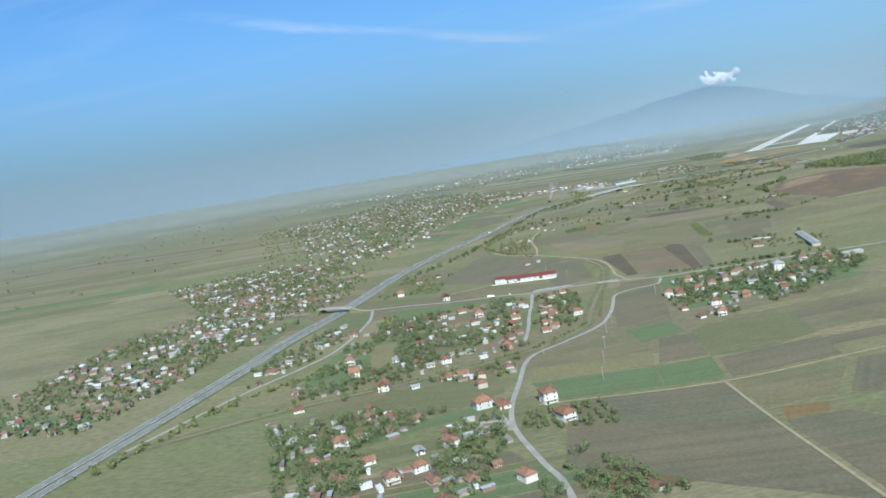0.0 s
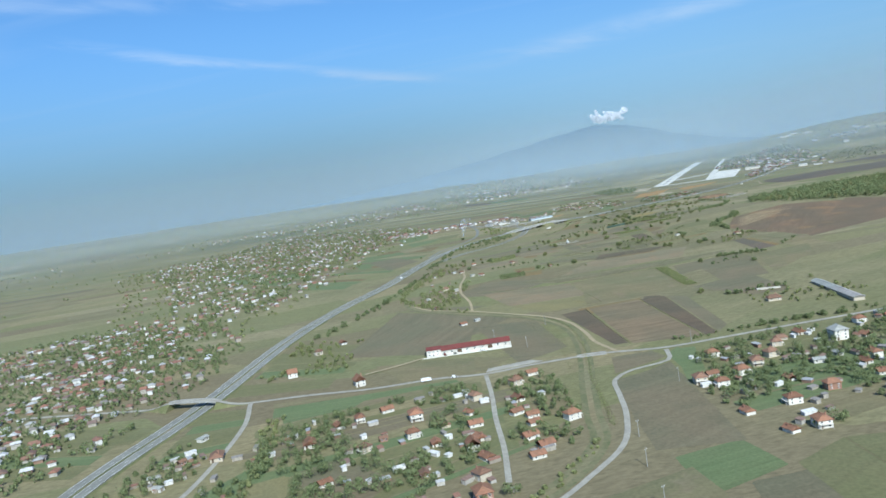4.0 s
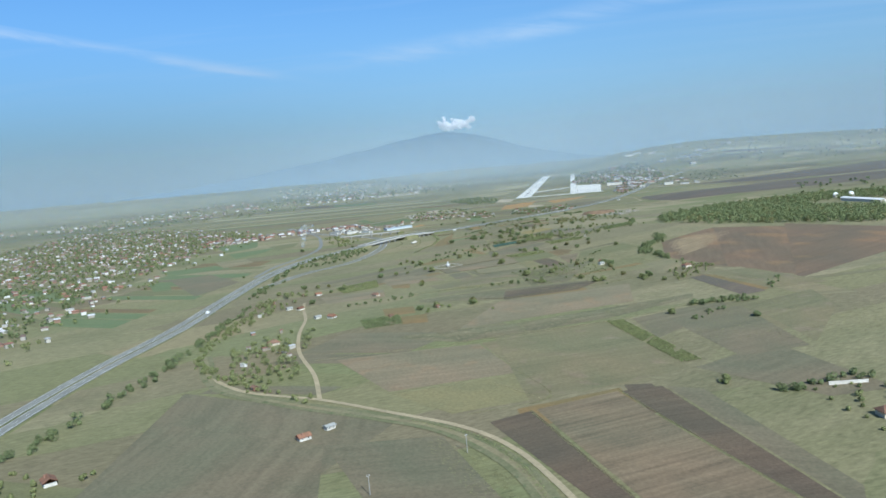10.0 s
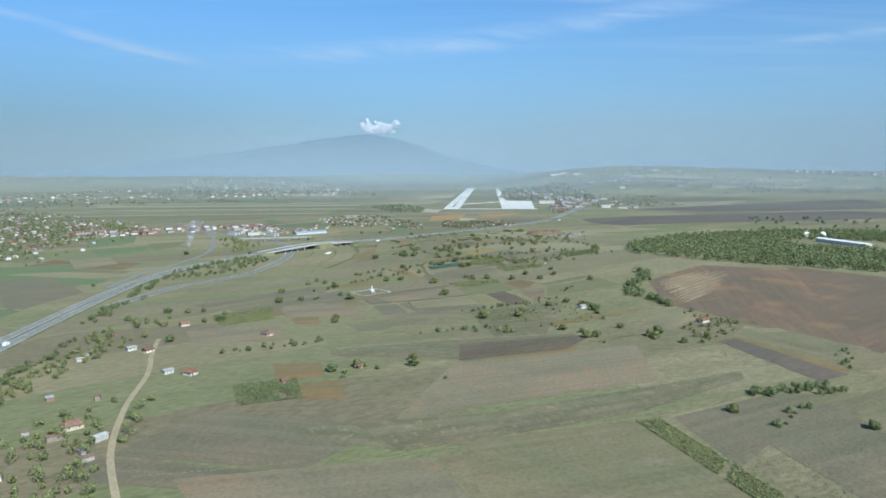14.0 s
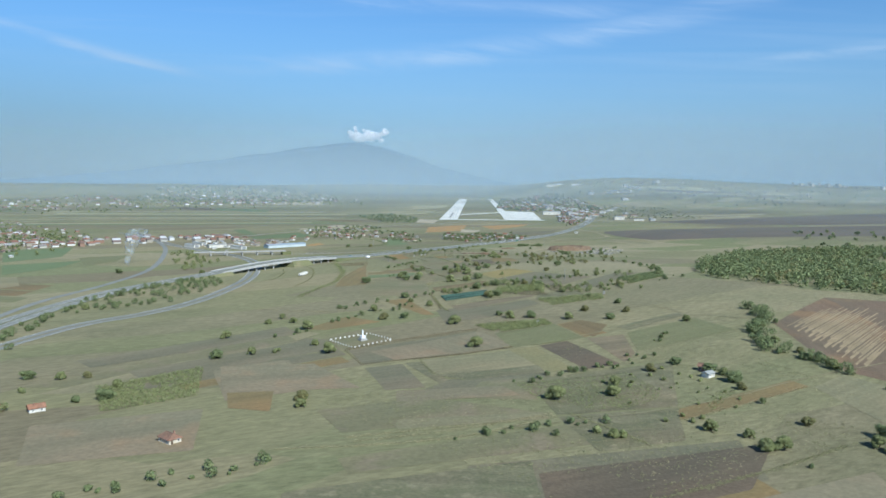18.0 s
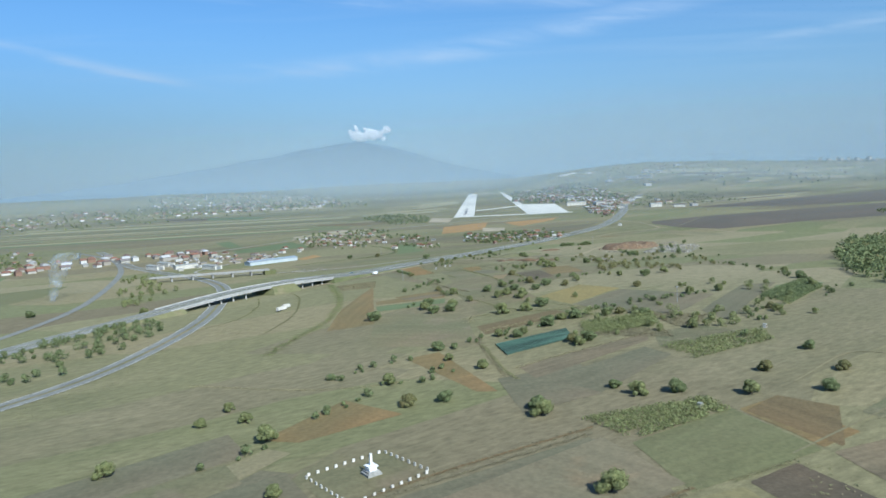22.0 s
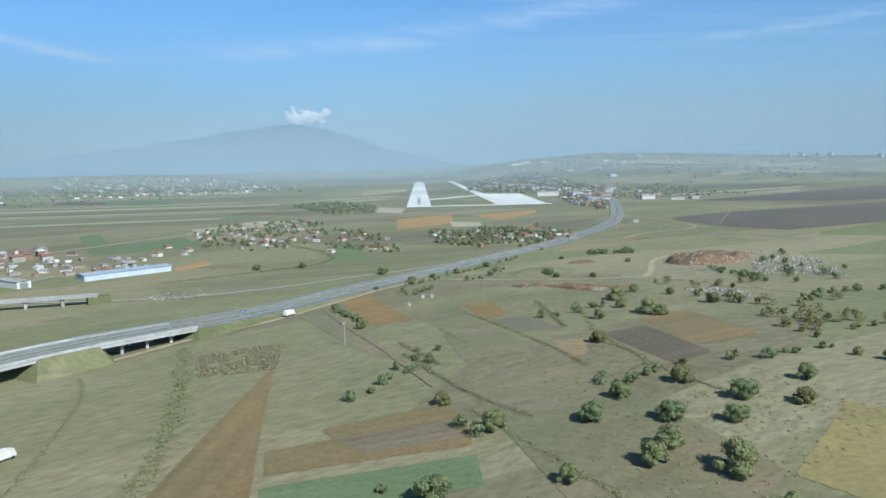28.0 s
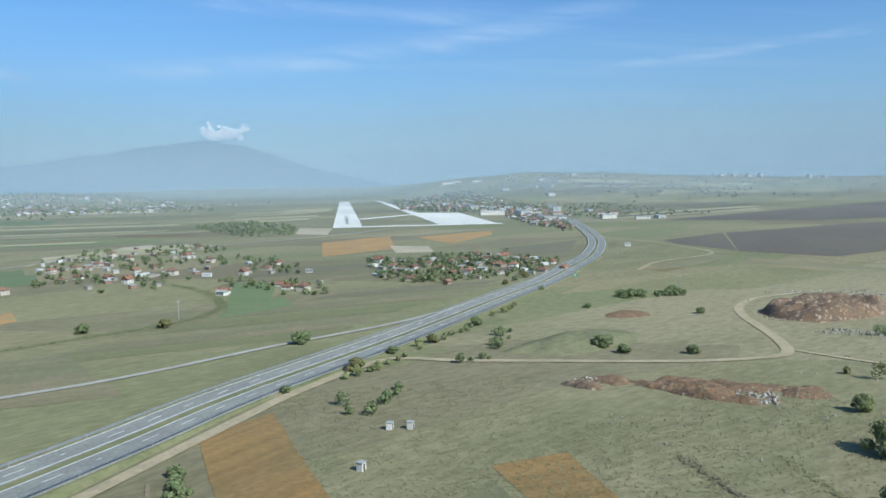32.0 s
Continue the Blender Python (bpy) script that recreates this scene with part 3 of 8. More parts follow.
def field(kind, corners, label, name="field", edge=0.25, soft=True):
    """A worked field: a draped patch with its rows along the first side, ragged at its edge."""
    a, b, c, d = [Vector(q) for q in corners]
    ang = math.atan2(b.y - a.y, b.x - a.x)
    mid = (a + b + c + d) / 4
    inv = Matrix.Rotation(-ang, 2)
    high = layer_of([a, b, c, d])
    cell = 4 if -100 < mid.x < 620 and mid.y < 1200 else 12
    nu, nv = max(5, int(max((b - a).length, (c - d).length) / cell)), max(5, int(max((d - a).length, (c - b).length) / cell))
    # a narrow rim all round, then even cells
    us, vs = ([0.0] + [rim_w + (1 - 2 * rim_w) * k / (m - 2) for k in range(m - 1)] + [1.0] for m, rim_w in ((nu, min(0.25, max(0.7, 2.5 * edge) / (b - a).length)), (nv, min(0.25, max(0.7, 2.5 * edge) / (d - a).length))))
    verts, faces, margin = [], [], []
    for j in range(nv + 1):
        for i in range(nu + 1):
            u, v = us[i], vs[j]
            p = (a * (1 - u) + b * u) * (1 - v) + (d * (1 - u) + c * u) * v
            rim = i in (0, nu) or j in (0, nv)
            if rim:
                p = p + Vector((noise.noise((p.x * 0.11, p.y * 0.11, 3)), noise.noise((p.x * 0.11, p.y * 0.11, 9)))) * min(edge, 2.0)
            q = inv @ (p - mid)
            margin.append(0.0 if rim else 1.0)
            verts.append((q.x, q.y, gz(p.x, p.y) + high))
    w = nu + 1
    faces = [(j * w + i, j * w + i + 1, (j + 1) * w + i + 1, (j + 1) * w + i) for j in range(nv) for i in range(nu)]
    flip = (b - a).cross(d - a) < 0
    if flip:
        faces = [f[::-1] for f in faces]
    me = mesh_of(name, verts, faces, soft_edged(kind) if soft else M[kind], True)
    me.attributes.new("margin", "FLOAT", "POINT").data.foreach_set("value", margin)
    return thing(name, label, "field", kind="structure", data=me, at=pose(mid.x, mid.y, 0, 0, 0, math.degrees(ang)))


STRIP_TONES = ("olive", "tan", "grey", "pasture", "olive", "brown", "tan", "crop", "olive", "grey", "rust", "pasture")
STRIP_WORDS = {"pale": "narrow strip of bleached stubble", "slope": "narrow strip of grey-brown soil", "olive": "narrow strip of olive stubble", "tan": "narrow strip of pale stubble", "grey": "narrow strip of grey fallow", "pasture": "narrow strip of green pasture", "brown": "narrow strip of brown ploughland", "crop": "narrow strip of green crop", "red": "narrow strip of reddish soil", "rust": "narrow strip of rust-brown soil", "dark": "narrow strip of dark ploughland"}


def strips(quad, count, seed, tones=STRIP_TONES, skip=0.25):
    """Narrow strip fields side by side, lying along the quad's first side."""
    rng = random.Random(seed)
    a, b, c, d = [Vector(q) for q in quad]
    cuts, s = [0.0], 0.0
    for _ in range(count):
        s += rng.uniform(0.5, 1.6)
        cuts.append(s)
    for k in range(count):
        if rng.random() < skip:
            continue
        v0, v1 = cuts[k] / s + 0.004, cuts[k + 1] / s - 0.004
        u0, u1 = rng.uniform(0, 0.18), rng.uniform(0.82, 1.0)
        pt = lambda u, v: (a * (1 - u) + b * u) * (1 - v) + (d * (1 - u) + c * u) * v
        m = rng.choice(tones)
        field(m, (pt(u0, v0), pt(u1, v0), pt(u1, v1), pt(u0, v1)), STRIP_WORDS[m], "strip_field")


def road(name, pts, width, mat, label, lift=0.085, category="road", step=5.0):
    line = smooth_line(pts, step)
    v, f = ribbon(line, width / 2, -width / 2, lift)
    return thing(name, label, category, kind="structure", data=mesh_of(name, v, f, M[mat])), line


# motorway: on a low bank, rising to the viaduct over the slip roads
MOTORWAY = [(-190, 60), (-150, 200), (-104, 354), (-86, 421), (-61, 490), (-27, 605), (8, 688), (52, 768), (84, 843), (128, 938), (170, 1003), (205, 1034), (246, 1057), (272, 1069), (298, 1079), (322, 1088), (346, 1099),
            (372, 1114), (396, 1128), (443, 1149), (509, 1181), (548, 1199), (592, 1224), (652, 1260), (748, 1335), (905, 1485), (1035, 1620), (1230, 1800), (1500, 2050)]
mway = smooth_line(MOTORWAY, 6.0)


def mway_height(p):
    d = math.hypot(p.x - 290, p.y - 1076)
    return gz(p.x, p.y) + 0.5 + 3.4 * math.exp(-(d / 58) ** 2)


motorway = thing("motorway", "grey dual carriageway motorway with a grass median and white lines", "motorway", kind="structure")
for side, name in ((1, "carriageway"), (-1, "carriageway")):
    part(name, ribbon(mway, 5.3 if side > 0 else -0.8, 0.8 if side > 0 else -5.3, 0.06, mway_height, 0.25), M["asphalt"], motorway)
    for off in (1.05, 4.95):
        part("edge_line", ribbon(mway, side * off + 0.09, side * off - 0.09, 0.1, mway_height), M["paint"], motorway)
    part("lane_line", dashes(mway, side * 2.9, 3, 5, 0.14, 0.1, mway_height), M["paint"], motorway)
part("median", ribbon(mway, 0.78, -0.78, 0.0, mway_height, 0.3), M["grass"], motorway)

# runway, taxiways and apron
RX, RY = 730.0, 1613.0
RDIR = Vector((0.537, 0.8436))
RNOR = Vector((-RDIR.y, RDIR.x))


def rp(u, v):
    p = Vector((RX, RY)) + RDIR * u + RNOR * v
    return p.x, p.y


def slab(name, quad, mat, label, lift, parent=None):
    verts = [(x, y, gz(x, y) + lift) for x, y in quad]
    verts += [(x, y, z - 0.3) for x, y, z in verts]
    faces = [(3, 2, 1, 0), (4, 5, 6, 7), (0, 1, 5, 4), (1, 2, 6, 5), (2, 3, 7, 6), (3, 0, 4, 7)]
    if (Vector(quad[1]) - Vector(quad[0])).cross(Vector(quad[2]) - Vector(quad[0])) > 0:
        faces = [f[::-1] for f in faces]
    if parent:
        return part(name, (verts, faces), M[mat], parent, label)
    return thing(name, label, "pavement", kind="structure", data=mesh_of(name, verts, faces, M[mat]))


RLEN, RW = 1500.0, 14.0
slab("runway", [rp(0, -RW), rp(0, RW), rp(RLEN, RW), rp(RLEN, -RW)], "concrete", "pale concrete runway with dark rubber marks", 0.1)

# ---- far distance ----
def ridge(name, az, dist, length, height, mat, label, seed, peak=0.0, sharp=2.0, depth=500.0, rugged=0.12, west=2.2, east=2.2):
    """A range of hills seen far off, across the direction az (degrees from +y to +x)."""
    dx, dy = math.sin(radians(az)), math.cos(radians(az))
    nx, ny = dy, -dx
    nu, nv = 90, 14
    verts = []
    for j in range(nv + 1):
        v = j / nv * 2 - 1
        for i in range(nu + 1):
            u = i / nu * 2 - 1
            s = u * length / 2
            h = height * math.exp(-abs((u - peak) * (west if u < peak else east)) ** sharp) * (1 - abs(v) ** 1.4)
            h *= 1 + rugged * noise.fractal((s * 0.004 + seed, v * 2, seed), 0.9, 2.1, 5)
            h += height * 0.02 * noise.noise((s * 0.02, v * 5, seed))
            h *= min(1, (1 - abs(u)) * 6)
            verts.append((dx * (dist + v * depth) + nx * s, dy * (dist + v * depth) + ny * s, max(h, 0) - 3))
    w = nu + 1
    faces = [(j * w + i, j * w + i + 1, (j + 1) * w + i + 1, (j + 1) * w + i) for j in range(nv) for i in range(nu)]
    return thing(name, label, "mountain", kind="structure", data=mesh_of(name, verts, faces, mat, True))


# emission stands in for the haze in front of a far hill
def haze_glow_material(name, colour, glow):
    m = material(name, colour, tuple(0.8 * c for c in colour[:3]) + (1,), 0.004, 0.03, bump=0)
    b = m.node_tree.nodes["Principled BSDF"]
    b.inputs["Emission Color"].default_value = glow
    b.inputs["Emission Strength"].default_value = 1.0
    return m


# aerial haze painted as blue glow on a nearly black mountain
HAZE_GLOW = haze_glow_material("haze_glow_mountain", rgb(.02, .025, .03), rgb(.165, .275, .375))
# the glow grades from paler haze at the foot to deeper blue above
_nt = HAZE_GLOW.node_tree
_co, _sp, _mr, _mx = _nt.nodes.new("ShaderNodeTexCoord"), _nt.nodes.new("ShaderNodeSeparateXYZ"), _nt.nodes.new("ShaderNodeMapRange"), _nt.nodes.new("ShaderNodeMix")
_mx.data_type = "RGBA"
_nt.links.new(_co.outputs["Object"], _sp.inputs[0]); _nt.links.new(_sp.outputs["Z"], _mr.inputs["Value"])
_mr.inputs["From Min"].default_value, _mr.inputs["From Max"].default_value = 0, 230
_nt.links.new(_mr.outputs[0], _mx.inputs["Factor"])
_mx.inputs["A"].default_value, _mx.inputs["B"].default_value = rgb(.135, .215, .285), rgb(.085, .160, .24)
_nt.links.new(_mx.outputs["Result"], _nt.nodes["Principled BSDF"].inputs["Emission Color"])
ridge("backdrop_mountain", 18.0, 4600, 4400, 268, HAZE_GLOW, "mountain massif far behind the airfield, blue haze painted as glow", 3.0, 0.16, 1.35, 250, 0.05, 1.7, 3.6)

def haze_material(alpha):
    """Blue-grey see-through sheet standing in for air haze; the mesh says where it thins out."""
    m = bpy.data.materials.new("haze_shell_tint")
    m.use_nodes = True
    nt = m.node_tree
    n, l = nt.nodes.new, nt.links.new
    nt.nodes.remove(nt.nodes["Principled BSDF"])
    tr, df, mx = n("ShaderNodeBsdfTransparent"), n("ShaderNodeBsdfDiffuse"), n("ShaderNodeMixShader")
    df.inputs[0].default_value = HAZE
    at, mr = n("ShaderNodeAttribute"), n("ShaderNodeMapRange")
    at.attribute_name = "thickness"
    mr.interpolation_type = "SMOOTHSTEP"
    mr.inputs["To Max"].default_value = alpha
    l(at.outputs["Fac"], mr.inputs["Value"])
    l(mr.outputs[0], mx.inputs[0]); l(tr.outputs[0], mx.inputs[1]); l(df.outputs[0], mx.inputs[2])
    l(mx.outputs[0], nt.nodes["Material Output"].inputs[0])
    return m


def haze_shell(radius, alpha):
    """An added translucent shell that paints haze over the far land, leaning back like a bowl's wall so that the sun
    strikes it evenly.
    """
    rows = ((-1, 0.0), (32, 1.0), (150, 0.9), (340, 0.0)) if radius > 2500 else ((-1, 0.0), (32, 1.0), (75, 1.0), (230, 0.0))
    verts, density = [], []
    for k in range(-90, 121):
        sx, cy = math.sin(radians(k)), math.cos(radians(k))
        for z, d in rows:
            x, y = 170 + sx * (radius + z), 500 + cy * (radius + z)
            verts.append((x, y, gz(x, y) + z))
            # less painted haze towards the west
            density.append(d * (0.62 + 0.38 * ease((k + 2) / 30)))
    faces = [(4 * k + j, 4 * k + j + 1, 4 * k + j + 5, 4 * k + j + 4) for k in range(210) for j in range(3)]
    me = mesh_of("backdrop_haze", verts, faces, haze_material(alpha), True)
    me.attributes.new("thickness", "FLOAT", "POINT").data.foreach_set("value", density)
    return thing("backdrop_haze", "translucent blue-grey shell standing in for haze over the far plain", "haze", kind="structure", data=me)


# haze colour of the added shells, then each shell's radius and opacity
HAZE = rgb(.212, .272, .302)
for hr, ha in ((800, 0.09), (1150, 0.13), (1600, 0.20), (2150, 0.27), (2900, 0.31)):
    haze_shell(hr, ha)

# ---- country roads ----
RAILBED = [(-130, 262), (-75, 288), (-40, 299), (0, 311), (25, 321), (52, 337), (72, 360), (80, 385), (92, 420), (103, 450), (113, 482), (119, 515), (114, 548), (100, 572), (76, 605), (58, 640), (58, 690)]
road("old_railway_bed", RAILBED, 6.6, "verge", "rough grassy bed of a lifted railway", 0.08)
road("old_railway_track", RAILBED, 2.0, "tan", "pale worn line along the lifted railway", 0.088)
R_COUNTRY = [(24, 120), (26, 181), (23, 201), (19, 232), (21, 255), (27, 280), (37, 316), (56, 334), (77, 354), (89, 378), (96, 399), (102, 417), (113, 425), (130, 428), (137, 443)]
R_CROSS = [(-150, 530), (-91, 504), (-61, 490), (-42, 484), (-15, 479), (12, 471), (40, 468), (61, 461), (85, 461), (113, 457), (138, 446), (165, 442), (200, 437), (240, 430), (330, 415), (480, 380)]
road("country_road", R_COUNTRY, 1.9, "country_road", "pale grey country road between fields")
def cross_height(p):
    return gz(p.x, p.y) + 3.4 * math.exp(-(math.hypot(p.x + 66, p.y - 492) / 17) ** 4) * (1 if p.x < 0 else 0)


_line = smooth_line(R_CROSS, 3.0)
_v, _f = ribbon(_line, 1.3, -1.3, 0.095, cross_height)
thing("cross_road", "grey village through road crossing the fields", "road", kind="structure", data=mesh_of("cross_road", _v, _f, M["country_road"]))
over = thing("overpass", "narrow grey overpass carrying the village road over the motorway", "bridge", kind="structure")
span = [p for p in _line if math.hypot(p.x + 66, p.y - 492) < 14]
part("deck", ribbon(span, 1.95, -1.95, 0.06, cross_height, 0.5), M["weathered"], over)
for side in (-1, 1):
    part("parapet", ribbon(span, side * 1.9 + 0.07, side * 1.9 - 0.07, 0.45, cross_height, 0.5), M["weathered"], over)
for end in (-1, 1):
    ramp = [p for p in _line if 9.5 < math.hypot(p.x + 66, p.y - 492) < 30 and (p.x + 66) * end > 0]
    vv = []
    for p, q in zip(ramp, normals_of(ramp)):
        h = cross_height(p)
        w = 2.0 + 1.4 * (h - gz(p.x, p.y))
        vv += [(p.x + q.x * o, p.y + q.y * o, h if t else gz(p.x, p.y) - 0.3) for o, t in ((w, 0), (1.9, 1), (-1.9, 1), (-w, 0))]
    ff = [(4 * k + j, 4 * k + j + 4, 4 * k + j + 5, 4 * k + j + 1)[::-1] for k in range(len(ramp) - 1) for j in range(3)] + [(0, 1, 2, 3), tuple(4 * len(ramp) - 4 + j for j in (3, 2, 1, 0))]
    part("ramp", (vv, ff), M["grass"], over)
road("village_street", [(61, 459), (56, 430), (50, 401), (45, 372), (39, 345)], 1.8, "country_road", "narrow village street between houses")
road("village_lane", [(-40, 482), (-41, 445), (-53, 388), (-67, 359), (-90, 325), (-120, 270)], 2.0, "country_road", "narrow lane beside the railway bank")
road("farm_track", [(120, 455), (119, 478), (122, 497), (124, 524), (119, 548), (103, 576), (88, 600), (67, 625), (57, 652)], 1.9, "dirt", "curving dirt track along a dry ditch")
road("garden_track", [(88, 600), (93, 629), (95, 664), (102, 697), (112, 728), (118, 760), (124, 785)], 1.7, "dirt", "dirt track between allotment gardens")
SLIP = smooth_line([(115, 880), (154, 924), (181, 938), (205, 956), (228, 985), (250, 1022), (267, 1066), (280, 1110), (285, 1150), (282, 1195), (268, 1265), (260, 1330), (257, 1500)])
slip = thing("slip_road", "grey double slip road passing under the viaduct", "road", kind="structure")
for side in (-1, 1):
    part("carriageway", ribbon(SLIP, side * 2.2 + 1.5, side * 2.2 - 1.5, 0.085), M["asphalt"], slip)
    part("edge_line", ribbon(SLIP, side * 3.4 + 0.08, side * 3.4 - 0.08, 0.1), M["paint"], slip)
road("ramp_road", [(120, 945), (146, 1000), (178, 1046), (210, 1108), (235, 1200), (252, 1295), (255, 1400), (240, 1500)], 3.8, "asphalt", "grey curving ramp leaving the motorway")
road("dirt_road", [(300, 1070), (329, 1084), (352, 1092), (387, 1113), (400, 1121), (415, 1128), (430, 1133), (437, 1122), (447, 1109), (457, 1096), (467, 1085), (478, 1078), (486, 1079), (503, 1091), (526, 1110), (542, 1119), (560, 1123), (580, 1119)], 2.4, "dirt", "pale dirt road beside the motorway and up to the quarry")
road("side_track", [(605, 1198), (640, 1212), (693, 1216), (724, 1256)], 2.2, "dirt", "pale field track")
road("airfield_road", [(330, 1380), (427, 1444), (479, 1477), (548, 1495), (605, 1506), (660, 1520), (760, 1560), (860, 1540)], 3.0, "country_road", "pale service road in front of the runway")

# ground that stays clear of trees and sheds: roads, the railway bed and open fields
CLEAR = set()


def keep_clear(pts, radius):
    for p in smooth_line(pts, 1.5):
        for i in range(-int(radius // 2) - 1, int(radius // 2) + 2):
            for j in range(-int(radius // 2) - 1, int(radius // 2) + 2):
                if math.hypot(i, j) * 2 <= radius:
                    CLEAR.add((int((p.x + i * 2) // 2), int((p.y + j * 2) // 2)))


keep_clear(RAILBED, 5.0)
keep_clear(R_COUNTRY, 3.6)
keep_clear(R_CROSS, 4.0)
keep_clear([(61, 459), (56, 430), (50, 401), (45, 372), (39, 345)], 3.4)
keep_clear([(-40, 482), (-41, 445), (-53, 388), (-67, 359), (-90, 325), (-120, 270)], 3.0)
keep_clear(MOTORWAY, 9.5)
keep_clear([(-22, 290), (12, 282)], 12)
keep_clear([(-16, 274), (12, 270)], 10)
keep_clear([(-30, 380), (-28, 340)], 6)
keep_clear([(88, 600), (93, 629), (95, 664), (102, 697), (112, 728), (118, 760), (124, 785)], 2.6)

# ---- fields: narrow strips, then single fields ----
strips(((-45, 850), (15, 775), (165, 1050), (95, 1120)), 16, 6, ("crop", "tan", "grey", "pasture", "crop", "brown"))
strips(((-650, 700), (-290, 720), (-270, 1400), (-700, 1500)), 18, 10, ("olive", "tan", "pasture", "grey", "crop"))
strips(((110, 262), (340, 275), (340, 335), (112, 330)), 5, 11, ("olive", "grey", "pasture", "tan"))
strips(((340, 690), (480, 640), (500, 560), (330, 600)), 7, 12, ("olive", "tan", "pasture", "dark"))
strips(((420, 1250), (500, 1225), (640, 1330), (520, 1345)), 6, 13, ("olive", "pasture", "grey"))
strips(((350, 1190), (440, 1165), (560, 1215), (470, 1235)), 5, 14, ("olive", "pasture", "grey"))
strips(((20, 620), (60, 590), (170, 640), (110, 690)), 5, 15, ("olive", "grey", "brown"))
strips(((120, 830), (230, 870), (240, 850), (180, 800)), 4, 17, ("olive", "tan", "grey"))
strips(((-300, 1900), (200, 2000), (250, 2600), (-400, 2500)), 14, 18, ("olive", "pasture", "crop", "grey"))
strips(((560, 520), (760, 480), (900, 700), (640, 720)), 8, 19, ("olive", "tan", "grey", "pasture"))
strips(((-62, 318), (62, 372), (72, 440), (-38, 428)), 12, 21, ("pasture", "crop", "olive", "pasture", "grey"), 0.15)
strips(((-70, 285), (30, 318), (24, 258), (-60, 225)), 9, 22, ("pasture", "olive", "crop", "pasture"), 0.15)
strips(((-60, 230), (20, 238), (50, 170), (-40, 160)), 9, 23, ("pasture", "olive", "crop", "grey", "pasture"), 0.2)
strips(((120, 432), (230, 425), (225, 345), (118, 335)), 8, 24, ("pasture", "olive", "crop", "pasture"), 0.15)
strips(((-230, 330), (-150, 310), (-95, 600), (-190, 760)), 14, 25, ("pasture", "olive", "crop", "tan"), 0.2)
strips(((-170, 1100), (-40, 780), (150, 1300), (-60, 1500)), 16, 26, ("pasture", "olive", "crop", "pasture"), 0.2)
strips(((165, 800), (230, 806), (232, 880), (150, 862)), 6, 32, ("olive", "grey", "pasture", "rust"), 0.3)
strips(((-140, 440), (-92, 420), (-68, 484), (-140, 520)), 5, 41, ("crop", "pasture", "pasture"), 0.1)
strips(((-58, 500), (0, 484), (22, 560), (-22, 600)), 6, 42, ("pasture", "olive", "pasture", "crop"), 0.1)
strips(((-74, 420), (-40, 425), (-36, 474), (-60, 480)), 4, 43, ("pasture", "crop", "pasture"), 0.1)
strips(((-36, 430), (60, 452), (58, 462), (-36, 476)), 4, 44, ("pasture", "olive", "crop"), 0.1)
field("crop", ((85, 338), (107, 340), (107, 318), (80, 311)), "green crop field")
field("grey", ((93, 314), (109, 313), (101, 278), (81, 278)), "grey-brown fallow field")
field("crop", ((31, 279), (79, 275), (74, 250), (37, 255)), "green crop field")
field("crop", ((79, 275), (101, 276), (95, 248), (74, 250)), "green crop field")
field("pasture", ((109, 318), (129, 326), (119, 273), (101, 276)), "green pasture")
field("pasture", ((129, 326), (153, 318), (147, 284), (119, 273)), "green pasture")
field("grey", ((102, 272), (145, 278), (139, 253), (97, 248)), "grey-brown fallow field")
field("grey", ((40, 250), (92, 243), (90, 150), (28, 196)), "grey-brown fallow field")
field("olive", ((95, 244), (138, 247), (116, 217), (93, 217)), "olive weedy stubble field")
field("rust", ((97, 214), (111, 212), (107, 204), (94, 204)), "rust-brown bare soil field")
field("yellow", ((36, 298), (84, 296), (79, 276), (31, 280)), "yellow dry grass field")
field("olive", ((44, 320), (86, 330), (84, 297), (37, 300)), "olive weedy stubble field")
field("grey", ((100, 413), (130, 426), (108, 338), (83, 345)), "grey-brown fallow field")
field("crop", ((-66, 321), (-52, 379), (-27, 408), (-38, 338)), "green crop field")
field("yellow", ((-38, 338), (-28, 382), (-22, 385), (-24, 326)), "yellow dry grass field")
field("brown", ((37, 191), (59, 175), (40, 172), (28, 187)), "brown ploughed field")
field("grey", ((4, 539), (46, 640), (105, 565), (45, 516)), "grey-brown fallow field")
field("olive", ((9, 506), (42, 504), (80, 482), (63, 464)), "olive weedy stubble field")
field("crop", ((134, 437), (143, 444), (130, 406), (127, 406)), "green crop field")
field("olive", ((71, 430), (85, 426), (77, 392), (61, 394)), "olive weedy stubble field")
field("hillsoil", ((343, 730), (379, 777), (448, 802), (345, 678)), "red-brown ploughed hillside", soft=False)
field("hillsoil", ((345, 678), (448, 802), (514, 742), (348, 634)), "red-brown ploughed hillside", soft=False)
field("hillsoil", ((348, 634), (514, 742), (508, 706), (393, 637)), "red-brown ploughed hillside", soft=False)
field("hillsoil", ((342, 627), (443, 648), (525, 712), (498, 780)), "red-brown ploughed hillside")
field("crop", ((43, 999), (59, 997), (58, 945), (45, 946)), "green crop field")
field("crop", ((55, 1086), (105, 1079), (113, 1039), (62, 1041)), "green crop field")
field("tan", ((107, 1113), (137, 1112), (138, 1066), (108, 1046)), "pale straw-coloured stubble field")
field("grey", ((59, 1012), (93, 1008), (107, 932), (70, 890)), "grey-brown fallow field")
field("orange", ((607, 1455), (678, 1474), (610, 1375), (551, 1361)), "bare orange clay patch")
field("orange", ((682, 1445), (771, 1460), (735, 1422), (654, 1374)), "bare orange clay patch")
field("sand", ((621, 1396), (633, 1371), (609, 1337), (591, 1349)), "pale sandy bare ground")
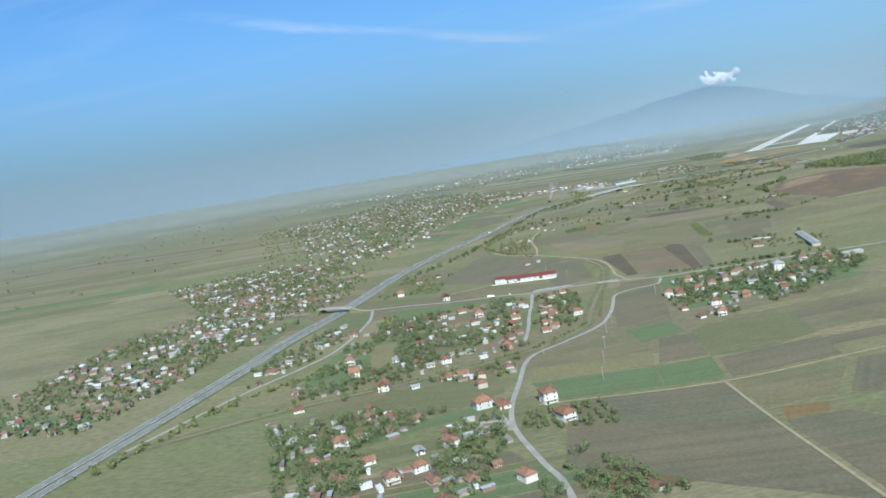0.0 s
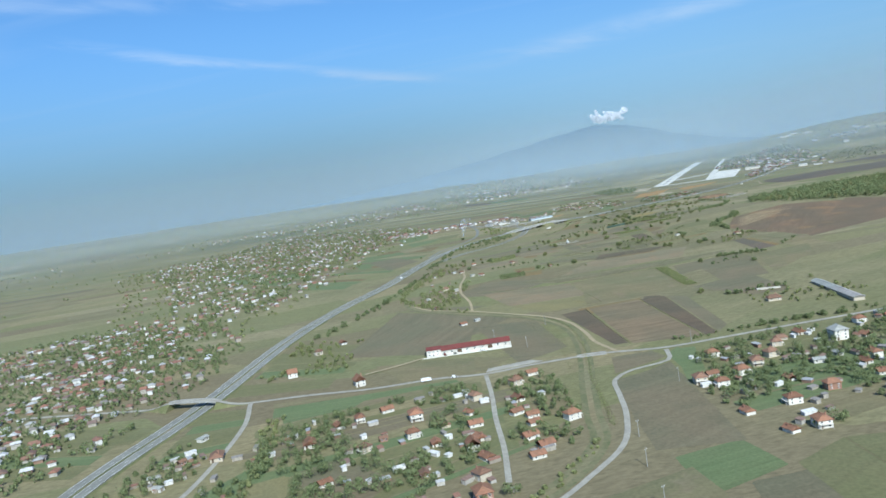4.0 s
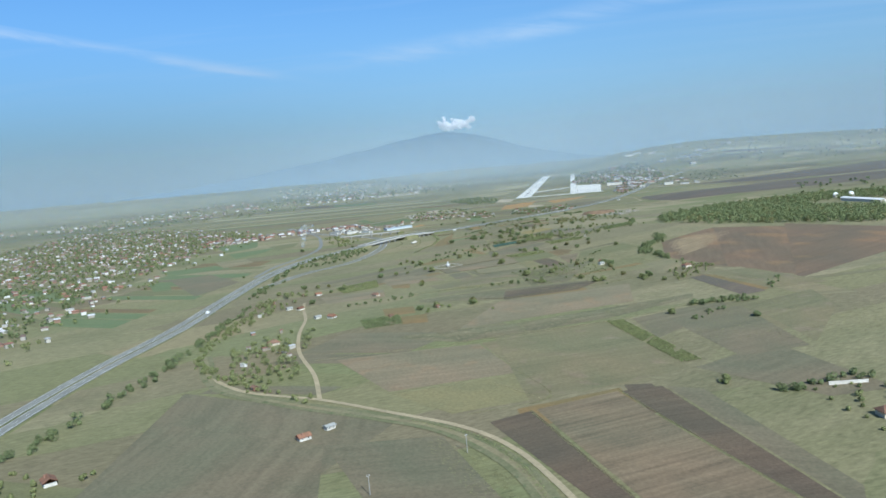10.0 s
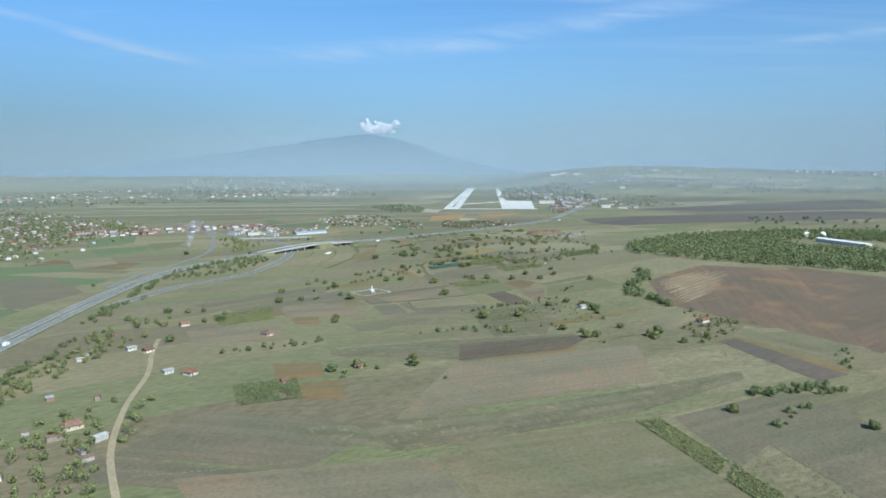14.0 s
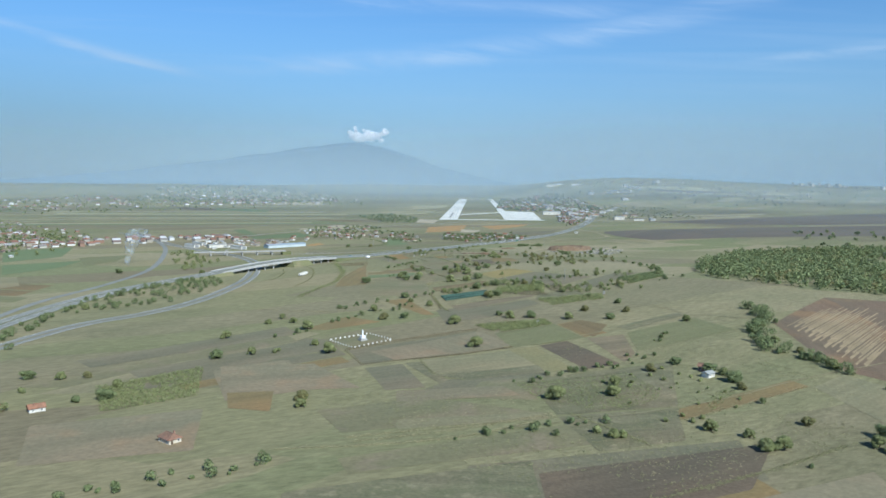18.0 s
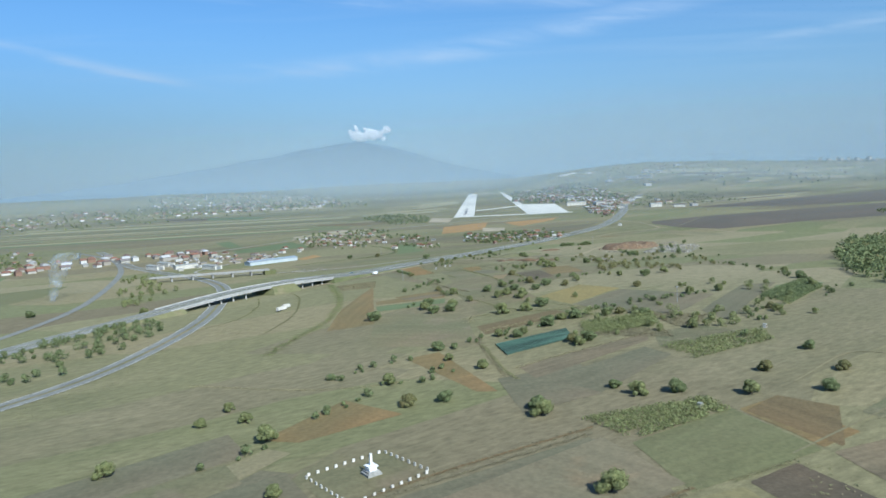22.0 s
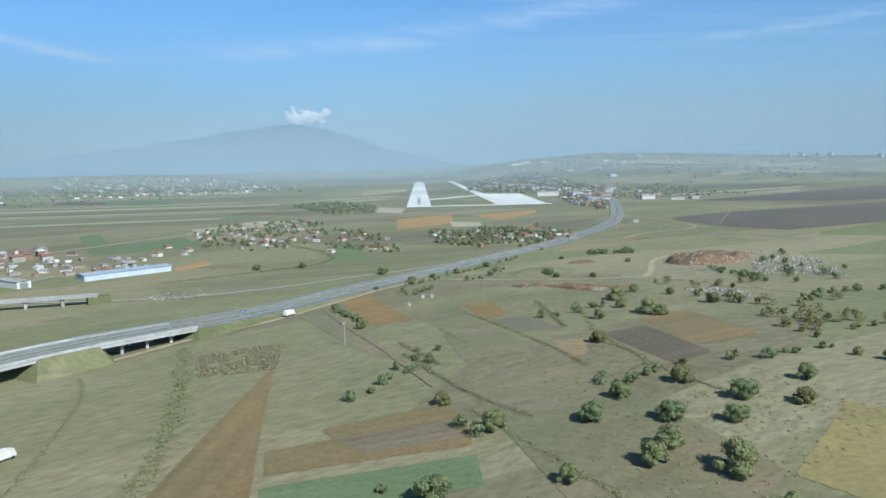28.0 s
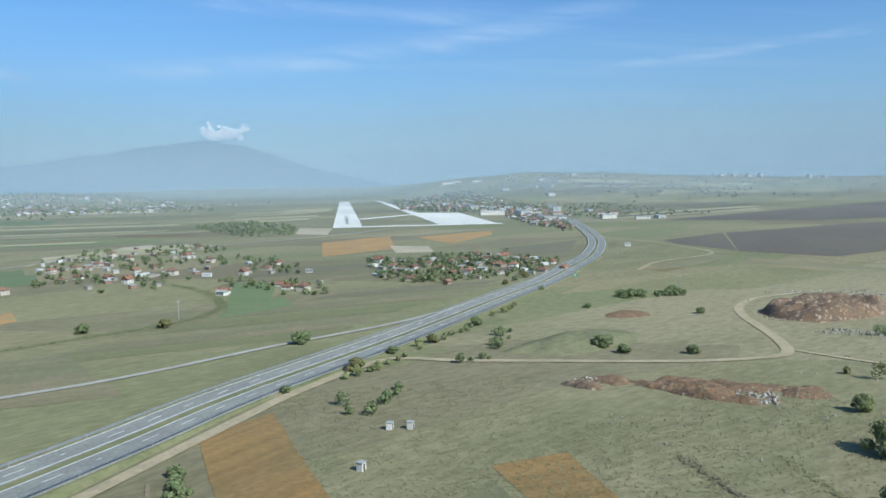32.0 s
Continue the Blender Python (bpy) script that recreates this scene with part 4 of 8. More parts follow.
field("sand", ((442, 1488), (543, 1528), (523, 1469), (436, 1451)), "pale sandy bare ground")
field("crop", ((442, 1234), (463, 1240), (456, 1219), (427, 1212)), "green crop field")
field("crop", ((533, 1285), (562, 1310), (536, 1273), (518, 1262)), "green crop field")
field("grey", ((647, 1325), (726, 1332), (658, 1280), (617, 1278)), "grey-brown fallow field")
field("olive", ((346, 1204), (384, 1190), (382, 1144), (342, 1158)), "olive meadow strewn with debris")
field("orange", ((366, 1251), (388, 1273), (386, 1253), (368, 1239)), "disturbed orange earth beside the works")
field("crop", ((351, 1379), (420, 1423), (408, 1345), (348, 1347)), "green crop field behind the works")
field("warm", ((136, 795), (174, 787), (165, 756), (133, 766)), "warm brown garden plot")
field("warm", ((185, 826), (209, 826), (203, 789), (180, 791)), "warm brown strip")
field("pasture", ((-27, 300), (16, 286), (16, 262), (-18, 264)), "open green field beside the road fork")
field("yellow", ((-38, 383), (-23, 386), (-23, 336), (-31, 333)), "yellow-green meadow in the village")
field("crop", ((-54, 375), (-39, 388), (-32, 332), (-49, 314)), "deep green village plot")
field("grey", ((-21, 386), (-5, 392), (10, 364), (-11, 340)), "grey-brown garden plot")
field("crop", ((-28, 466), (14, 464), (3, 448), (-25, 443)), "green plot beside the through road")
field("pasture", ((33, 459), (57, 451), (53, 432), (29, 436)), "green plot beside the village street")
field("warm", ((192, 828), (208, 827), (201, 795), (185, 796)), "warm brown strip beside the monument")
field("rust", ((183, 801), (196, 799), (187, 775), (179, 784)), "brown strip on the slope")
field("grey", ((93, 203), (112, 203), (140, 150), (92, 150)), "grey-brown fallow field beside the track")
field("grey", ((120, 216), (140, 246), (200, 240), (180, 190)), "grey-brown fallow field beyond the track")

# the plots passed on the way
field("warm", ((105.3, 642.6), (161.8, 625.6), (157.6, 583.4), (110.7, 592.9)), "rust-brown worked field")
field("olive", ((162.3, 625.8), (219.1, 617.5), (207.0, 569.0), (157.9, 582.7)), "olive weedy stubble field")
field("olive", ((158.1, 581.6), (206.4, 568.4), (187.5, 547.4), (155.9, 556.9)), "olive weedy stubble field")
field("yellow", ((111.1, 589.9), (157.1, 581.4), (153.2, 555.3), (120.5, 560.0)), "yellowish dry grass strip")
field("rust", ((139.1, 551.8), (175.9, 548.7), (168.9, 524.3), (134.1, 537.8)), "rust-brown bare soil field")
field("dark", ((178.0, 550.2), (186.3, 545.4), (178.0, 518.6), (169.0, 524.1)), "dark brown freshly ploughed field")
field("rust", ((150.0, 716.5), (164.8, 709.9), (160.1, 693.8), (145.0, 697.3)), "rust-brown bare soil field")
field("ochre", ((150.6, 687.6), (161.8, 686.3), (158.7, 673.6), (147.2, 677.3)), "patchy ochre soil field")
field("tan", ((340.3, 681.9), (350.7, 636.0), (319.1, 624.5), (321.4, 672.3)), "pale straw-coloured stubble field")
field("rust", ((318.4, 672.3), (325.4, 664.9), (309.9, 622.2), (301.2, 623.6)), "rust-brown bare soil field")
field("grey", ((233.0, 617.8), (275.2, 618.6), (289.0, 609.4), (222.1, 586.4)), "grey-brown fallow field")
field("olive", ((168.5, 651.4), (184.4, 651.1), (185.5, 642.8), (163.9, 643.9)), "olive weedy stubble field")
field("grey", ((208.6, 719.8), (269.8, 705.2), (257.0, 688.0), (207.1, 687.5)), "grey-brown fallow field")
field("rust", ((152.1, 690.3), (163.4, 687.3), (157.8, 671.4), (146.4, 676.7)), "rust-brown bare soil field")
field("rust", ((274.9, 726.9), (321.1, 729.2), (320.5, 722.7), (267.0, 720.3)), "rust-brown bare soil field")
field("tan", ((320.7, 721.9), (339.5, 725.2), (338.1, 699.9), (307.1, 691.2)), "pale straw-coloured stubble field")
field("rust", ((230.8, 690.4), (255.8, 692.1), (252.2, 675.5), (214.5, 688.9)), "rust-brown bare soil field")
field("olive", ((188.3, 735.9), (244.2, 731.1), (246.9, 716.0), (187.0, 727.2)), "olive weedy stubble field")
field("olive", ((196.8, 770.2), (226.0, 766.0), (244.2, 739.3), (195.4, 750.4)), "olive weedy stubble field")
field("warm", ((188.1, 829.6), (214.0, 817.2), (215.0, 783.3), (181.2, 798.9)), "warm brown bare soil field")
field("grey", ((224.7, 803.5), (236.8, 801.8), (230.2, 774.3), (219.3, 777.9)), "grey-brown fallow field")
field("weedy", ((237.5, 802.1), (242.9, 801.0), (238.7, 775.7), (234.9, 776.0)), "rough plot of dark dry weeds")
field("tan", ((243.5, 800.6), (275.7, 797.6), (270.4, 773.5), (241.3, 780.4)), "pale straw-coloured stubble field")
field("grey", ((239.8, 778.5), (269.2, 769.9), (254.1, 750.5), (218.5, 768.3)), "grey-brown fallow field")
field("olive", ((228.3, 844.8), (246.6, 847.5), (247.5, 833.4), (229.3, 830.0)), "olive weedy stubble field")
field("grey", ((229.6, 827.8), (279.5, 828.0), (274.3, 800.5), (226.3, 808.0)), "grey-brown fallow field")
field("pasture", ((283.3, 820.9), (310.6, 821.2), (305.3, 797.6), (276.1, 800.1)), "green pasture plot")
field("dark", ((285.4, 797.6), (297.4, 797.4), (292.5, 765.6), (279.3, 766.3)), "dark brown freshly ploughed field")
field("rust", ((310.6, 819.7), (319.7, 819.7), (317.1, 798.4), (306.0, 798.2)), "rust-brown bare soil field")
field("yellow", ((273.9, 798.9), (283.7, 796.9), (276.0, 765.2), (268.4, 770.8)), "yellowish dry grass strip")
field("tan", ((243.2, 803.1), (272.1, 797.5), (263.7, 785.2), (239.2, 785.4)), "pale straw-coloured stubble field")
field("weedy", ((238.7, 784.7), (270.7, 778.0), (267.7, 770.6), (242.7, 775.5)), "rough plot of dark dry weeds")
field("olive", ((245.9, 771.9), (259.3, 768.6), (249.3, 749.2), (232.8, 760.5)), "olive weedy stubble field")
field("drills", ((305.3, 796.4), (320.0, 793.7), (304.9, 772.8), (294.5, 766.4)), "brown field with pale drilled rows")
field("pasture", ((322.6, 795.1), (361.3, 798.6), (358.6, 777.6), (307.0, 773.9)), "green pasture plot")
field("weedy", ((325.6, 804.1), (362.3, 808.9), (361.2, 803.4), (325.9, 797.3)), "rough plot of dark dry weeds")
field("rust", ((229.0, 869.4), (252.8, 882.7), (259.0, 863.6), (235.3, 862.6)), "rust-brown bare soil field")
field("grey", ((287.7, 871.2), (309.8, 866.1), (298.1, 845.0), (277.7, 846.5)), "grey-brown fallow field")
field("brown", ((314.5, 922.8), (346.1, 922.4), (345.2, 913.0), (310.4, 910.9)), "brown ploughed field")
field("drills", ((296.9, 875.4), (342.7, 876.6), (337.2, 870.0), (294.4, 864.2)), "brown field with pale drilled rows")
field("grey", ((296.4, 862.2), (331.6, 866.1), (331.1, 855.8), (298.4, 845.4)), "grey-brown fallow field")
field("gold", ((356.0, 945.7), (383.9, 954.8), (387.9, 935.8), (355.5, 925.1)), "golden dry grass field")
field("rust", ((295.8, 990.9), (331.9, 1039.8), (293.4, 954.6), (277.3, 958.1)), "rust-brown bare soil field")
field("crop", ((307.9, 984.9), (333.2, 974.6), (328.4, 966.6), (303.4, 974.1)), "green crop plot")
field("rust", ((312.7, 995.4), (340.7, 988.5), (334.7, 977.1), (309.5, 987.7)), "rust-brown bare soil field")
field("olive", ((301.9, 970.9), (322.3, 943.0), (301.8, 899.7), (278.4, 926.5)), "olive weedy stubble field")
field("rust", ((280.0, 904.8), (290.4, 904.0), (282.5, 862.3), (278.6, 865.7)), "rust-brown bare soil field")
field("rust", ((411.3, 1017.0), (428.7, 1016.4), (413.0, 986.5), (396.3, 990.3)), "rust-brown bare soil field")
field("weedy", ((343.8, 875.3), (359.8, 872.2), (360.1, 851.0), (333.5, 862.8)), "rough plot of dark dry weeds")
field("grey", ((374.2, 885.1), (420.1, 906.4), (434.5, 902.2), (368.6, 869.8)), "grey-brown fallow field")
field("crop", ((427.5, 897.3), (445.0, 890.0), (413.5, 878.0), (403.6, 885.1)), "green crop plot")
field("grey", ((354.8, 924.3), (385.9, 933.6), (399.0, 900.6), (362.2, 885.4)), "grey-brown fallow field")
field("olive", ((348.6, 1000.1), (371.3, 995.9), (356.8, 946.6), (325.8, 939.1)), "olive weedy stubble field")
field("red", ((380.9, 1109.9), (394.5, 1114.4), (376.0, 1059.1), (365.1, 1061.1)), "reddish bare soil field")
field("red", ((399.6, 1072.2), (409.1, 1068.5), (395.8, 1045.9), (387.8, 1044.9)), "reddish bare soil field")
field("olive", ((360.8, 1098.2), (370.1, 1094.4), (350.4, 1018.7), (349.5, 1037.7)), "olive weedy stubble field")
field("ochre", ((380.6, 1012.6), (387.4, 1009.6), (376.8, 999.0), (372.8, 999.8)), "patchy ochre soil field")
field("dark", ((392.0, 1010.6), (405.2, 1009.5), (394.5, 984.1), (382.5, 983.3)), "dark brown freshly ploughed field")
field("rust", ((322.0, 998.0), (340.5, 994.3), (341.4, 986.4), (321.6, 993.2)), "rust-brown bare soil field")
field("drills", ((321.6, 992.5), (336.1, 988.1), (336.6, 980.2), (322.7, 984.7)), "brown field with pale drilled rows")
field("olive", ((380.0, 1063.9), (397.1, 1069.1), (383.1, 1037.6), (372.5, 1041.5)), "olive weedy stubble field")
field("olive", ((371.7, 1040.5), (383.0, 1035.4), (373.2, 1009.1), (357.9, 1011.9)), "olive weedy stubble field")
field("grey", ((388.0, 1042.9), (396.2, 1039.3), (392.3, 1020.8), (382.7, 1024.0)), "grey-brown fallow field")
field("olive", ((171.3, 631.0), (221.9, 621.7), (207.1, 550.1), (145.0, 553.5)), "olive weedy stubble field")
field("drills", ((143.7, 547.8), (173.2, 546.2), (159.7, 451.3), (130.9, 462.3)), "brown field with pale drilled rows")
field("dark", ((173.8, 545.6), (187.3, 541.5), (166.7, 450.9), (160.6, 451.5)), "dark brown freshly ploughed field")
field("dark", ((126.9, 546.9), (142.7, 547.9), (130.4, 464.8), (123.6, 465.9)), "dark brown freshly ploughed field")
field("grey", ((188.0, 540.7), (195.2, 531.2), (177.1, 461.1), (167.6, 452.1)), "grey-brown fallow field")
field("grey", ((79.1, 558.6), (111.2, 545.3), (105.8, 479.1), (78.4, 467.5)), "grey-brown worked field")
field("grey", ((3.0, 544.4), (40.2, 604.5), (79.1, 558.6), (62.2, 500.9)), "grey-brown worked field")
field("olive", ((17.6, 510.0), (63.5, 491.7), (57.9, 463.8), (26.7, 473.4)), "olive weedy stubble field")
field("grey", ((101.3, 416.9), (125.7, 421.9), (116.2, 371.5), (89.1, 371.1)), "grey-brown fallow field")
field("crop", ((139.1, 441.1), (148.0, 438.6), (134.3, 406.0), (122.2, 398.0)), "green crop plot")
field("grey", ((114.0, 448.3), (131.6, 445.3), (132.3, 433.1), (105.4, 424.7)), "grey-brown fallow field")

field("grey", ((207.6, 549.5), (249.0, 554.3), (237.1, 496.6), (217.6, 503.2)), "grey-brown fallow field")
field("olive", ((262.0, 607.3), (291.2, 612.5), (317.5, 585.5), (254.0, 559.7)), "olive weedy stubble field")
field("tan", ((333.0, 679.8), (348.7, 672.3), (335.2, 585.8), (315.5, 598.5)), "pale straw-coloured stubble field")
field("grey", ((244.0, 607.8), (282.8, 604.8), (254.8, 542.9), (227.9, 549.1)), "grey-brown fallow field")
field("olive", ((325.5, 675.6), (349.0, 665.1), (347.3, 612.8), (315.7, 620.9)), "olive weedy stubble field")
field("rust", ((315.7, 672.7), (323.3, 667.0), (317.8, 621.3), (307.5, 619.2)), "rust-brown bare soil field")
field("olive", ((285.2, 604.5), (328.0, 606.2), (309.8, 577.1), (259.7, 544.5)), "olive weedy stubble field")

# the far plain and the dark slopes beyond the motorway
for quad in (((714, 1214), (840, 1294), (757, 1287), (735, 1263)), ((712, 1212), (842, 1293), (832, 1150), (712, 1163)), ((842, 1293), (1002, 1270), (1012, 1093), (832, 1150)), ((1002, 1270), (1240, 1215), (1240, 1050), (1012, 1093)), ((985, 1440), (1210, 1462), (1160, 1268), (1040, 1322)), ((1210, 1462), (1720, 1494), (1420, 1220), (1160, 1268))):
    field("slope", quad, "grey-brown ploughed slope beyond the motorway", soft=False)
strips(((60, 1680), (560, 1520), (680, 1760), (150, 1990)), 20, 71, ("olive", "pale", "crop", "grey", "tan", "olive", "weedy"), 0.15)
strips(((150, 1995), (680, 1765), (900, 2270), (330, 2600)), 20, 72, ("olive", "pale", "crop", "tan", "grey", "olive", "tan"), 0.15)
strips(((905, 1505), (1330, 1500), (1960, 1920), (1180, 1790)), 16, 73, ("olive", "pale", "tan", "olive", "grey", "slope"), 0.15)
strips(((1500, 1900), (2150, 1650), (2750, 2150), (1900, 2550)), 16, 74, ("olive", "pale", "tan", "slope", "grey"), 0.3)
strips(((690, 1770), (800, 1790), (1090, 2260), (900, 2280)), 14, 75, ("tan", "pale", "olive", "pale", "crop"), 0.2)
field("pale", ((433.8, 1460.7), (516.5, 1472.4), (549, 1512.3), (477.3, 1514.1)), "pale sandy bare strip beside a dirt road")
field("pale", ((859.6, 2000.3), (1006.6, 2097.5), (1112.8, 2288.6), (971.5, 2192.8)), "bleached strip before the runway")
field("pale", ((953.1, 2166), (1026.2, 2120.4), (1109.8, 2260), (1007.5, 2256.2)), "long bleached strip on the far plain")
field("rust", ((607.3, 1196.5), (674.8, 1209.4), (664.9, 1197.3), (606.5, 1185.8)), "reddish bare patch on a dry slope")
field("weedy", ((257.7, 767), (307.6, 759.6), (275.9, 728.1), (245.1, 737.3)), "rough brown grazing with weeds")
field("weedy", ((244.5, 736.6), (275.2, 727.5), (259.1, 710.2), (237.3, 713.8)), "rough brown grazing with weeds")
field("tan", ((206.9, 746.6), (242, 735.6), (243.7, 741.1), (210.1, 753.1)), "strip of bleached tall grass")
field("warm", ((216.7, 766.3), (247.9, 754.9), (248.7, 765.1), (221.5, 775.9)), "warm brown strip of bare soil")
road("field_track", [(865, 1437), (765, 1343), (742, 1288), (708, 1229), (698, 1203), (706, 1176), (690, 1126), (700, 1080), (760, 1020)], 1.8, "dirt", "pale dirt road climbing from the motorway", 0.1)
road("field_track", [(352.6, 1389.2), (369.6, 1402.6), (395.1, 1421.7), (421.8, 1431.4), (438.8, 1465.4), (468.7, 1461.9), (501.0, 1475.5), (539.9, 1496.7), (589.5, 1509.8), (617.0, 1484.4), (652.4, 1488.6), (689.5, 1474.9)], 1.8, "dirt", "pale dirt road across the plain to the runway", 0.1)
for k in range(34):
    # bare ochre streaks thinning out into the ploughed hillside
    u = k / 33
    ax, ay = 376.4 + -30.3 * u, 770.9 + -45.1 * u
    off, long = 3 + 16 * (k * 0.618 % 1), 79.8 * (0.35 + 0.65 * math.sin(math.pi * (0.12 + 0.8 * u))) * (0.45 + 0.55 * (k * 0.382 % 1))
    ax, ay = ax + off * 0.951, ay + off * 0.309
    wx, wy = -1.9 * (0.5 + (k * 0.27 % 1)), -1.88 * (0.5 + (k * 0.27 % 1))
    field("bleached", ((ax, ay), (ax + 0.951 * long, ay + 0.309 * long), (ax + 0.951 * long + wx * 0.4, ay + 0.309 * long + wy * 0.4), (ax + wx, ay + wy)), "bare ochre streak on the ploughed hillside", edge=0.15)
field("brown", ((310.9, 818.2), (308.5, 795.9), (325.8, 808.2), (322.9, 820.2)), "reddish-brown ploughed plot")
field("warm", ((234.7, 822.2), (236.9, 806.5), (278, 802.7), (281.5, 826.6)), "warm brown stubble plot")
road("field_bank", [(230.4, 829.8), (249.6, 831.7), (283.3, 831.1)], 0.7, "brown", "bare brown bank between two plots", 0.085, "bank")
road("field_bank", [(235.4, 806.9), (256, 802.4), (277.6, 801.1)], 0.7, "brown", "bare brown bank between two plots", 0.085, "bank")
field("warm", ((163.5, 649.9), (254.2, 644.3), (279.1, 681.2), (202.9, 686.9)), "warm brown stubble field")
field("weedy", ((156.1, 631.6), (185.8, 627.6), (188.8, 643), (152.8, 652.6)), "rough plot of dark dry weeds")
field("weedy", ((185.8, 627.6), (229, 625.2), (250.3, 640.5), (188.8, 643)), "rough plot of dark dry weeds")
field("weedy", ((229, 625.2), (279.6, 632.2), (285.8, 639), (250.3, 640.5)), "rough plot of dark dry weeds")
field("weedy", ((136.7, 654.5), (156.1, 631.6), (152.8, 652.6), (140.4, 657.5)), "rough plot of dark dry weeds")
field("dark", ((206.7, 689.9), (249.9, 686.4), (275.1, 700.6), (219, 710.5)), "dark brown freshly ploughed strip")
field("weedy", ((170.9, 716), (206.4, 690.1), (222.1, 716.5), (173.3, 725)), "dark weedy strip")
field("slope", ((298.2, 618.9), (312.8, 618.6), (319.9, 669.8), (310.1, 669.9)), "grey-brown ploughed strip beyond a track")
field("olive", ((324.2, 667.5), (325.6, 624.8), (339.3, 639.8), (335, 681.8)), "olive stubble strip under the ploughed hillside")
field("rust", ((146.8, 677.1), (158.3, 674), (160.2, 687.5), (150, 691.8)), "rust-brown plot by the vineyard")
field("tan", ((607, 1195), (628, 1190), (690, 1202), (685, 1212)), "pale strip beside a dirt road")
field("tan", ((683, 1190), (673, 1125), (650, 1115), (650, 1180)), "straw-coloured stubble field")
field("crop", ((357, 1356), (408, 1344), (420, 1391), (373, 1385)), "green crop field")
field("crop", ((355, 1410), (368, 1405), (380, 1502), (364, 1496)), "green crop field")
field("crop", ((438, 1231), (446, 1219), (478, 1272), (468, 1289)), "green meadow between village houses")
field("brown", ((532, 1663), (580, 1604), (591, 1637), (548, 1693)), "brown ploughed field")
field("sand", ((487, 1507), (517, 1504), (522, 1539), (501, 1534)), "pale sandy bare ground")
field("sand", ((645, 1560), (657, 1530), (713, 1612), (699, 1650)), "pale sandy bare ground")
field("dark", ((439, 2189), (535, 2011), (556, 2106), (455, 2343)), "dark strip on the far plain")
field("crop", ((487, 2094), (558, 1993), (591, 2094), (519, 2241)), "green strip on the far plain")
field("sand", ((664, 2479), (821, 2381), (891, 2594), (732, 2711)), "pale strip on the far plain")

road("field_path", [(370, 1097), (366, 1085), (359, 1059), (353, 1034), (349, 1019), (345, 1003)], 0.5, "warm", "narrow earth track between strips", 0.12, "track")

field("crop", ((129, 1206), (168, 1232), (182, 1319), (129, 1309)), "green crop field beside the ramp")
field("crop", ((129, 1125), (160, 1150), (180, 1195), (129, 1186)), "deep green crop field beside the ramp")
field("pasture", ((177, 1155), (200, 1180), (215, 1223), (178, 1218)), "green meadow beside the ramp")

# ---- trees and scrub ----
RNG = np.random.default_rng(7)


def leaf_quads(centres, radii, count, size, flat=0.8, rng=None, up=0.0):
    """Small leaf clumps scattered in rough balls round the centres: arrays of corners and faces."""
    rng = rng or RNG
    centres, radii = np.asarray(centres, float), np.asarray(radii, float)
    n = len(centres) * count
    idx = np.repeat(np.arange(len(centres)), count)
    d = rng.normal(size=(n, 3))
    d /= np.linalg.norm(d, axis=1)[:, None]
    r = rng.random(n) ** 0.25
    p = centres[idx] + d * (r * radii[idx])[:, None] * np.array([1, 1, flat])
    out = d * (1 - up) + 0.38 * rng.normal(size=(n, 3)) + np.array([0, 0, 1.6 * up])
    u = np.cross(out, rng.normal(size=(n, 3))); u /= np.linalg.norm(u, axis=1)[:, None]
    w = np.cross(out, u); w /= np.linalg.norm(w, axis=1)[:, None]
    s = (size * (0.6 + 0.8 * rng.random(n)))[:, None]
    k = np.stack([p - u * s - w * s * 0.6, p + u * s - w * s * 0.7, p + u * s * 0.8 + w * s * 0.7, p - u * s * 0.7 + w * s * 0.8], 1).reshape(-1, 3)
    return k, np.arange(4 * n).reshape(-1, 4)


def cloud_mesh(name, verts, faces, mat):
    me = bpy.data.meshes.new(name)
    me.vertices.add(len(verts)); me.vertices.foreach_set("co", np.asarray(verts, np.float32).ravel())
    me.loops.add(faces.size); me.loops.foreach_set("vertex_index", faces.astype(np.int32).ravel())
    me.polygons.add(len(faces)); me.polygons.foreach_set("loop_start", np.arange(0, faces.size, faces.shape[1], dtype=np.int32))
    me.materials.append(mat)
    me.update(calc_edges=True)
    return me


def limb(bm, a, b, ra, rb, sides=6):
    a, b = Vector(a), Vector(b)
    q = (b - a).to_track_quat("Z", "Y")
    rings = []
    for p, r in ((a, ra), (b, rb)):
        rings.append([bm.verts.new(p + q @ Vector((math.cos(t) * r, math.sin(t) * r, 0))) for t in [k * math.tau / sides for k in range(sides)]])
    for k in range(sides):
        bm.faces.new((rings[0][k], rings[0][(k + 1) % sides], rings[1][(k + 1) % sides], rings[1][k]))
    bm.faces.new(rings[1])


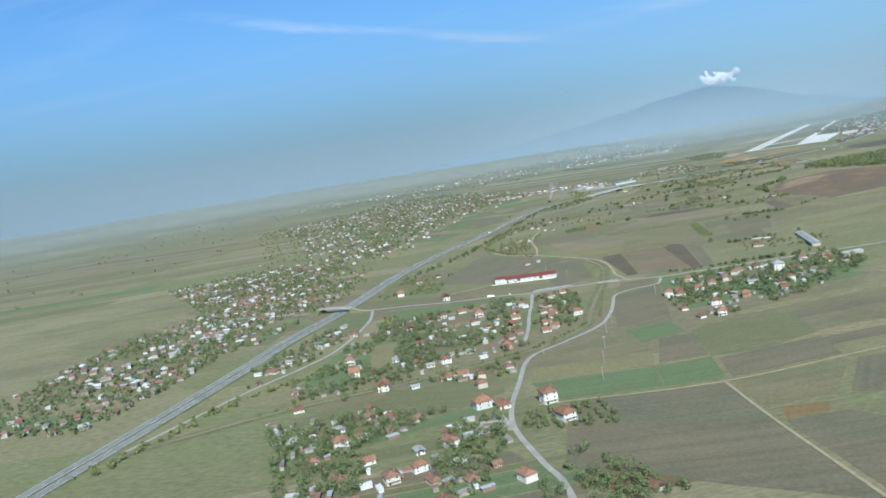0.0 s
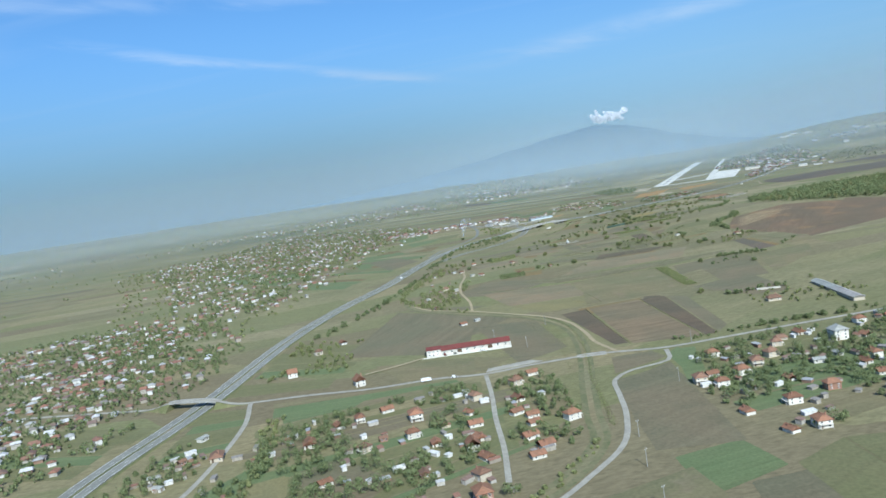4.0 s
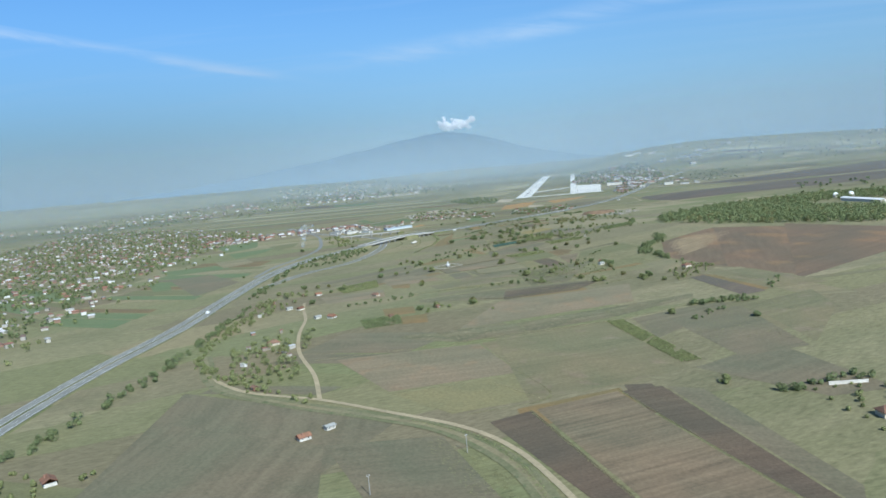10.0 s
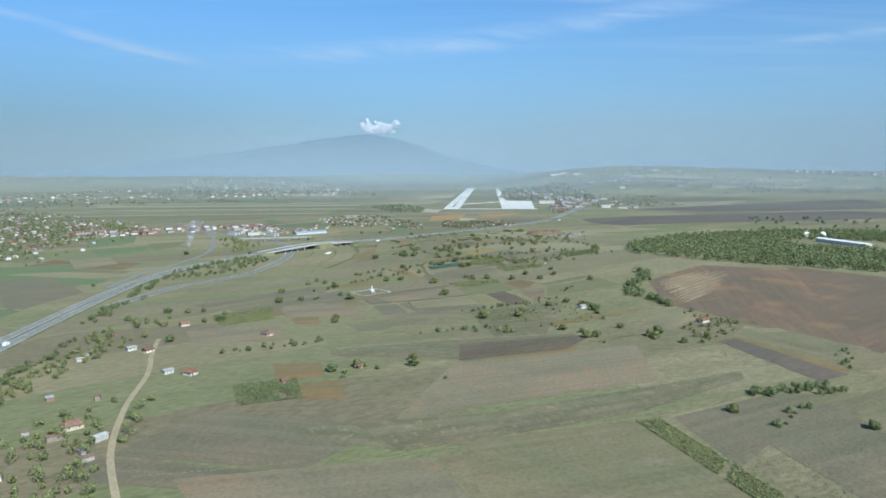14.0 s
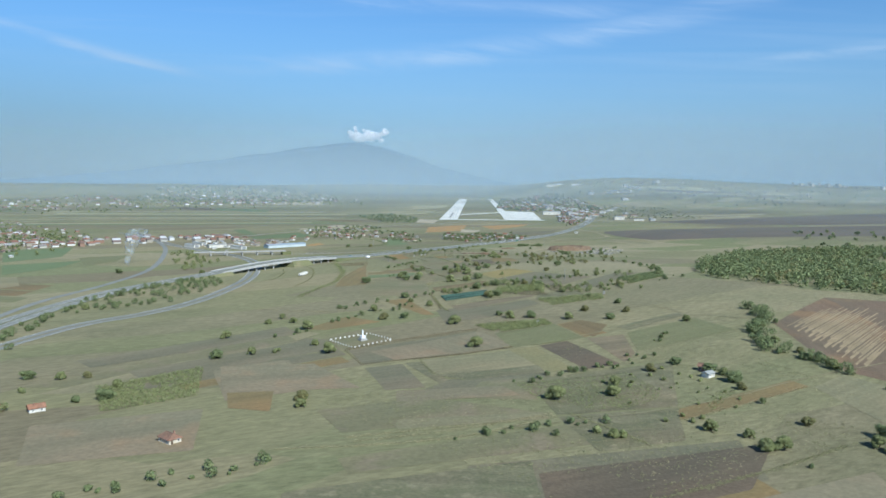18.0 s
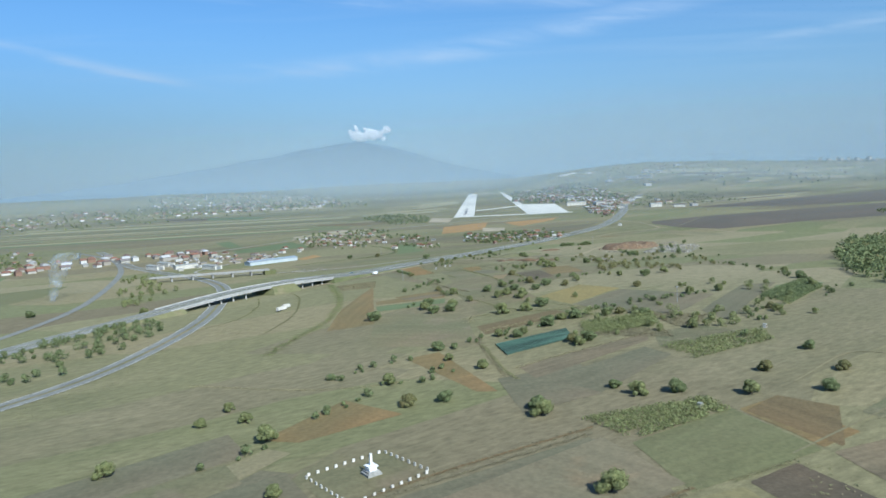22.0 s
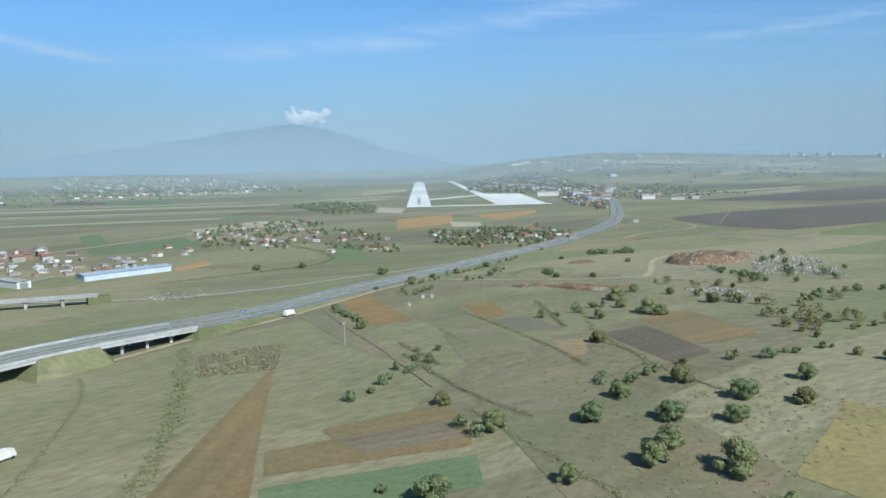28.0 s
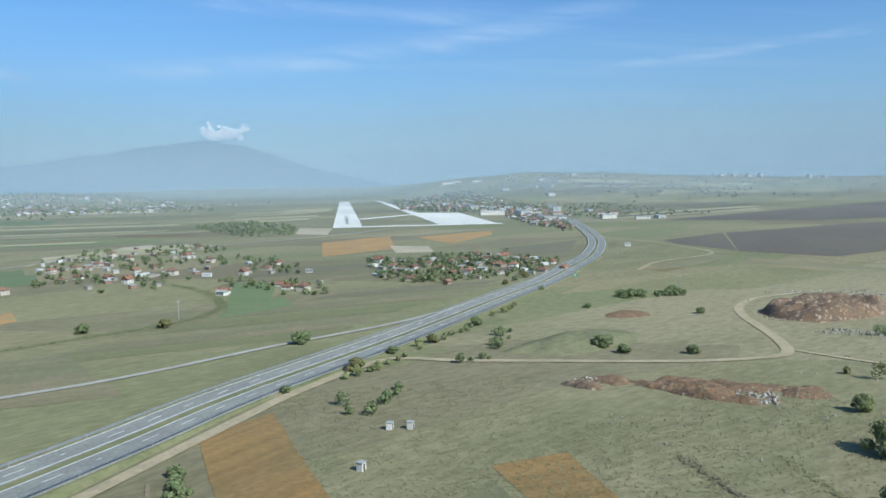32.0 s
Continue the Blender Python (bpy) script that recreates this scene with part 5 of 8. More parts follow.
def tree_kind(label, height, spread, leaf, seed, bushy=False):
    rng = np.random.default_rng(seed)
    t = thing("tree", label, "tree", "trees in the fields")
    bm = bmesh.new()
    base = height * (0.08 if bushy else 0.16)
    limb(bm, (0, 0, -0.3), (0.05, 0, base), height * 0.05, height * 0.035, 7)
    centres, radii = [], []
    for k in range(9 if bushy else 7):
        a, e = rng.random() * math.tau, rng.random()
        rad = spread * (0.25 + 0.5 * rng.random())
        tip = (math.cos(a) * rad, math.sin(a) * rad, base + (height - base) * (0.14 + 0.6 * e))
        limb(bm, (0.05, 0, base * 0.8), tip, height * 0.022, height * 0.008, 5)
        centres.append(tip); radii.append(spread * (0.38 + 0.25 * rng.random()))
    for k in range(5):
        a = rng.random() * math.tau
        centres.append((math.cos(a) * spread * 0.3, math.sin(a) * spread * 0.3, height * (0.5 + 0.3 * rng.random()))); radii.append(spread * 0.5)
    part("trunk", bm, M["bark"], t)
    for k in range(4):
        a = rng.random() * math.tau
        centres.append((math.cos(a) * spread * 0.85, math.sin(a) * spread * 0.85, height * (0.25 + 0.3 * rng.random()))); radii.append(spread * (0.2 + 0.16 * rng.random()))
    v, f = leaf_quads(centres, radii, 330, 0.068 * spread ** 0.5, 0.8, rng)
    crown = cloud_mesh("crown", v, f, M[leaf])
    core = bmesh.new()
    core.from_mesh(crown)
    for c, r in zip(centres, radii):
        ret = bmesh.ops.create_icosphere(core, subdivisions=2, radius=r * 0.62, matrix=Matrix.Translation(c))
        for w in ret["verts"]:
            w.co.z = c[2] + (w.co.z - c[2]) * 0.8
            w.co += (w.co - Vector(c)) * 0.55 * noise.noise(w.co * (2.6 / r))
    core.to_mesh(crown)
    core.free()
    part("crown", crown, M[leaf], t)
    return t


TREES = [tree_kind("small round green field tree in dry grass", 3.4, 1.9, "leaf", 11, True), tree_kind("broad dark green bushy tree on a field edge", 3.2, 2.3, "leaf_dark", 12, True), tree_kind("yellowing bushy tree beside a track", 2.8, 1.8, "leaf_dry", 13, True),
         tree_kind("tall slender green tree", 5.0, 1.6, "leaf", 14), tree_kind("low dark green bush", 1.8, 1.4, "leaf_dark", 15, True), tree_kind("spreading green tree casting a dark shadow", 3.9, 2.4, "leaf", 16)]
for k, t in enumerate(TREES):
    tx, ty = ((317, 962), (330, 905), (262, 868), (120, 815), (303, 846), (352, 950))[k]
    t.location = (tx, ty, gz(tx, ty) - 0.1)


PLANTED = [(246, 724)]


def plant(places, kinds=(0, 1, 2, 4, 5), seed=1, apart=6.0):
    """Single trees, never two in one spot."""
    rng = random.Random(seed)
    for x, y in places:
        if any(math.hypot(x - p, y - q) < apart for p, q in PLANTED):
            continue
        PLANTED.append((x, y))
        k = rng.choice(kinds)
        copy_thing(TREES[k], pose(x, y, gz(x, y) - 0.1, 0, 0, rng.random() * 360) @ Matrix.Scale(rng.uniform(0.68, 0.98), 4))


plant([(450, 1039)], (0, 1, 5), 3)
plant([(426, 1162), (402, 1124), (531, 1185), (466, 1108), (464, 1101), (472, 1091), (412, 1209), (394, 1217), (419, 1129), (424, 1132), (434, 1137), (447, 1140), (469, 1150), (535, 1206), (546, 1212), (556, 1216), (510, 1148), (545, 1155), (548, 1151), (551, 1147), (521, 1119)], (1, 4, 2), 4)
plant([(198, 979), (162, 965), (192, 1102), (235, 1067)], (0, 1, 4, 5), 5)
plant([(195, 775), (201, 840), (152, 837), (147, 811), (113, 955), (158, 820)], (0, 1, 2, 4), 6)

plant([(298, 964), (316, 953), (325, 956), (336, 961), (322, 968), (331, 932), (339, 929), (347, 931), (390, 964), (379, 958), (342, 907), (338, 909), (352, 903), (355, 901), (358, 893), (312, 906), (315, 901), (319, 903), (291, 906), (288, 894), (290, 881), (322, 884), (321, 880), (326, 882), (394, 933), (430, 954), (417, 952), (395, 908), (405, 904), (407, 903), (355, 871), (355, 868), (303, 839), (310, 835), (449, 903), (433, 887), (411, 961), (431, 1042), (448, 1051), (347, 958), (352, 960), (360, 966), (390, 872), (388, 868)], (0, 1, 5, 1, 0, 2), 700, 3.2)
plant([(341, 994), (340, 980), (339, 977), (352, 973), (362, 977), (405, 1023), (421, 1031), (418, 1020), (418, 1016), (443, 1020), (447, 1015), (375, 965), (366, 960), (362, 1060), (386, 1005), (375, 976)], (0, 1, 5, 1, 0, 2), 701, 3.2)
plant([(266, 886), (280, 843), (301, 838), (309, 835), (267, 808), (270, 865), (296, 960), (314, 951), (322, 951), (230, 883), (221, 887), (229, 894), (230, 868), (223, 841), (223, 828), (462, 919), (335, 832), (337, 830), (347, 821), (320, 824), (357, 836), (275, 750), (268, 743), (253, 748), (354, 796)], (0, 1, 5, 1, 0, 2), 702, 3.2)
plant([(354, 758), (350, 746), (342, 730), (190, 691), (191, 688), (164, 698), (173, 698), (308, 746), (309, 742), (246, 719), (269, 698), (292, 704), (294, 755), (333, 815), (282, 847), (266, 884), (190, 841), (197, 781)], (0, 1, 5, 1, 0, 2), 703, 3.2)
plant([(269, 712), (269, 697), (273, 697), (306, 744), (306, 736), (306, 757), (192, 690), (193, 697), (194, 777), (244, 724), (302, 730), (293, 703), (292, 684), (293, 688), (311, 675)], (0, 1, 5, 1, 0, 2), 704, 3.2)
plant([(204, 531), (273, 586), (251, 613), (192, 692), (273, 705), (297, 674), (299, 690)], (0, 1, 5, 1, 0, 2), 705, 3.2)


def inside(p, poly):
    x, y = p
    hit = False
    for k in range(len(poly)):
        (x1, y1), (x2, y2) = poly[k], poly[k - 1]
        if (y1 > y) != (y2 > y) and x < (x2 - x1) * (y - y1) / (y2 - y1) + x1:
            hit = not hit
    return hit


def scatter(poly, count, seed, apart=0.0, clump=0.0):
    """Random places in a polygon; clump > 0 leaves gaps."""
    rng = random.Random(seed)
    xs, ys = [p[0] for p in poly], [p[1] for p in poly]
    cell = {}
    out = []
    for _ in range(count * 30):
        if len(out) >= count:
            break
        p = (rng.uniform(min(xs), max(xs)), rng.uniform(min(ys), max(ys)))
        if (int(p[0] // 2), int(p[1] // 2)) in CLEAR or not inside(p, poly) or (clump and noise.noise((p[0] * 0.03, p[1] * 0.03, seed)) < clump - 0.5):
            continue
        if apart:
            key = (int(p[0] // apart), int(p[1] // apart))
            if any(math.hypot(p[0] - q[0], p[1] - q[1]) < apart for i in (-1, 0, 1) for j in (-1, 0, 1) for q in cell.get((key[0] + i, key[1] + j), ())):
                continue
            cell.setdefault(key, []).append(p)
        out.append(p)
    return out


def woods(name, places, label, low, high, leaf, count=26, size=0.42, seed=1, category="trees"):
    """Many trees in one mesh, each a few lobes of leaf clumps over a stem."""
    rng = np.random.default_rng(seed)
    cs, rs = [], []
    for x, y in places:
        h = low + (high - low) * rng.random() ** 1.3
        z = gz(x, y)
        r = h * (0.42 + 0.2 * rng.random())
        cs.append((x, y, z + h * 0.38)); rs.append(r)
        cs.append((x + r * 0.5 * rng.normal(), y + r * 0.5 * rng.normal(), z + h * 0.6)); rs.append(r * 0.7)
    fine = 0.5 if size < 0.4 else 0.75
    v, f = leaf_quads(cs, rs, int(count * (0.8 if size < 0.4 else 0.6) / fine ** 1.9), size * fine, 0.95, rng)
    me = cloud_mesh(name, v, f, M[leaf])
    return thing(name, label, category, kind="stuff", data=me)


def along(pts, spacing, wide, seed, gap=0.0):
    rng = random.Random(seed)
    out = []
    for p in smooth_line(pts, spacing):
        if gap and noise.noise((p.x * 0.05, p.y * 0.05, seed)) < gap - 0.5:
            continue
        out.append((p.x + rng.gauss(0, wide), p.y + rng.gauss(0, wide)))
    return out


def balk(pts, wide, label, leaf, high, seed, dense=3.0, gap=0.0):
    """Coarse weeds in a ragged band along a field boundary or ditch."""
    rng = np.random.default_rng(seed)
    cs = []
    for x, y in along(pts, 1.0 / dense, 0.01, seed, gap):
        for _ in range(2):
            px, py = x + rng.normal() * wide / 2, y + rng.normal() * wide / 2
            cs.append((px, py, gz(px, py) + high * 0.3))
    v, f = leaf_quads(cs, [high * (0.5 + rng.random()) for _ in cs], 14, min(0.065, high * 0.2), 0.5, rng, 0.75)
    return thing("weedy_balk", label, "weeds", kind="stuff", data=cloud_mesh("weedy_balk", v, f, M[leaf]))


M["straw"] = island_material("straw_grass", [rgb(.33, .29, .16), rgb(.28, .26, .135), rgb(.37, .31, .18)])
M["weed"] = island_material("olive_weeds", [rgb(.23, .225, .11), rgb(.26, .24, .125), rgb(.20, .205, .095)])
M["brush"] = island_material("brown_weeds", [rgb(.22, .19, .115), rgb(.25, .22, .13), rgb(.19, .175, .10)])
FOREST = [(452, 862), (473, 897), (560, 960), (652, 1010), (790, 1000), (900, 900), (800, 820), (640, 770), (546, 735), (505, 775), (468, 818)]
FARM = (708, 872)
woods("woodland", [p for p in scatter(FOREST, 1500, 21, 4.5) if math.hypot((p[0] - FARM[0]), (p[1] - FARM[1]) * 1.0) > 58], "dense green broadleaf woodland on a low hill", 4, 7.5, "leaf_dark", 36, 0.6, 22)
woods("woodland", [p for p in scatter(FOREST, 220, 23, 6) if math.hypot(p[0] - FARM[0], p[1] - FARM[1]) > 58], "yellowing trees in the woodland", 4.5, 7, "leaf_dry", 36, 0.5, 24)
balk([(230.4, 829.8), (249.6, 831.7), (283.3, 831.1)], 1.0, "brown weeds on a bank between plots", "brush", 0.3, 901, 3.0)
balk([(235.4, 806.9), (256, 802.4), (277.6, 801.1)], 1.0, "brown weeds on a bank between plots", "brush", 0.3, 902, 3.0)
balk([(315.8, 929), (322, 936.2), (337.8, 928.9), (353.8, 920.1)], 1.8, "bleached tall grass round a plot", "straw", 0.35, 903, 3.0)
balk([(309.8, 914.2), (316.5, 915.4), (333.1, 915.1), (349.8, 915.3)], 1.8, "bleached tall grass round a plot", "straw", 0.35, 904, 3.0)
balk([(315.7, 912.9), (327, 911.7), (338.5, 909.5)], 1.8, "olive weeds beside a plot", "weed", 0.35, 905, 3.0)
balk([(350.1, 919.8), (353.5, 910.4), (358.6, 900.6)], 1.8, "bleached tall grass round a plot", "straw", 0.35, 906, 3.0)
balk([(326.8, 905), (336.4, 907.7), (348.9, 909.2)], 1.8, "bleached tall grass round a plot", "straw", 0.35, 907, 3.0)
balk([(348.6, 944.3), (352.4, 931), (355.3, 914.4), (359.7, 904.9)], 1.8, "olive weeds beside a plot", "weed", 0.35, 908, 3.0)
# thickets, hedges and ditches
woods("thicket", along([(392, 800), (391, 790), (372, 778), (361, 772), (350, 758), (345, 753), (345, 738), (340, 725)], 1.6, 1.6, 31), "dense hedge along the field road", 2, 4.5, "leaf_dark", 44, 0.34, 32)
woods("thicket", scatter([(336, 912), (364, 900), (374, 868), (358, 860)], 22, 33, 3, 0.35), "scrubby orchard bushes among the plots", 1.5, 3.5, "leaf", 44, 0.3, 34)
woods("thicket", scatter([(305, 959), (431, 914), (420, 836), (300, 900)], 34, 35, 4, 0.5), "scattered scrub between narrow plots", 1.3, 3.2, "leaf", 40, 0.3, 36)
woods("thicket", scatter([(480, 1075), (533, 1030), (437, 925), (405, 970)], 60, 37, 3, 0.45), "brownish scrub on rough ground below the quarry", 1.2, 3.2, "leaf_dry", 40, 0.3, 38)
balk([(350, 1204), (377, 1207), (400, 1210), (415, 1213), (429, 1221), (440, 1236), (449, 1275), (448, 1303)], 2.2, "dark green growth along a winding ditch", "leaf_dark", 0.8, 49, 4.0)
balk([(82, 372), (94, 418), (104, 450), (113, 480), (120, 515), (119, 540), (108, 562)], 1.2, "weeds and scrub in a dry ditch", "leaf", 0.4, 51, 3.0)
woods("hedge", along([(61, 705), (56, 680), (58, 655), (64, 640), (85, 600)], 1.6, 1.8, 53, 0.2) + along([(61, 705), (82, 752), (110, 815)], 2.2, 1.5, 54, 0.35), "scrub along the old railway bank", 1.0, 2.6, "leaf", 34, 0.3, 55, "hedge")
woods("hedge", along([(-28, 450), (-35, 387), (-59, 340), (-90, 312), (-130, 240)], 1.5, 2.2, 56, 0.15), "scrubby bank of an overgrown railway", 1.0, 2.6, "leaf", 34, 0.32, 57, "hedge")
woods("hedge", along([(-75, 290), (-40, 300), (0, 312), (25, 322), (52, 338), (72, 362)], 2.4, 1.2, 58, 0.35), "scrub along a village stream", 0.8, 2.2, "leaf", 34, 0.3, 59, "hedge")
woods("thicket", along([(-8, 600), (27, 655), (62, 725), (100, 810)], 2.4, 1.8, 60, 0.3) + along([(100, 830), (154, 962), (200, 1020), (227, 1040)], 2.6, 2.5, 61, 0.3), "bushes along the motorway bank", 1.5, 3.6, "leaf_dark", 40, 0.32, 62)
woods("thicket", scatter([(150, 955), (200, 965), (240, 1020), (262, 1075), (215, 1040), (170, 985)], 55, 63, 4, 0.45), "bushes between the slip roads", 1.5, 3.8, "leaf_dark", 44, 0.34, 64)
woods("thicket", scatter([(230, 1090), (262, 1120), (262, 1240), (240, 1210)], 40, 65, 4, 0.4), "bushes beside the ramp", 1.5, 3.5, "leaf", 40, 0.34, 66)
woods("thicket", along([(413, 1124), (430, 1130), (447, 1140), (469, 1150), (500, 1166)], 3.4, 0.7, 67, 0.45), "green bushes at the foot of the motorway bank", 0.8, 2.0, "leaf", 44, 0.26, 68)
woods("thicket", along([(268, 620), (294, 614)], 1.2, 1.0, 69) + along([(210, 515), (239, 509)], 1.8, 1.5, 70) + along([(178, 447), (198, 445), (222, 438)], 1.8, 1.8, 71), "dark bushes beside the fields", 1.5, 3.4, "leaf_dark", 44, 0.32, 72)
woods("thicket", scatter([(60, 700), (125, 800), (140, 830), (110, 830), (85, 770)], 45, 73, 4, 0.3), "fruit trees in the allotments", 1.6, 3.4, "leaf", 44, 0.3, 74)
woods("thicket", scatter([(62, 640), (92, 612), (96, 660), (112, 700), (100, 705), (70, 690)], 70, 75, 3, 0.2), "dense fruit trees around the gardens", 1.6, 3.6, "leaf", 44, 0.3, 76)


def bush_rows(quad, spacing, step, label, leaf, high, name="vineyard", seed=1):
    """Rows of vines or bushes parallel to the first side."""
    a, b, c, d = [Vector(q) for q in quad]
    rng = random.Random(seed)
    places = []
    rows = max(2, int(((d - a).length + (c - b).length) / 2 / (spacing * 0.8)))
    for j in range(rows + 1):
        v = j / rows
        s, e = a + (d - a) * v, b + (c - b) * v
        m = max(2, int((e - s).length / (step * 0.42)))
        for i in range(m + 1):
            if noise.noise(((s.x + i * 0.4) * 0.2, s.y * 0.2, seed)) > -0.38:
                p = s + (e - s) * i / m
                places.append((p.x + rng.gauss(0, 0.14), p.y + rng.gauss(0, 0.14)))
    g = np.random.default_rng(seed)
    cs = [(x, y, gz(x, y) + high * 0.3) for x, y in places]
    v, f = leaf_quads(cs, [high * (0.4 + 0.4 * g.random()) for _ in cs], 24, 0.11, 0.8, g, 0.1)
    return thing(name, label, "vineyard", kind="stuff", data=cloud_mesh(name, v, f, M[leaf]))


bush_rows(((222, 620), (209, 557), (215, 555), (228, 618)), 1.5, 1.1, "rows of cabbage-green vegetables in a narrow plot", "leaf", 0.9, "vegetable_plot", 81)
bush_rows(((133, 698), (151, 695), (147, 678), (130, 681)), 2.2, 1.0, "small vineyard in even rows", "leaf_dark", 1.3, "vineyard", 82)
bush_rows(((285, 835), (311, 828), (309, 821), (285, 822)), 1.6, 0.9, "green vineyard plot beside a hut", "leaf", 1.3, "vineyard", 83)
bush_rows(((335, 863), (365, 856), (359, 848), (332, 850)), 2.1, 1.1, "green vineyard plot in rows", "leaf", 1.3, "vineyard", 84)
bush_rows(((338, 899), (361, 893), (352, 882), (329, 886)), 1.7, 0.9, "overgrown green vineyard beside the shade net", "leaf", 1.7, "vineyard", 85)
bush_rows(((323, 1062), (341, 1058), (331, 1037), (318, 1043)), 2.2, 1.2, "dry vineyard in rows below the viaduct", "brush", 0.6, "vineyard", 86)
bush_rows(((153, 823), (183, 830), (175, 801), (152, 798)), 2.6, 1.3, "young orchard in rows", "leaf", 1.2, "orchard", 87)
bush_rows(((406, 887), (447, 899), (434, 884), (401, 873)), 1.8, 1.1, "dark green orchard plot", "leaf_dark", 1.6, "orchard", 88)


def tussocks(poly, count, label, seed, leaf="leaf_dry", high=0.45, clump=0.3):
    """Coarse grass and weeds standing out of the turf."""
    rng = np.random.default_rng(seed)
    places = scatter(poly, count, seed, 0.0, clump)
    cs = [(x, y, gz(x, y) + high * 0.3) for x, y in places]
    v, f = leaf_quads(cs, [high * (0.6 + 0.9 * rng.random()) for _ in cs], 9, high * 0.35, 0.4, rng, 0.85)
    return thing("tussocks", label, "grass", kind="stuff", data=cloud_mesh("tussocks", v, f, M[leaf]))


tussocks([(215, 690), (330, 690), (335, 790), (300, 800), (270, 770), (200, 780)], 2600, "rough olive weeds on uncut ground", 401, "weed", 0.24, 0.45)
tussocks([(215, 690), (330, 690), (335, 790), (300, 800), (270, 770), (200, 780)], 1400, "straw-coloured tussocks on uncut ground", 402, "straw", 0.2, 0.5)
tussocks([(200, 545), (345, 540), (350, 640), (300, 690), (225, 630)], 3200, "rough weeds in the fallow strips", 412, "weed", 0.24, 0.45)
tussocks([(200, 545), (345, 540), (350, 640), (300, 690), (225, 630)], 1800, "brown dry weeds in the fallow strips", 413, "brush", 0.22, 0.45)
tussocks([(372, 1060), (400, 1125), (470, 1082), (440, 1035), (395, 1040)], 6000, "fine olive weeds in the fallow", 403, "weed", 0.14, 0.3)
tussocks([(372, 1060), (400, 1125), (470, 1082), (440, 1035), (395, 1040)], 3500, "brown dry weeds in the fallow", 404, "brush", 0.13, 0.35)
tussocks([(330, 886), (357, 902), (372, 880), (345, 866)], 2500, "brown weeds through the overgrown vineyard", 410, "brush", 0.25, 0.2)
tussocks([(328, 945), (385, 945), (400, 1010), (365, 1000)], 900, "rough weeds between the trees", 405, "weed", 0.22, 0.45)
tussocks([(300, 905), (345, 920), (352, 905), (335, 898), (306, 900)], 700, "long pale grass beside the ploughed field", 406, "weed", 0.18, 0.3)
tussocks([(160, 900), (260, 960), (275, 1040), (230, 990)], 900, "rough verge grass between the slip roads", 408, "weed", 0.2, 0.4)
tussocks([(80, 365), (97, 420), (108, 455), (125, 510), (118, 556), (104, 540), (100, 470), (86, 420)], 700, "dry reeds and weeds in the ditch", 409, "weed", 0.22, 0.2)

for k, (pts, wide, leaf, high) in enumerate((
    ([(195, 747), (219, 742), (244, 737)], 0.7, "straw", 0.30),
    ([(195, 744), (217, 740), (245, 739)], 0.7, "straw", 0.28),
    ([(249, 737), (250, 712)], 0.7, "weed", 0.35),
    ([(230, 829), (281, 829)], 0.7, "brush", 0.30),
    ([(226, 808), (275, 800)], 0.7, "brush", 0.30),
    ([(244, 804), (239, 785), (243, 776)], 0.7, "weed", 0.25),
    ([(229, 829), (226, 808)], 0.7, "brush", 0.25),
    ([(284, 799), (298, 798)], 0.7, "weed", 0.30),
    ([(226, 924), (251, 895), (271, 885)], 0.7, "straw", 0.25),
    ([(303, 901), (294, 878), (291, 867)], 0.7, "weed", 0.40),
    ([(309, 912), (302, 900), (290, 871)], 0.7, "brush", 0.30),
    ([(343, 991), (337, 945), (341, 926), (352, 920)], 0.7, "weed", 0.35),
    ([(352, 920), (363, 898), (361, 884)], 0.7, "weed", 0.30),
    ([(296, 875), (310, 876), (343, 876)], 0.7, "straw", 0.30),
    ([(416, 1058), (404, 1039), (393, 1022)], 0.7, "brush", 0.45),
    ([(392, 1059), (384, 1032), (377, 1009), (372, 994)], 0.7, "weed", 0.35),
    ([(373, 1042), (368, 1025)], 0.7, "weed", 0.25),
    ([(359, 1037), (356, 1023), (354, 1014)], 0.7, "brush", 0.45),
    ([(388, 1008), (384, 993), (379, 986)], 0.7, "weed", 0.40),
    ([(423, 1050), (394, 1014)], 0.7, "weed", 0.25),
    ([(354, 1027), (349, 1005), (347, 991), (347, 980)], 0.7, "brush", 0.45),
    ([(391, 1009), (379, 982), (376, 967)], 0.7, "weed", 0.35),
    ([(157, 632), (185, 628), (233, 620), (271, 622)], 0.7, "straw", 0.25),
    ([(207, 692), (258, 691), (288, 692)], 0.7, "weed", 0.30),
    ([(98, 648), (143, 634), (165, 628), (224, 620)], 0.7, "straw", 0.22),
    ([(124, 557), (153, 555), (158, 584)], 0.7, "weed", 0.22),
    ([(179, 748), (200, 739), (219, 735), (238, 736)], 0.7, "straw", 0.30),
    ([(195, 704), (209, 693), (225, 691)], 0.7, "brush", 0.35),
    ([(268, 720), (320, 723)], 0.7, "straw", 0.25),
    ([(174, 546), (160, 451)], 0.7, "weed", 0.25),
    ([(142, 548), (130, 463)], 0.7, "weed", 0.25),
    ([(145, 579), (150, 555)], 0.7, "straw", 0.20),
    ([(95, 247), (140, 252)], 0.6, "straw", 0.22), ([(44, 280), (100, 279), (150, 281)], 0.5, "straw", 0.2))):
    balk(pts, wide, "weedy boundary between two fields", leaf, high * 0.8, 500 + k, 5.0)
woods("hedge", along([(373, 1098), (369, 1082), (366, 1065)], 0.7, 0.5, 560), "low dark hedge along the edge of a red field", 0.6, 1.5, "leaf_dark", 44, 0.26, 561, "hedge")
balk([(324, 1074), (312, 1035), (302, 1007), (284, 975), (266, 957), (252, 941)], 2.2, "green growth in a curving ditch", "leaf", 0.45, 541, 5.0)
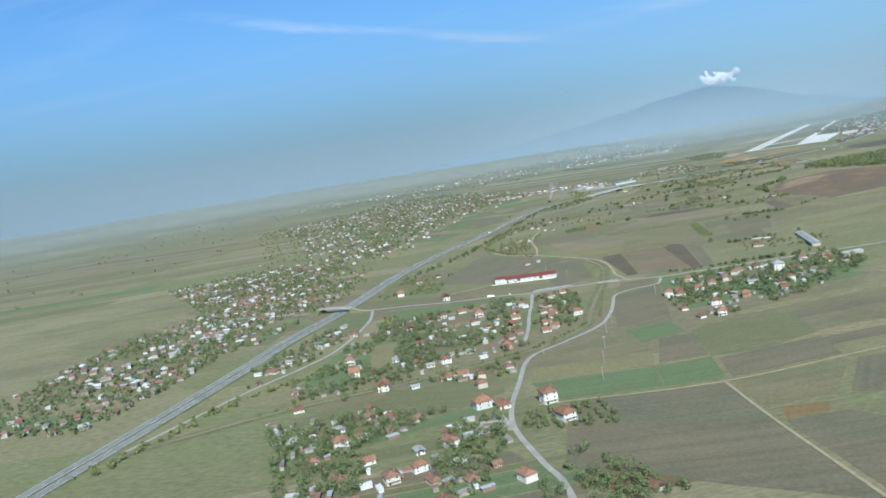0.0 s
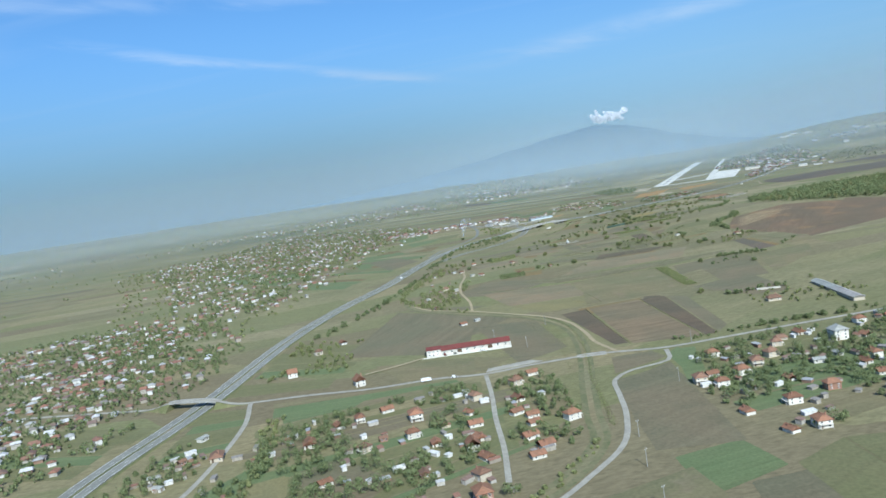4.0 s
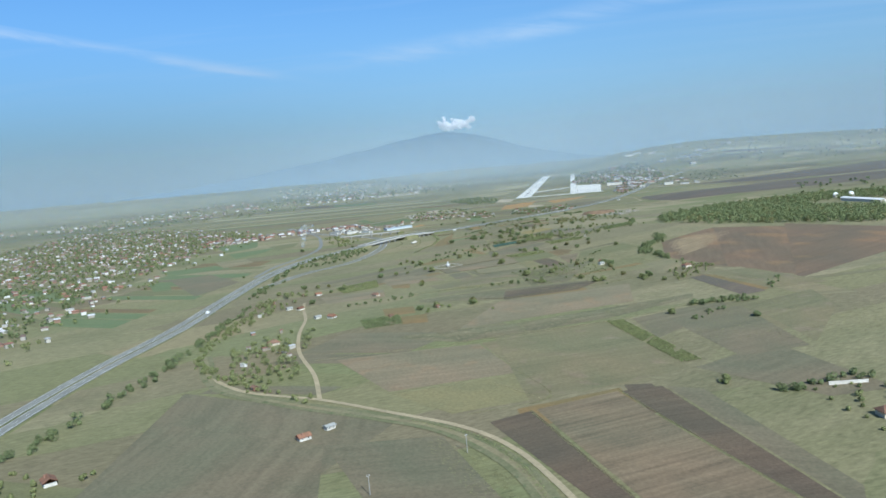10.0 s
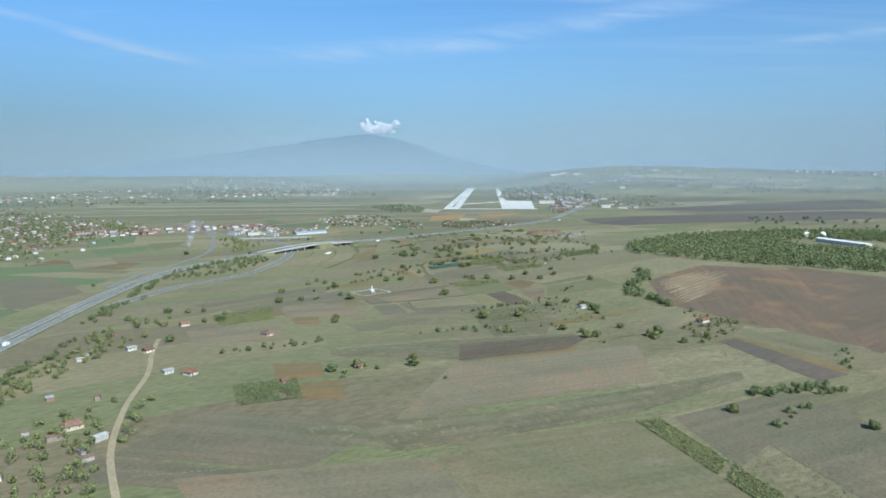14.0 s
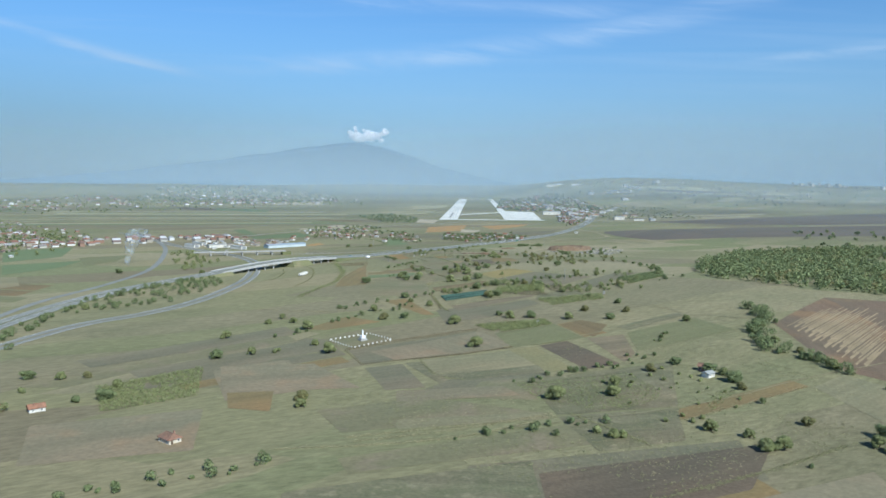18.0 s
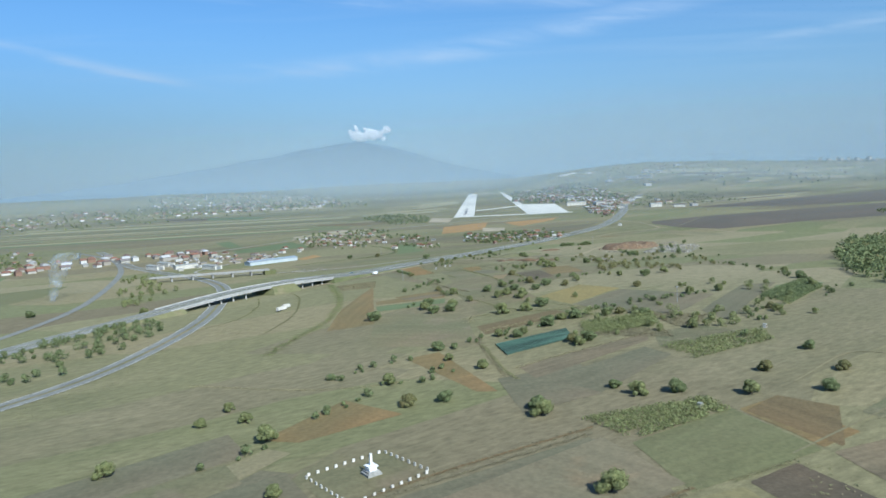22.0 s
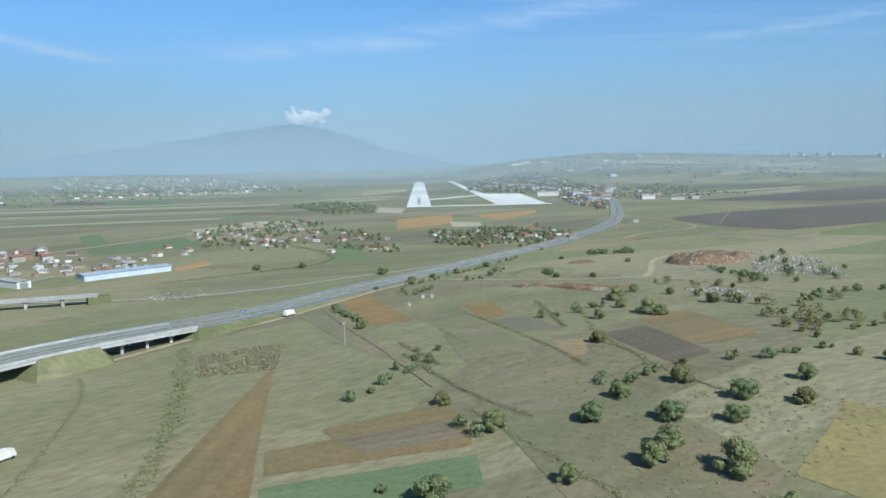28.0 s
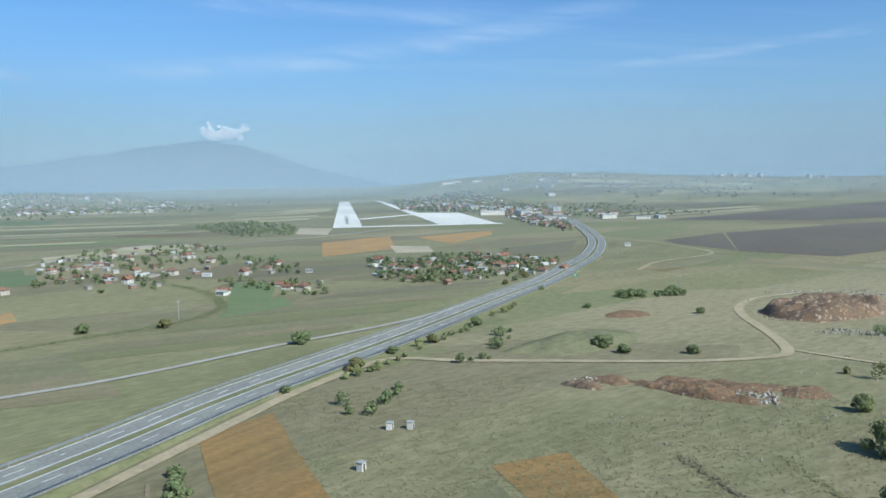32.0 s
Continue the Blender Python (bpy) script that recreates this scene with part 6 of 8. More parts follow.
balk([(240, 1000), (262, 1012), (276, 1036), (284, 1062)], 0.6, "weedy contour line on the rough grass", "weed", 0.25, 542)
balk([(262, 975), (280, 1000), (296, 1040), (300, 1062)], 0.6, "second weedy contour line on the rough grass", "weed", 0.25, 543)
woods("thicket", scatter([(312, 690), (338, 706), (344, 686), (322, 672), (300, 668)], 34, 545, 2.4, 0.3), "shrubs around a white cottage", 0.9, 2.4, "leaf", 40, 0.3, 546)
woods("thicket", [(197, 780), (198, 781), (208, 838), (210, 840), (193, 693), (191, 694), (193, 674), (245, 723), (248, 718), (173, 697), (178, 693), (167, 694), (165, 690), (176, 698)], "bushes along the strips", 1.0, 2.2, "leaf", 60, 0.3, 547)
plant([(137, 844), (148, 836), (150, 838), (154, 809), (118, 834), (146, 808), (200, 870), (204, 838), (127, 777), (131, 779), (139, 841), (145, 839)], (1, 5, 0), 548)
woods("thicket", scatter([(-42, 515), (5, 515), (18, 575), (-20, 598)], 70, 551, 2.6, 0.35), "garden trees between the motorway and the depot", 1.2, 3.2, "leaf", 44, 0.34, 552)
woods("thicket", scatter([(205, 470), (260, 460), (262, 515), (215, 520)], 46, 553, 3.0, 0.4), "shrubs around the farm", 0.8, 2.2, "leaf", 44, 0.3, 554)
woods("thicket", scatter([(140, 446), (235, 434), (236, 442), (142, 456)], 34, 555, 2.0, 0.4), "shrubs along the through road", 0.8, 2.2, "leaf_dark", 44, 0.3, 556)
tussocks([(253, 766), (275, 760), (302, 756), (300, 730), (258, 712), (242, 723)], 2600, "rough olive scrub ground", 411, "leaf", 0.22, 0.5)
woods("thicket", scatter([(253, 764), (273, 759), (301, 755), (296, 722), (258, 714)], 26, 557, 3.0, 0.45), "low scrub on rough ground", 0.5, 1.3, "leaf", 44, 0.3, 558)

# hedges and scrub between the plots in the middle distance
for pts, seed in (([(255, 900), (300, 905), (350, 912), (400, 905)], 801), ([(300, 962), (350, 985), (400, 975), (440, 960)], 802), ([(330, 1005), (375, 1030), (420, 1035)], 803), ([(215, 860), (255, 880), (285, 885)], 804),
                  ([(420, 870), (450, 905), (470, 940), (480, 975)], 805), ([(350, 850), (400, 880), (440, 880)], 806), ([(140, 742), (190, 738), (250, 728), (300, 720)], 807), ([(255, 765), (300, 768), (340, 790)], 808),
                  ([(390, 1100), (440, 1118), (480, 1145)], 809), ([(270, 690), (310, 700), (345, 716)], 810), ([(445, 1000), (480, 1010), (520, 1000)], 811), ([(250, 600), (300, 612), (345, 640)], 812)):
    woods("hedge", along(pts, 2.6, 1.6, seed, 0.48), "broken hedge and scrub along a field boundary", 0.7, 2.3, "leaf_dark", 40, 0.28, seed + 20, "hedge")

# ---- houses ----
def wall_windows(bm_frame, w, h, depth=0.05):
    """A window: frame ring standing slightly proud, centred at its base, facing -y."""
    t = 0.07
    for x0, x1, z0, z1 in ((-w / 2, -w / 2 + t, 0, h), (w / 2 - t, w / 2, 0, h), (-w / 2 + t, w / 2 - t, 0, t), (-w / 2 + t, w / 2 - t, h - t, h), (-0.025, 0.025, t, h - t)):
        box(x0, x1, -depth, 0.0, z0, z1, bm_frame)
    return bm_frame


WINDOW_FRAME = bpy.data.meshes.new("window_frame")
_b = wall_windows(bmesh.new(), 0.75, 0.85); _b.to_mesh(WINDOW_FRAME); _b.free(); WINDOW_FRAME.materials.append(M["white"])
PANE = mesh_of("pane", [(-0.32, -0.02, 0.05), (0.32, -0.02, 0.05), (0.32, -0.02, 0.8), (-0.32, -0.02, 0.8)], [(0, 1, 2, 3)], M["glass"])
DOOR = bpy.data.meshes.new("door")
_b = box(-0.32, 0.32, -0.05, 0.0, 0, 1.35); box(-0.24, -0.03, -0.07, -0.05, 0.15, 1.2, _b); box(0.03, 0.24, -0.07, -0.05, 0.15, 1.2, _b); _b.to_mesh(DOOR); _b.free(); DOOR.materials.append(M["wood"])


def roof_bmesh(w, l, z, rise, hip, over=0.4, thick=0.14):
    """Pitched roof with eaves: ridge along y; hip: length by which the ridge is drawn in at each end."""
    bm = bmesh.new()
    x, y = w / 2 + over, l / 2 + over
    drop = rise * over / (w / 2)
    lo = [(-x, -y), (x, -y), (x, y), (-x, y)]
    a, b = (0, -y + hip), (0, y - hip)
    top = [bm.verts.new((px, py, z - drop + thick)) for px, py in lo] + [bm.verts.new((*a, z + rise + thick)), bm.verts.new((*b, z + rise + thick))]
    bot = [bm.verts.new((px, py, z - drop)) for px, py in lo] + [bm.verts.new((*a, z + rise)), bm.verts.new((*b, z + rise))]
    for f in ((0, 1, 4), (1, 2, 5, 4), (2, 3, 5), (3, 0, 4, 5)):
        bm.faces.new([top[k] for k in f])
        bm.faces.new([bot[k] for k in reversed(f)])
    for k in range(4):
        bm.faces.new((bot[k], bot[(k + 1) % 4], top[(k + 1) % 4], top[k]))
    # ridge cap
    box(-0.09, 0.09, -y + hip, y - hip, z + rise + thick - 0.06, z + rise + thick + 0.07, bm)
    return bm


def house_kind(label, w, l, storeys, hip, wall, roof, chimney=True, porch=False, rise=None):
    w, l, hip = w * 0.84, l * 0.84, hip * 0.84
    h = thing("house", label, "house")
    eave = 1.3 * storeys + 0.35
    rise = rise or w * 0.27
    bm = box(-w / 2, w / 2, -l / 2, l / 2, -0.6, eave)
    box(-w / 2 - 0.06, w / 2 + 0.06, -l / 2 - 0.06, l / 2 + 0.06, -0.6, 0.3, bm)
    if hip < 0.5:
        for s in (-1, 1):
            y = s * (l / 2 - 0.01)
            v = [bm.verts.new(p) for p in ((-w / 2, y, eave), (w / 2, y, eave), (0, y, eave + rise))]
            bm.faces.new(v if s < 0 else v[::-1])
    part("wall", bm, M[wall], h)
    part("roof", roof_bmesh(w, l, eave, rise, hip), M[roof], h)
    if chimney:
        cb = box(w * 0.18, w * 0.18 + 0.4, -l * 0.2, -l * 0.2 + 0.4, eave + rise * 0.4, eave + rise + 0.55)
        box(w * 0.18 - 0.06, w * 0.18 + 0.46, -l * 0.2 - 0.06, -l * 0.2 + 0.46, eave + rise + 0.55, eave + rise + 0.66, cb)
        part("chimney", cb, M["brick"], h)
    sides = [(0, -l / 2, 0, w), (w / 2, 0, 90, l), (-w / 2, 0, 270, l)]
    for sx, sy, turn, span in sides:
        for s in range(storeys):
            for o in ((-span * 0.27, span * 0.27) if span < 7 else (-span * 0.32, 0, span * 0.32)):
                if s == 0 and turn == 0 and o < 0:
                    part("door", DOOR, M["wood"], h, at=pose(sx, sy, 0, 0, 0, turn) @ pose(o, -0.065, 0.02))
                    continue
                wdw = part("window", WINDOW_FRAME, M["white"], h, at=pose(sx, sy, 0, 0, 0, turn) @ pose(o, -0.005, 0.45 + 1.3 * s))
                part("pane", PANE, M["glass"], wdw)
    if porch:
        pb = box(-w / 2 + 0.2, w / 2 - 0.2, -l / 2 - 1.1, -l / 2 - 0.07, 1.5, 1.62)
        part("balcony", pb, M["plaster"], h)
        for s in (-1, 1):
            part("post", box(s * (w / 2 - 0.4) - 0.07, s * (w / 2 - 0.4) + 0.07, -l / 2 - 1.05, -l / 2 - 0.91, -0.4, 1.5), M["plaster"], h)
    return h


HOUSES = [
    house_kind("white two-storey house with an orange tiled hip roof", 5.6, 7.0, 2, 2.2, "plaster", "tile", True, True),
    house_kind("white single-storey house with an orange gable roof", 4.8, 6.6, 1, 0.0, "plaster", "tile"),
    house_kind("old cream house with a weathered brown tiled roof", 5.0, 7.4, 1, 1.8, "cream", "oldtile"),
    house_kind("unfinished red brick two-storey house with orange tiles", 5.4, 6.4, 2, 2.0, "brick", "tile", False),
    house_kind("low grey-roofed outbuilding with pale walls", 3.6, 5.2, 1, 0.0, "plaster", "sheet", False, rise=0.5),
    house_kind("cream two-storey house with a weathered hip roof", 5.8, 6.4, 2, 2.4, "cream", "oldtile", True, True),
    house_kind("small brick shed with a tiled gable roof", 2.8, 3.6, 1, 0.0, "brick", "oldtile", False),
    house_kind("white two-storey house with a steep orange gable roof", 5.2, 6.2, 2, 0.0, "plaster", "tile", True, rise=1.9),
]
for k, h in enumerate(HOUSES):
    hx, hy = ((24, 418), (-15, 410), (-47, 415), (30, 338), (-22, 345), (-44, 352), (18, 362), (-26, 300))[k]
    h.location = (hx, hy, gz(hx, hy))


def settle(places, turn, group, seed, kinds=(0, 1, 2, 5, 7, 1, 4, 6, 1), jitter=8, size=0.8):
    rng = random.Random(seed)
    for x, y in places:
        k = rng.choice(kinds)
        ob = copy_thing(HOUSES[k], pose(x, y, gz(x, y), 0, 0, turn + rng.choice((0, 90, 180, 270)) + rng.gauss(0, jitter)) @ Matrix.Scale(size * rng.uniform(0.88, 1.1), 4))
        tagged(ob, group=group)


settle([(14, 297), (13, 284), (26, 302), (7, 304), (0, 302), (-13, 296), (12, 340), (-12, 333), (-6, 326), (1, 329), (-32, 324), (-40, 328), (-21, 422), (-11, 371), (-4, 425), (4, 428), (15, 434), (10, 401), (3, 394), (32, 404), (26, 387), (20, 399), (40, 384)], 10, "houses of the garden village", 101)
settle([(38, 366), (33, 352), (63, 417), (70, 443), (60, 388), (55, 376), (52, 359), (73, 386), (-22, 518), (-8, 558), (6, 575), (68, 437), (49, 428), (42, 398), (78, 447), (58, 402), (36, 376), (43, 412), (57, 366), (62, 396)], 12, "houses along the village street", 102, (0, 1, 7, 5, 1, 2))
settle([(-38, 241), (-32, 246), (-30, 266), (-22, 262), (-13, 255), (-22, 247), (-12, 224), (-2, 226), (0, 211), (-12, 210), (-20, 205), (-8, 200), (2, 197), (10, 204), (17, 192), (46, 175), (-59, 287), (-64, 312), (-85, 338), (-30, 276), (-40, 256), (-2, 236), (-28, 222), (-36, 210), (-20, 190), (-5, 184), (-45, 226), (-30, 195)], 25, "houses of the lower village", 103, (1, 2, 2, 4, 5, 1, 6, 0))
settle([(145, 420), (125, 394), (132, 398), (141, 393), (120, 357), (136, 357), (121, 337), (130, 336), (153, 361), (149, 377), (168, 387), (171, 416), (187, 424), (201, 403), (213, 421), (174, 363), (206, 386), (178, 390), (185, 380), (196, 384), (178, 376), (151, 399), (129, 386), (177, 422), (161, 405), (220, 405), (226, 418)], -8, "houses of the crossroads village", 104, (0, 1, 5, 1, 3, 2, 1, 4))
settle([(-76, 371), (-63, 394), (-70, 379), (-55, 440), (-59, 416), (-82, 356), (-66, 404)], 60, "houses beside the railway bank", 105, (1, 2, 4, 6))
settle([(353, 1284), (375, 1312), (391, 1354), (388, 1308), (394, 1322), (425, 1389), (437, 1394), (449, 1402), (437, 1345), (438, 1322), (455, 1365), (467, 1372), (462, 1338), (500, 1451), (498, 1414), (497, 1380), (483, 1312), (500, 1325), (516, 1344), (474, 1257), (476, 1266), (475, 1247), (508, 1300), (452, 1263), (472, 1427), (473, 1462), (528, 1469), (420, 1350), (428, 1355)], 30, "houses beyond the motorway", 106, (0, 1, 5, 7, 2, 4, 1), 8, 0.68)
settle([(547, 1276), (520, 1244), (526, 1244), (570, 1276), (584, 1283), (607, 1300), (594, 1278), (553, 1265), (541, 1243), (580, 1256), (577, 1243), (598, 1256), (574, 1224), (603, 1244), (587, 1223), (546, 1290), (552, 1310), (562, 1247), (548, 1240), (562, 1285), (603, 1275)], 30, "houses below the airfield", 107, (0, 1, 5, 7, 2, 4, 1), 8, 0.68)
settle([(109, 802), (120, 795), (130, 813), (138, 808), (112, 770), (117, 763), (118, 726), (124, 720), (162, 765), (173, 697), (147, 694), (330, 695), (88, 671), (88, 687), (70, 626), (84, 571), (75, 567)], 15, "cottages in the allotments", 108, (1, 6, 4, 6, 2), 8, 0.72)
settle([(304, 743), (450, 1259), (521, 1222), (308, 748)], 20, "cottages in the fields", 109, (6, 4))


def lone_house(kind, x, y, turn, label, storeys=None):
    ob = copy_thing(HOUSES[kind], pose(x, y, gz(x, y), 0, 0, turn))
    return tagged(ob, label)


big = house_kind("tall white three-storey house with an orange hip roof", 6.0, 6.4, 3, 2.4, "plaster", "tile", True, True)
big.matrix_basis = pose(34, 254, gz(34, 254), 0, 0, 12)
lone_house(0, 36, 234, 20, "white house with an orange roof among trees")
lone_house(0, 11, 259, 105, "large white house with an orange roof beside the road fork")
lone_house(1, 18, 256, 15, "small white house with an orange roof beside the fork")
big2 = house_kind("large white four-storey block with a flat-pitched roof", 6.6, 6.4, 3, 2.4, "plaster", "sheet", False)
big2.matrix_basis = pose(192, 407, gz(192, 407), 0, 0, -8)
lone_house(7, 8, 481, 10, "white house standing alone beside the through road")

# village trees and gardens
woods("village_trees", scatter([(-70, 300), (-40, 420), (-5, 440), (48, 450), (85, 440), (78, 380), (50, 340), (20, 275), (-30, 285)], 420, 121, 2.2, 0.38), "garden trees between village houses", 1.8, 4.6, "leaf_dark", 40, 0.34, 122)
woods("village_trees", scatter([(-70, 280), (-20, 285), (20, 240), (55, 170), (0, 165), (-50, 190)], 300, 123, 2.1, 0.36), "garden trees of the lower village", 1.8, 4.6, "leaf_dark", 44, 0.32, 124)
woods("village_trees", scatter([(24, 246), (50, 246), (52, 222), (26, 228)], 40, 125, 2.6), "dense trees around a house", 1.4, 2.8, "leaf_dark", 50, 0.3, 126)
woods("village_trees", scatter([(118, 330), (180, 350), (235, 390), (235, 432), (140, 430), (120, 390)], 270, 127, 2.2, 0.4), "garden trees of the crossroads village", 1.8, 4.4, "leaf_dark", 40, 0.34, 128)
woods("village_trees", scatter([(431, 1447), (405, 1334), (428, 1279), (458, 1321), (461, 1238), (474, 1229), (513, 1302), (545, 1497), (507, 1514), (466, 1491)], 190, 129, 2.6, 0.42), "garden trees beyond the motorway", 1.4, 3.4, "leaf_dark", 34, 0.42, 130)
woods("village_trees", scatter([(554, 1322), (512, 1254), (514, 1228), (545, 1225), (577, 1208), (615, 1235), (630, 1304), (582, 1318)], 190, 131, 2.6, 0.36), "garden trees below the airfield", 1.4, 3.4, "leaf_dark", 34, 0.42, 132)
woods("village_trees", scatter([(-110, 350), (-60, 440), (-45, 400), (-85, 330)], 90, 133, 4, 0.3), "garden trees beside the railway", 1.8, 4, "leaf_dark", 36, 0.34, 134)


# ---- far towns: countless houses and trees ----
def far_town(places, label, seed, wall="plaster", big=1.0):
    rng = random.Random(seed)
    wv, wf, rv, rf = [], [], [], []
    for x, y in places:
        w, l, h = rng.uniform(3.6, 5.4) * big, rng.uniform(4.4, 7) * big, rng.choice((1.8, 1.9, 2.0, 3.0)) * big ** 0.5
        a = rng.choice((0.2, 1.77)) + rng.gauss(0, 0.12)
        c, s, z = math.cos(a), math.sin(a), gz(x, y)
        def T(px, py, pz):
            return (x + px * c - py * s, y + px * s + py * c, z + pz)
        k = len(wv)
        wv += [T(px, py, pz) for pz in (-0.3, h) for px, py in ((-w / 2, -l / 2), (w / 2, -l / 2), (w / 2, l / 2), (-w / 2, l / 2))]
        wf += [(k, k + 1, k + 5, k + 4), (k + 1, k + 2, k + 6, k + 5), (k + 2, k + 3, k + 7, k + 6), (k + 3, k, k + 4, k + 7)]
        o, r, hip = 0.4, w * 0.3, rng.choice((0.3, 2.0))
        k = len(rv)
        rv += [T(px, py, h - 0.1) for px, py in ((-w / 2 - o, -l / 2 - o), (w / 2 + o, -l / 2 - o), (w / 2 + o, l / 2 + o), (-w / 2 - o, l / 2 + o))] + [T(0, -l / 2 - o + hip, h + r), T(0, l / 2 + o - hip, h + r)]
        rf += [(k, k + 1, k + 4), (k + 1, k + 2, k + 5, k + 4), (k + 2, k + 3, k + 5), (k + 3, k, k + 4, k + 5), (k + 3, k + 2, k + 1, k)]
    t = thing("town_houses", label, "houses", kind="stuff", data=mesh_of("town_houses", wv, wf, FAR_WALL))
    part("roofs", (rv, rf), FAR_ROOF, t, kind="stuff")
    return t


FAR_WALL = island_material("town_walls", [rgb(.42, .40, .35), rgb(.33, .30, .25), rgb(.60, .59, .56), rgb(.27, .235, .19), rgb(.26, .165, .12), rgb(.36, .34, .30)])
FAR_ROOF = island_material("town_roofs", [rgb(.23, .13, .095), rgb(.19, .125, .098), rgb(.26, .135, .095), rgb(.18, .13, .11), rgb(.34, .34, .33), rgb(.22, .12, .09), rgb(.5, .5, .5), rgb(.22, .2, .185)])
TOWN = [(-280, 1480), (-150, 1700), (-60, 2100), (60, 1900), (195, 1400), (110, 1240), (44, 1080), (0, 900), (-40, 760), (-90, 720), (-130, 820), (-170, 1100)]
tp = scatter(TOWN, 760, 141, 7, 0.42)
far_town(tp, "white and cream town houses with red tiled roofs", 142, big=0.6)
woods("town_trees", scatter(TOWN, 2600, 143, 3.4, 0.25), "trees among the town houses", 1.8, 4.2, "leaf_dark", 18, 0.6, 144)
WEST = [(-260, 750), (-180, 800), (-120, 780), (-90, 620), (-105, 520), (-125, 380), (-150, 300), (-230, 320), (-210, 480), (-170, 560)]
far_town(scatter(WEST, 300, 145, 6, 0.42), "village houses with red tiled roofs west of the motorway", 146, big=0.6)
woods("town_trees", scatter(WEST, 1400, 147, 3.0, 0.3), "trees among the village houses west of the motorway", 1.6, 4.0, "leaf_dark", 24, 0.42, 148)
far_town(scatter([(120, 1350), (200, 1420), (330, 1400), (330, 1330), (260, 1340), (160, 1320)], 60, 149, 11, 0.3), "houses along a distant road", 150)
for k, (cx, cy, rx, ry, num) in enumerate(((0, 2500, 420, 300, 60), (500, 2700, 420, 260, 60), (-500, 2300, 300, 400, 26), (1000, 3000, 420, 260, 60), (1900, 2300, 350, 420, 90), (2500, 2100, 300, 380, 30), (2900, 1500, 260, 260, 40))):
    ring = [(cx + rx * math.cos(a), cy + ry * math.sin(a)) for a in [i * math.tau / 10 for i in range(10)]]
    far_town(scatter(ring, num // 2, 151 + k, 16, 0.45), "pale houses of a distant village", 161 + k, big=0.9)
    woods("far_trees", scatter(ring, num, 171 + k, 12, 0.45), "dark trees of a distant village", 3.5, 6, "leaf", 14, 1.2, 181 + k)
woods("far_trees", scatter([(598, 1562), (634, 1547), (700, 1660), (720, 1800), (640, 1760), (612, 1650)], 150, 193, 6), "green copse in front of the runway", 3.0, 5.0, "leaf_dark", 20, 0.6, 194)
woods("far_trees", scatter([(950, 1560), (1150, 1480), (1500, 1900), (1500, 2300), (1250, 2100)], 420, 195, 7, 0.35), "trees around the airport buildings", 1.8, 4.0, "leaf_dark", 18, 0.6, 196)
woods("far_trees", scatter([(-900, 600), (-300, 900), (-350, 2000), (-1200, 2600), (-1600, 1200)], 150, 197, 10, 0.5), "scattered trees on the western plain", 2.2, 4.6, "leaf", 12, 0.9, 198)
woods("far_trees", scatter([(600, 500), (900, 500), (1300, 900), (1000, 1200), (720, 1020), (900, 900)], 160, 199, 12, 0.5), "scattered trees on the eastern fields", 3, 5.5, "leaf_dark", 20, 1.0, 200)


# tiny huts in the strips
for x, y, a in ((389, 1082, 20), (401, 1093, 35), (403, 1091, 35), (306, 825, 10), (368, 857, 15)):
    b = thing("field_hut", "tiny pale field hut with a flat tin roof", "hut", "field huts")
    b.matrix_basis = pose(x, y, gz(x, y), 0, 0, a)
    part("wall", box(-0.4, 0.4, -0.4, 0.4, -0.3, 0.95), M["plaster"], b)
    part("roof", box(-0.48, 0.48, -0.48, 0.48, 0.95, 1.02), M["sheet"], b)
    part("door", box(-0.18, 0.18, -0.43, -0.4, 0.02, 0.8), M["wood"], b)


# low sheds, lean-tos and yard walls between the houses
def outbuildings(poly, count, label, seed, apart=4.0, size=1.0):
    rng = random.Random(seed)
    v, f, rv, rf = [], [], [], []
    for x, y in scatter(poly, count, seed, apart, 0.38):
        w, l, h = rng.uniform(1.0, 2.0) * size, rng.uniform(1.4, 4.2) * size, rng.uniform(0.8, 1.4)
        a = rng.choice((0.2, 1.77)) + rng.gauss(0, 0.2)
        c, s, z = math.cos(a), math.sin(a), gz(x, y)
        for vs, fs, o, z0, z1, tilt in ((v, f, 0.0, -0.3, h, 0.0), (rv, rf, 0.14, h + 0.01, h + 0.1, rng.uniform(0.05, 0.3))):
            k = len(vs)
            vs += [(x + px * c - py * s, y + px * s + py * c, z + pz + (tilt if px > 0 else 0)) for pz in (z0, z1) for px, py in ((-w / 2 - o, -l / 2 - o), (w / 2 + o, -l / 2 - o), (w / 2 + o, l / 2 + o), (-w / 2 - o, l / 2 + o))]
            fs += [tuple(k + i for i in q) for q in ((3, 2, 1, 0), (4, 5, 6, 7), (0, 1, 5, 4), (1, 2, 6, 5), (2, 3, 7, 6), (3, 0, 4, 7))]
    t = thing("outbuildings", label, "sheds", kind="stuff", data=mesh_of("outbuildings", v, f, FAR_WALL))
    part("roofs", (rv, rf), SHED_ROOF, t, kind="stuff")


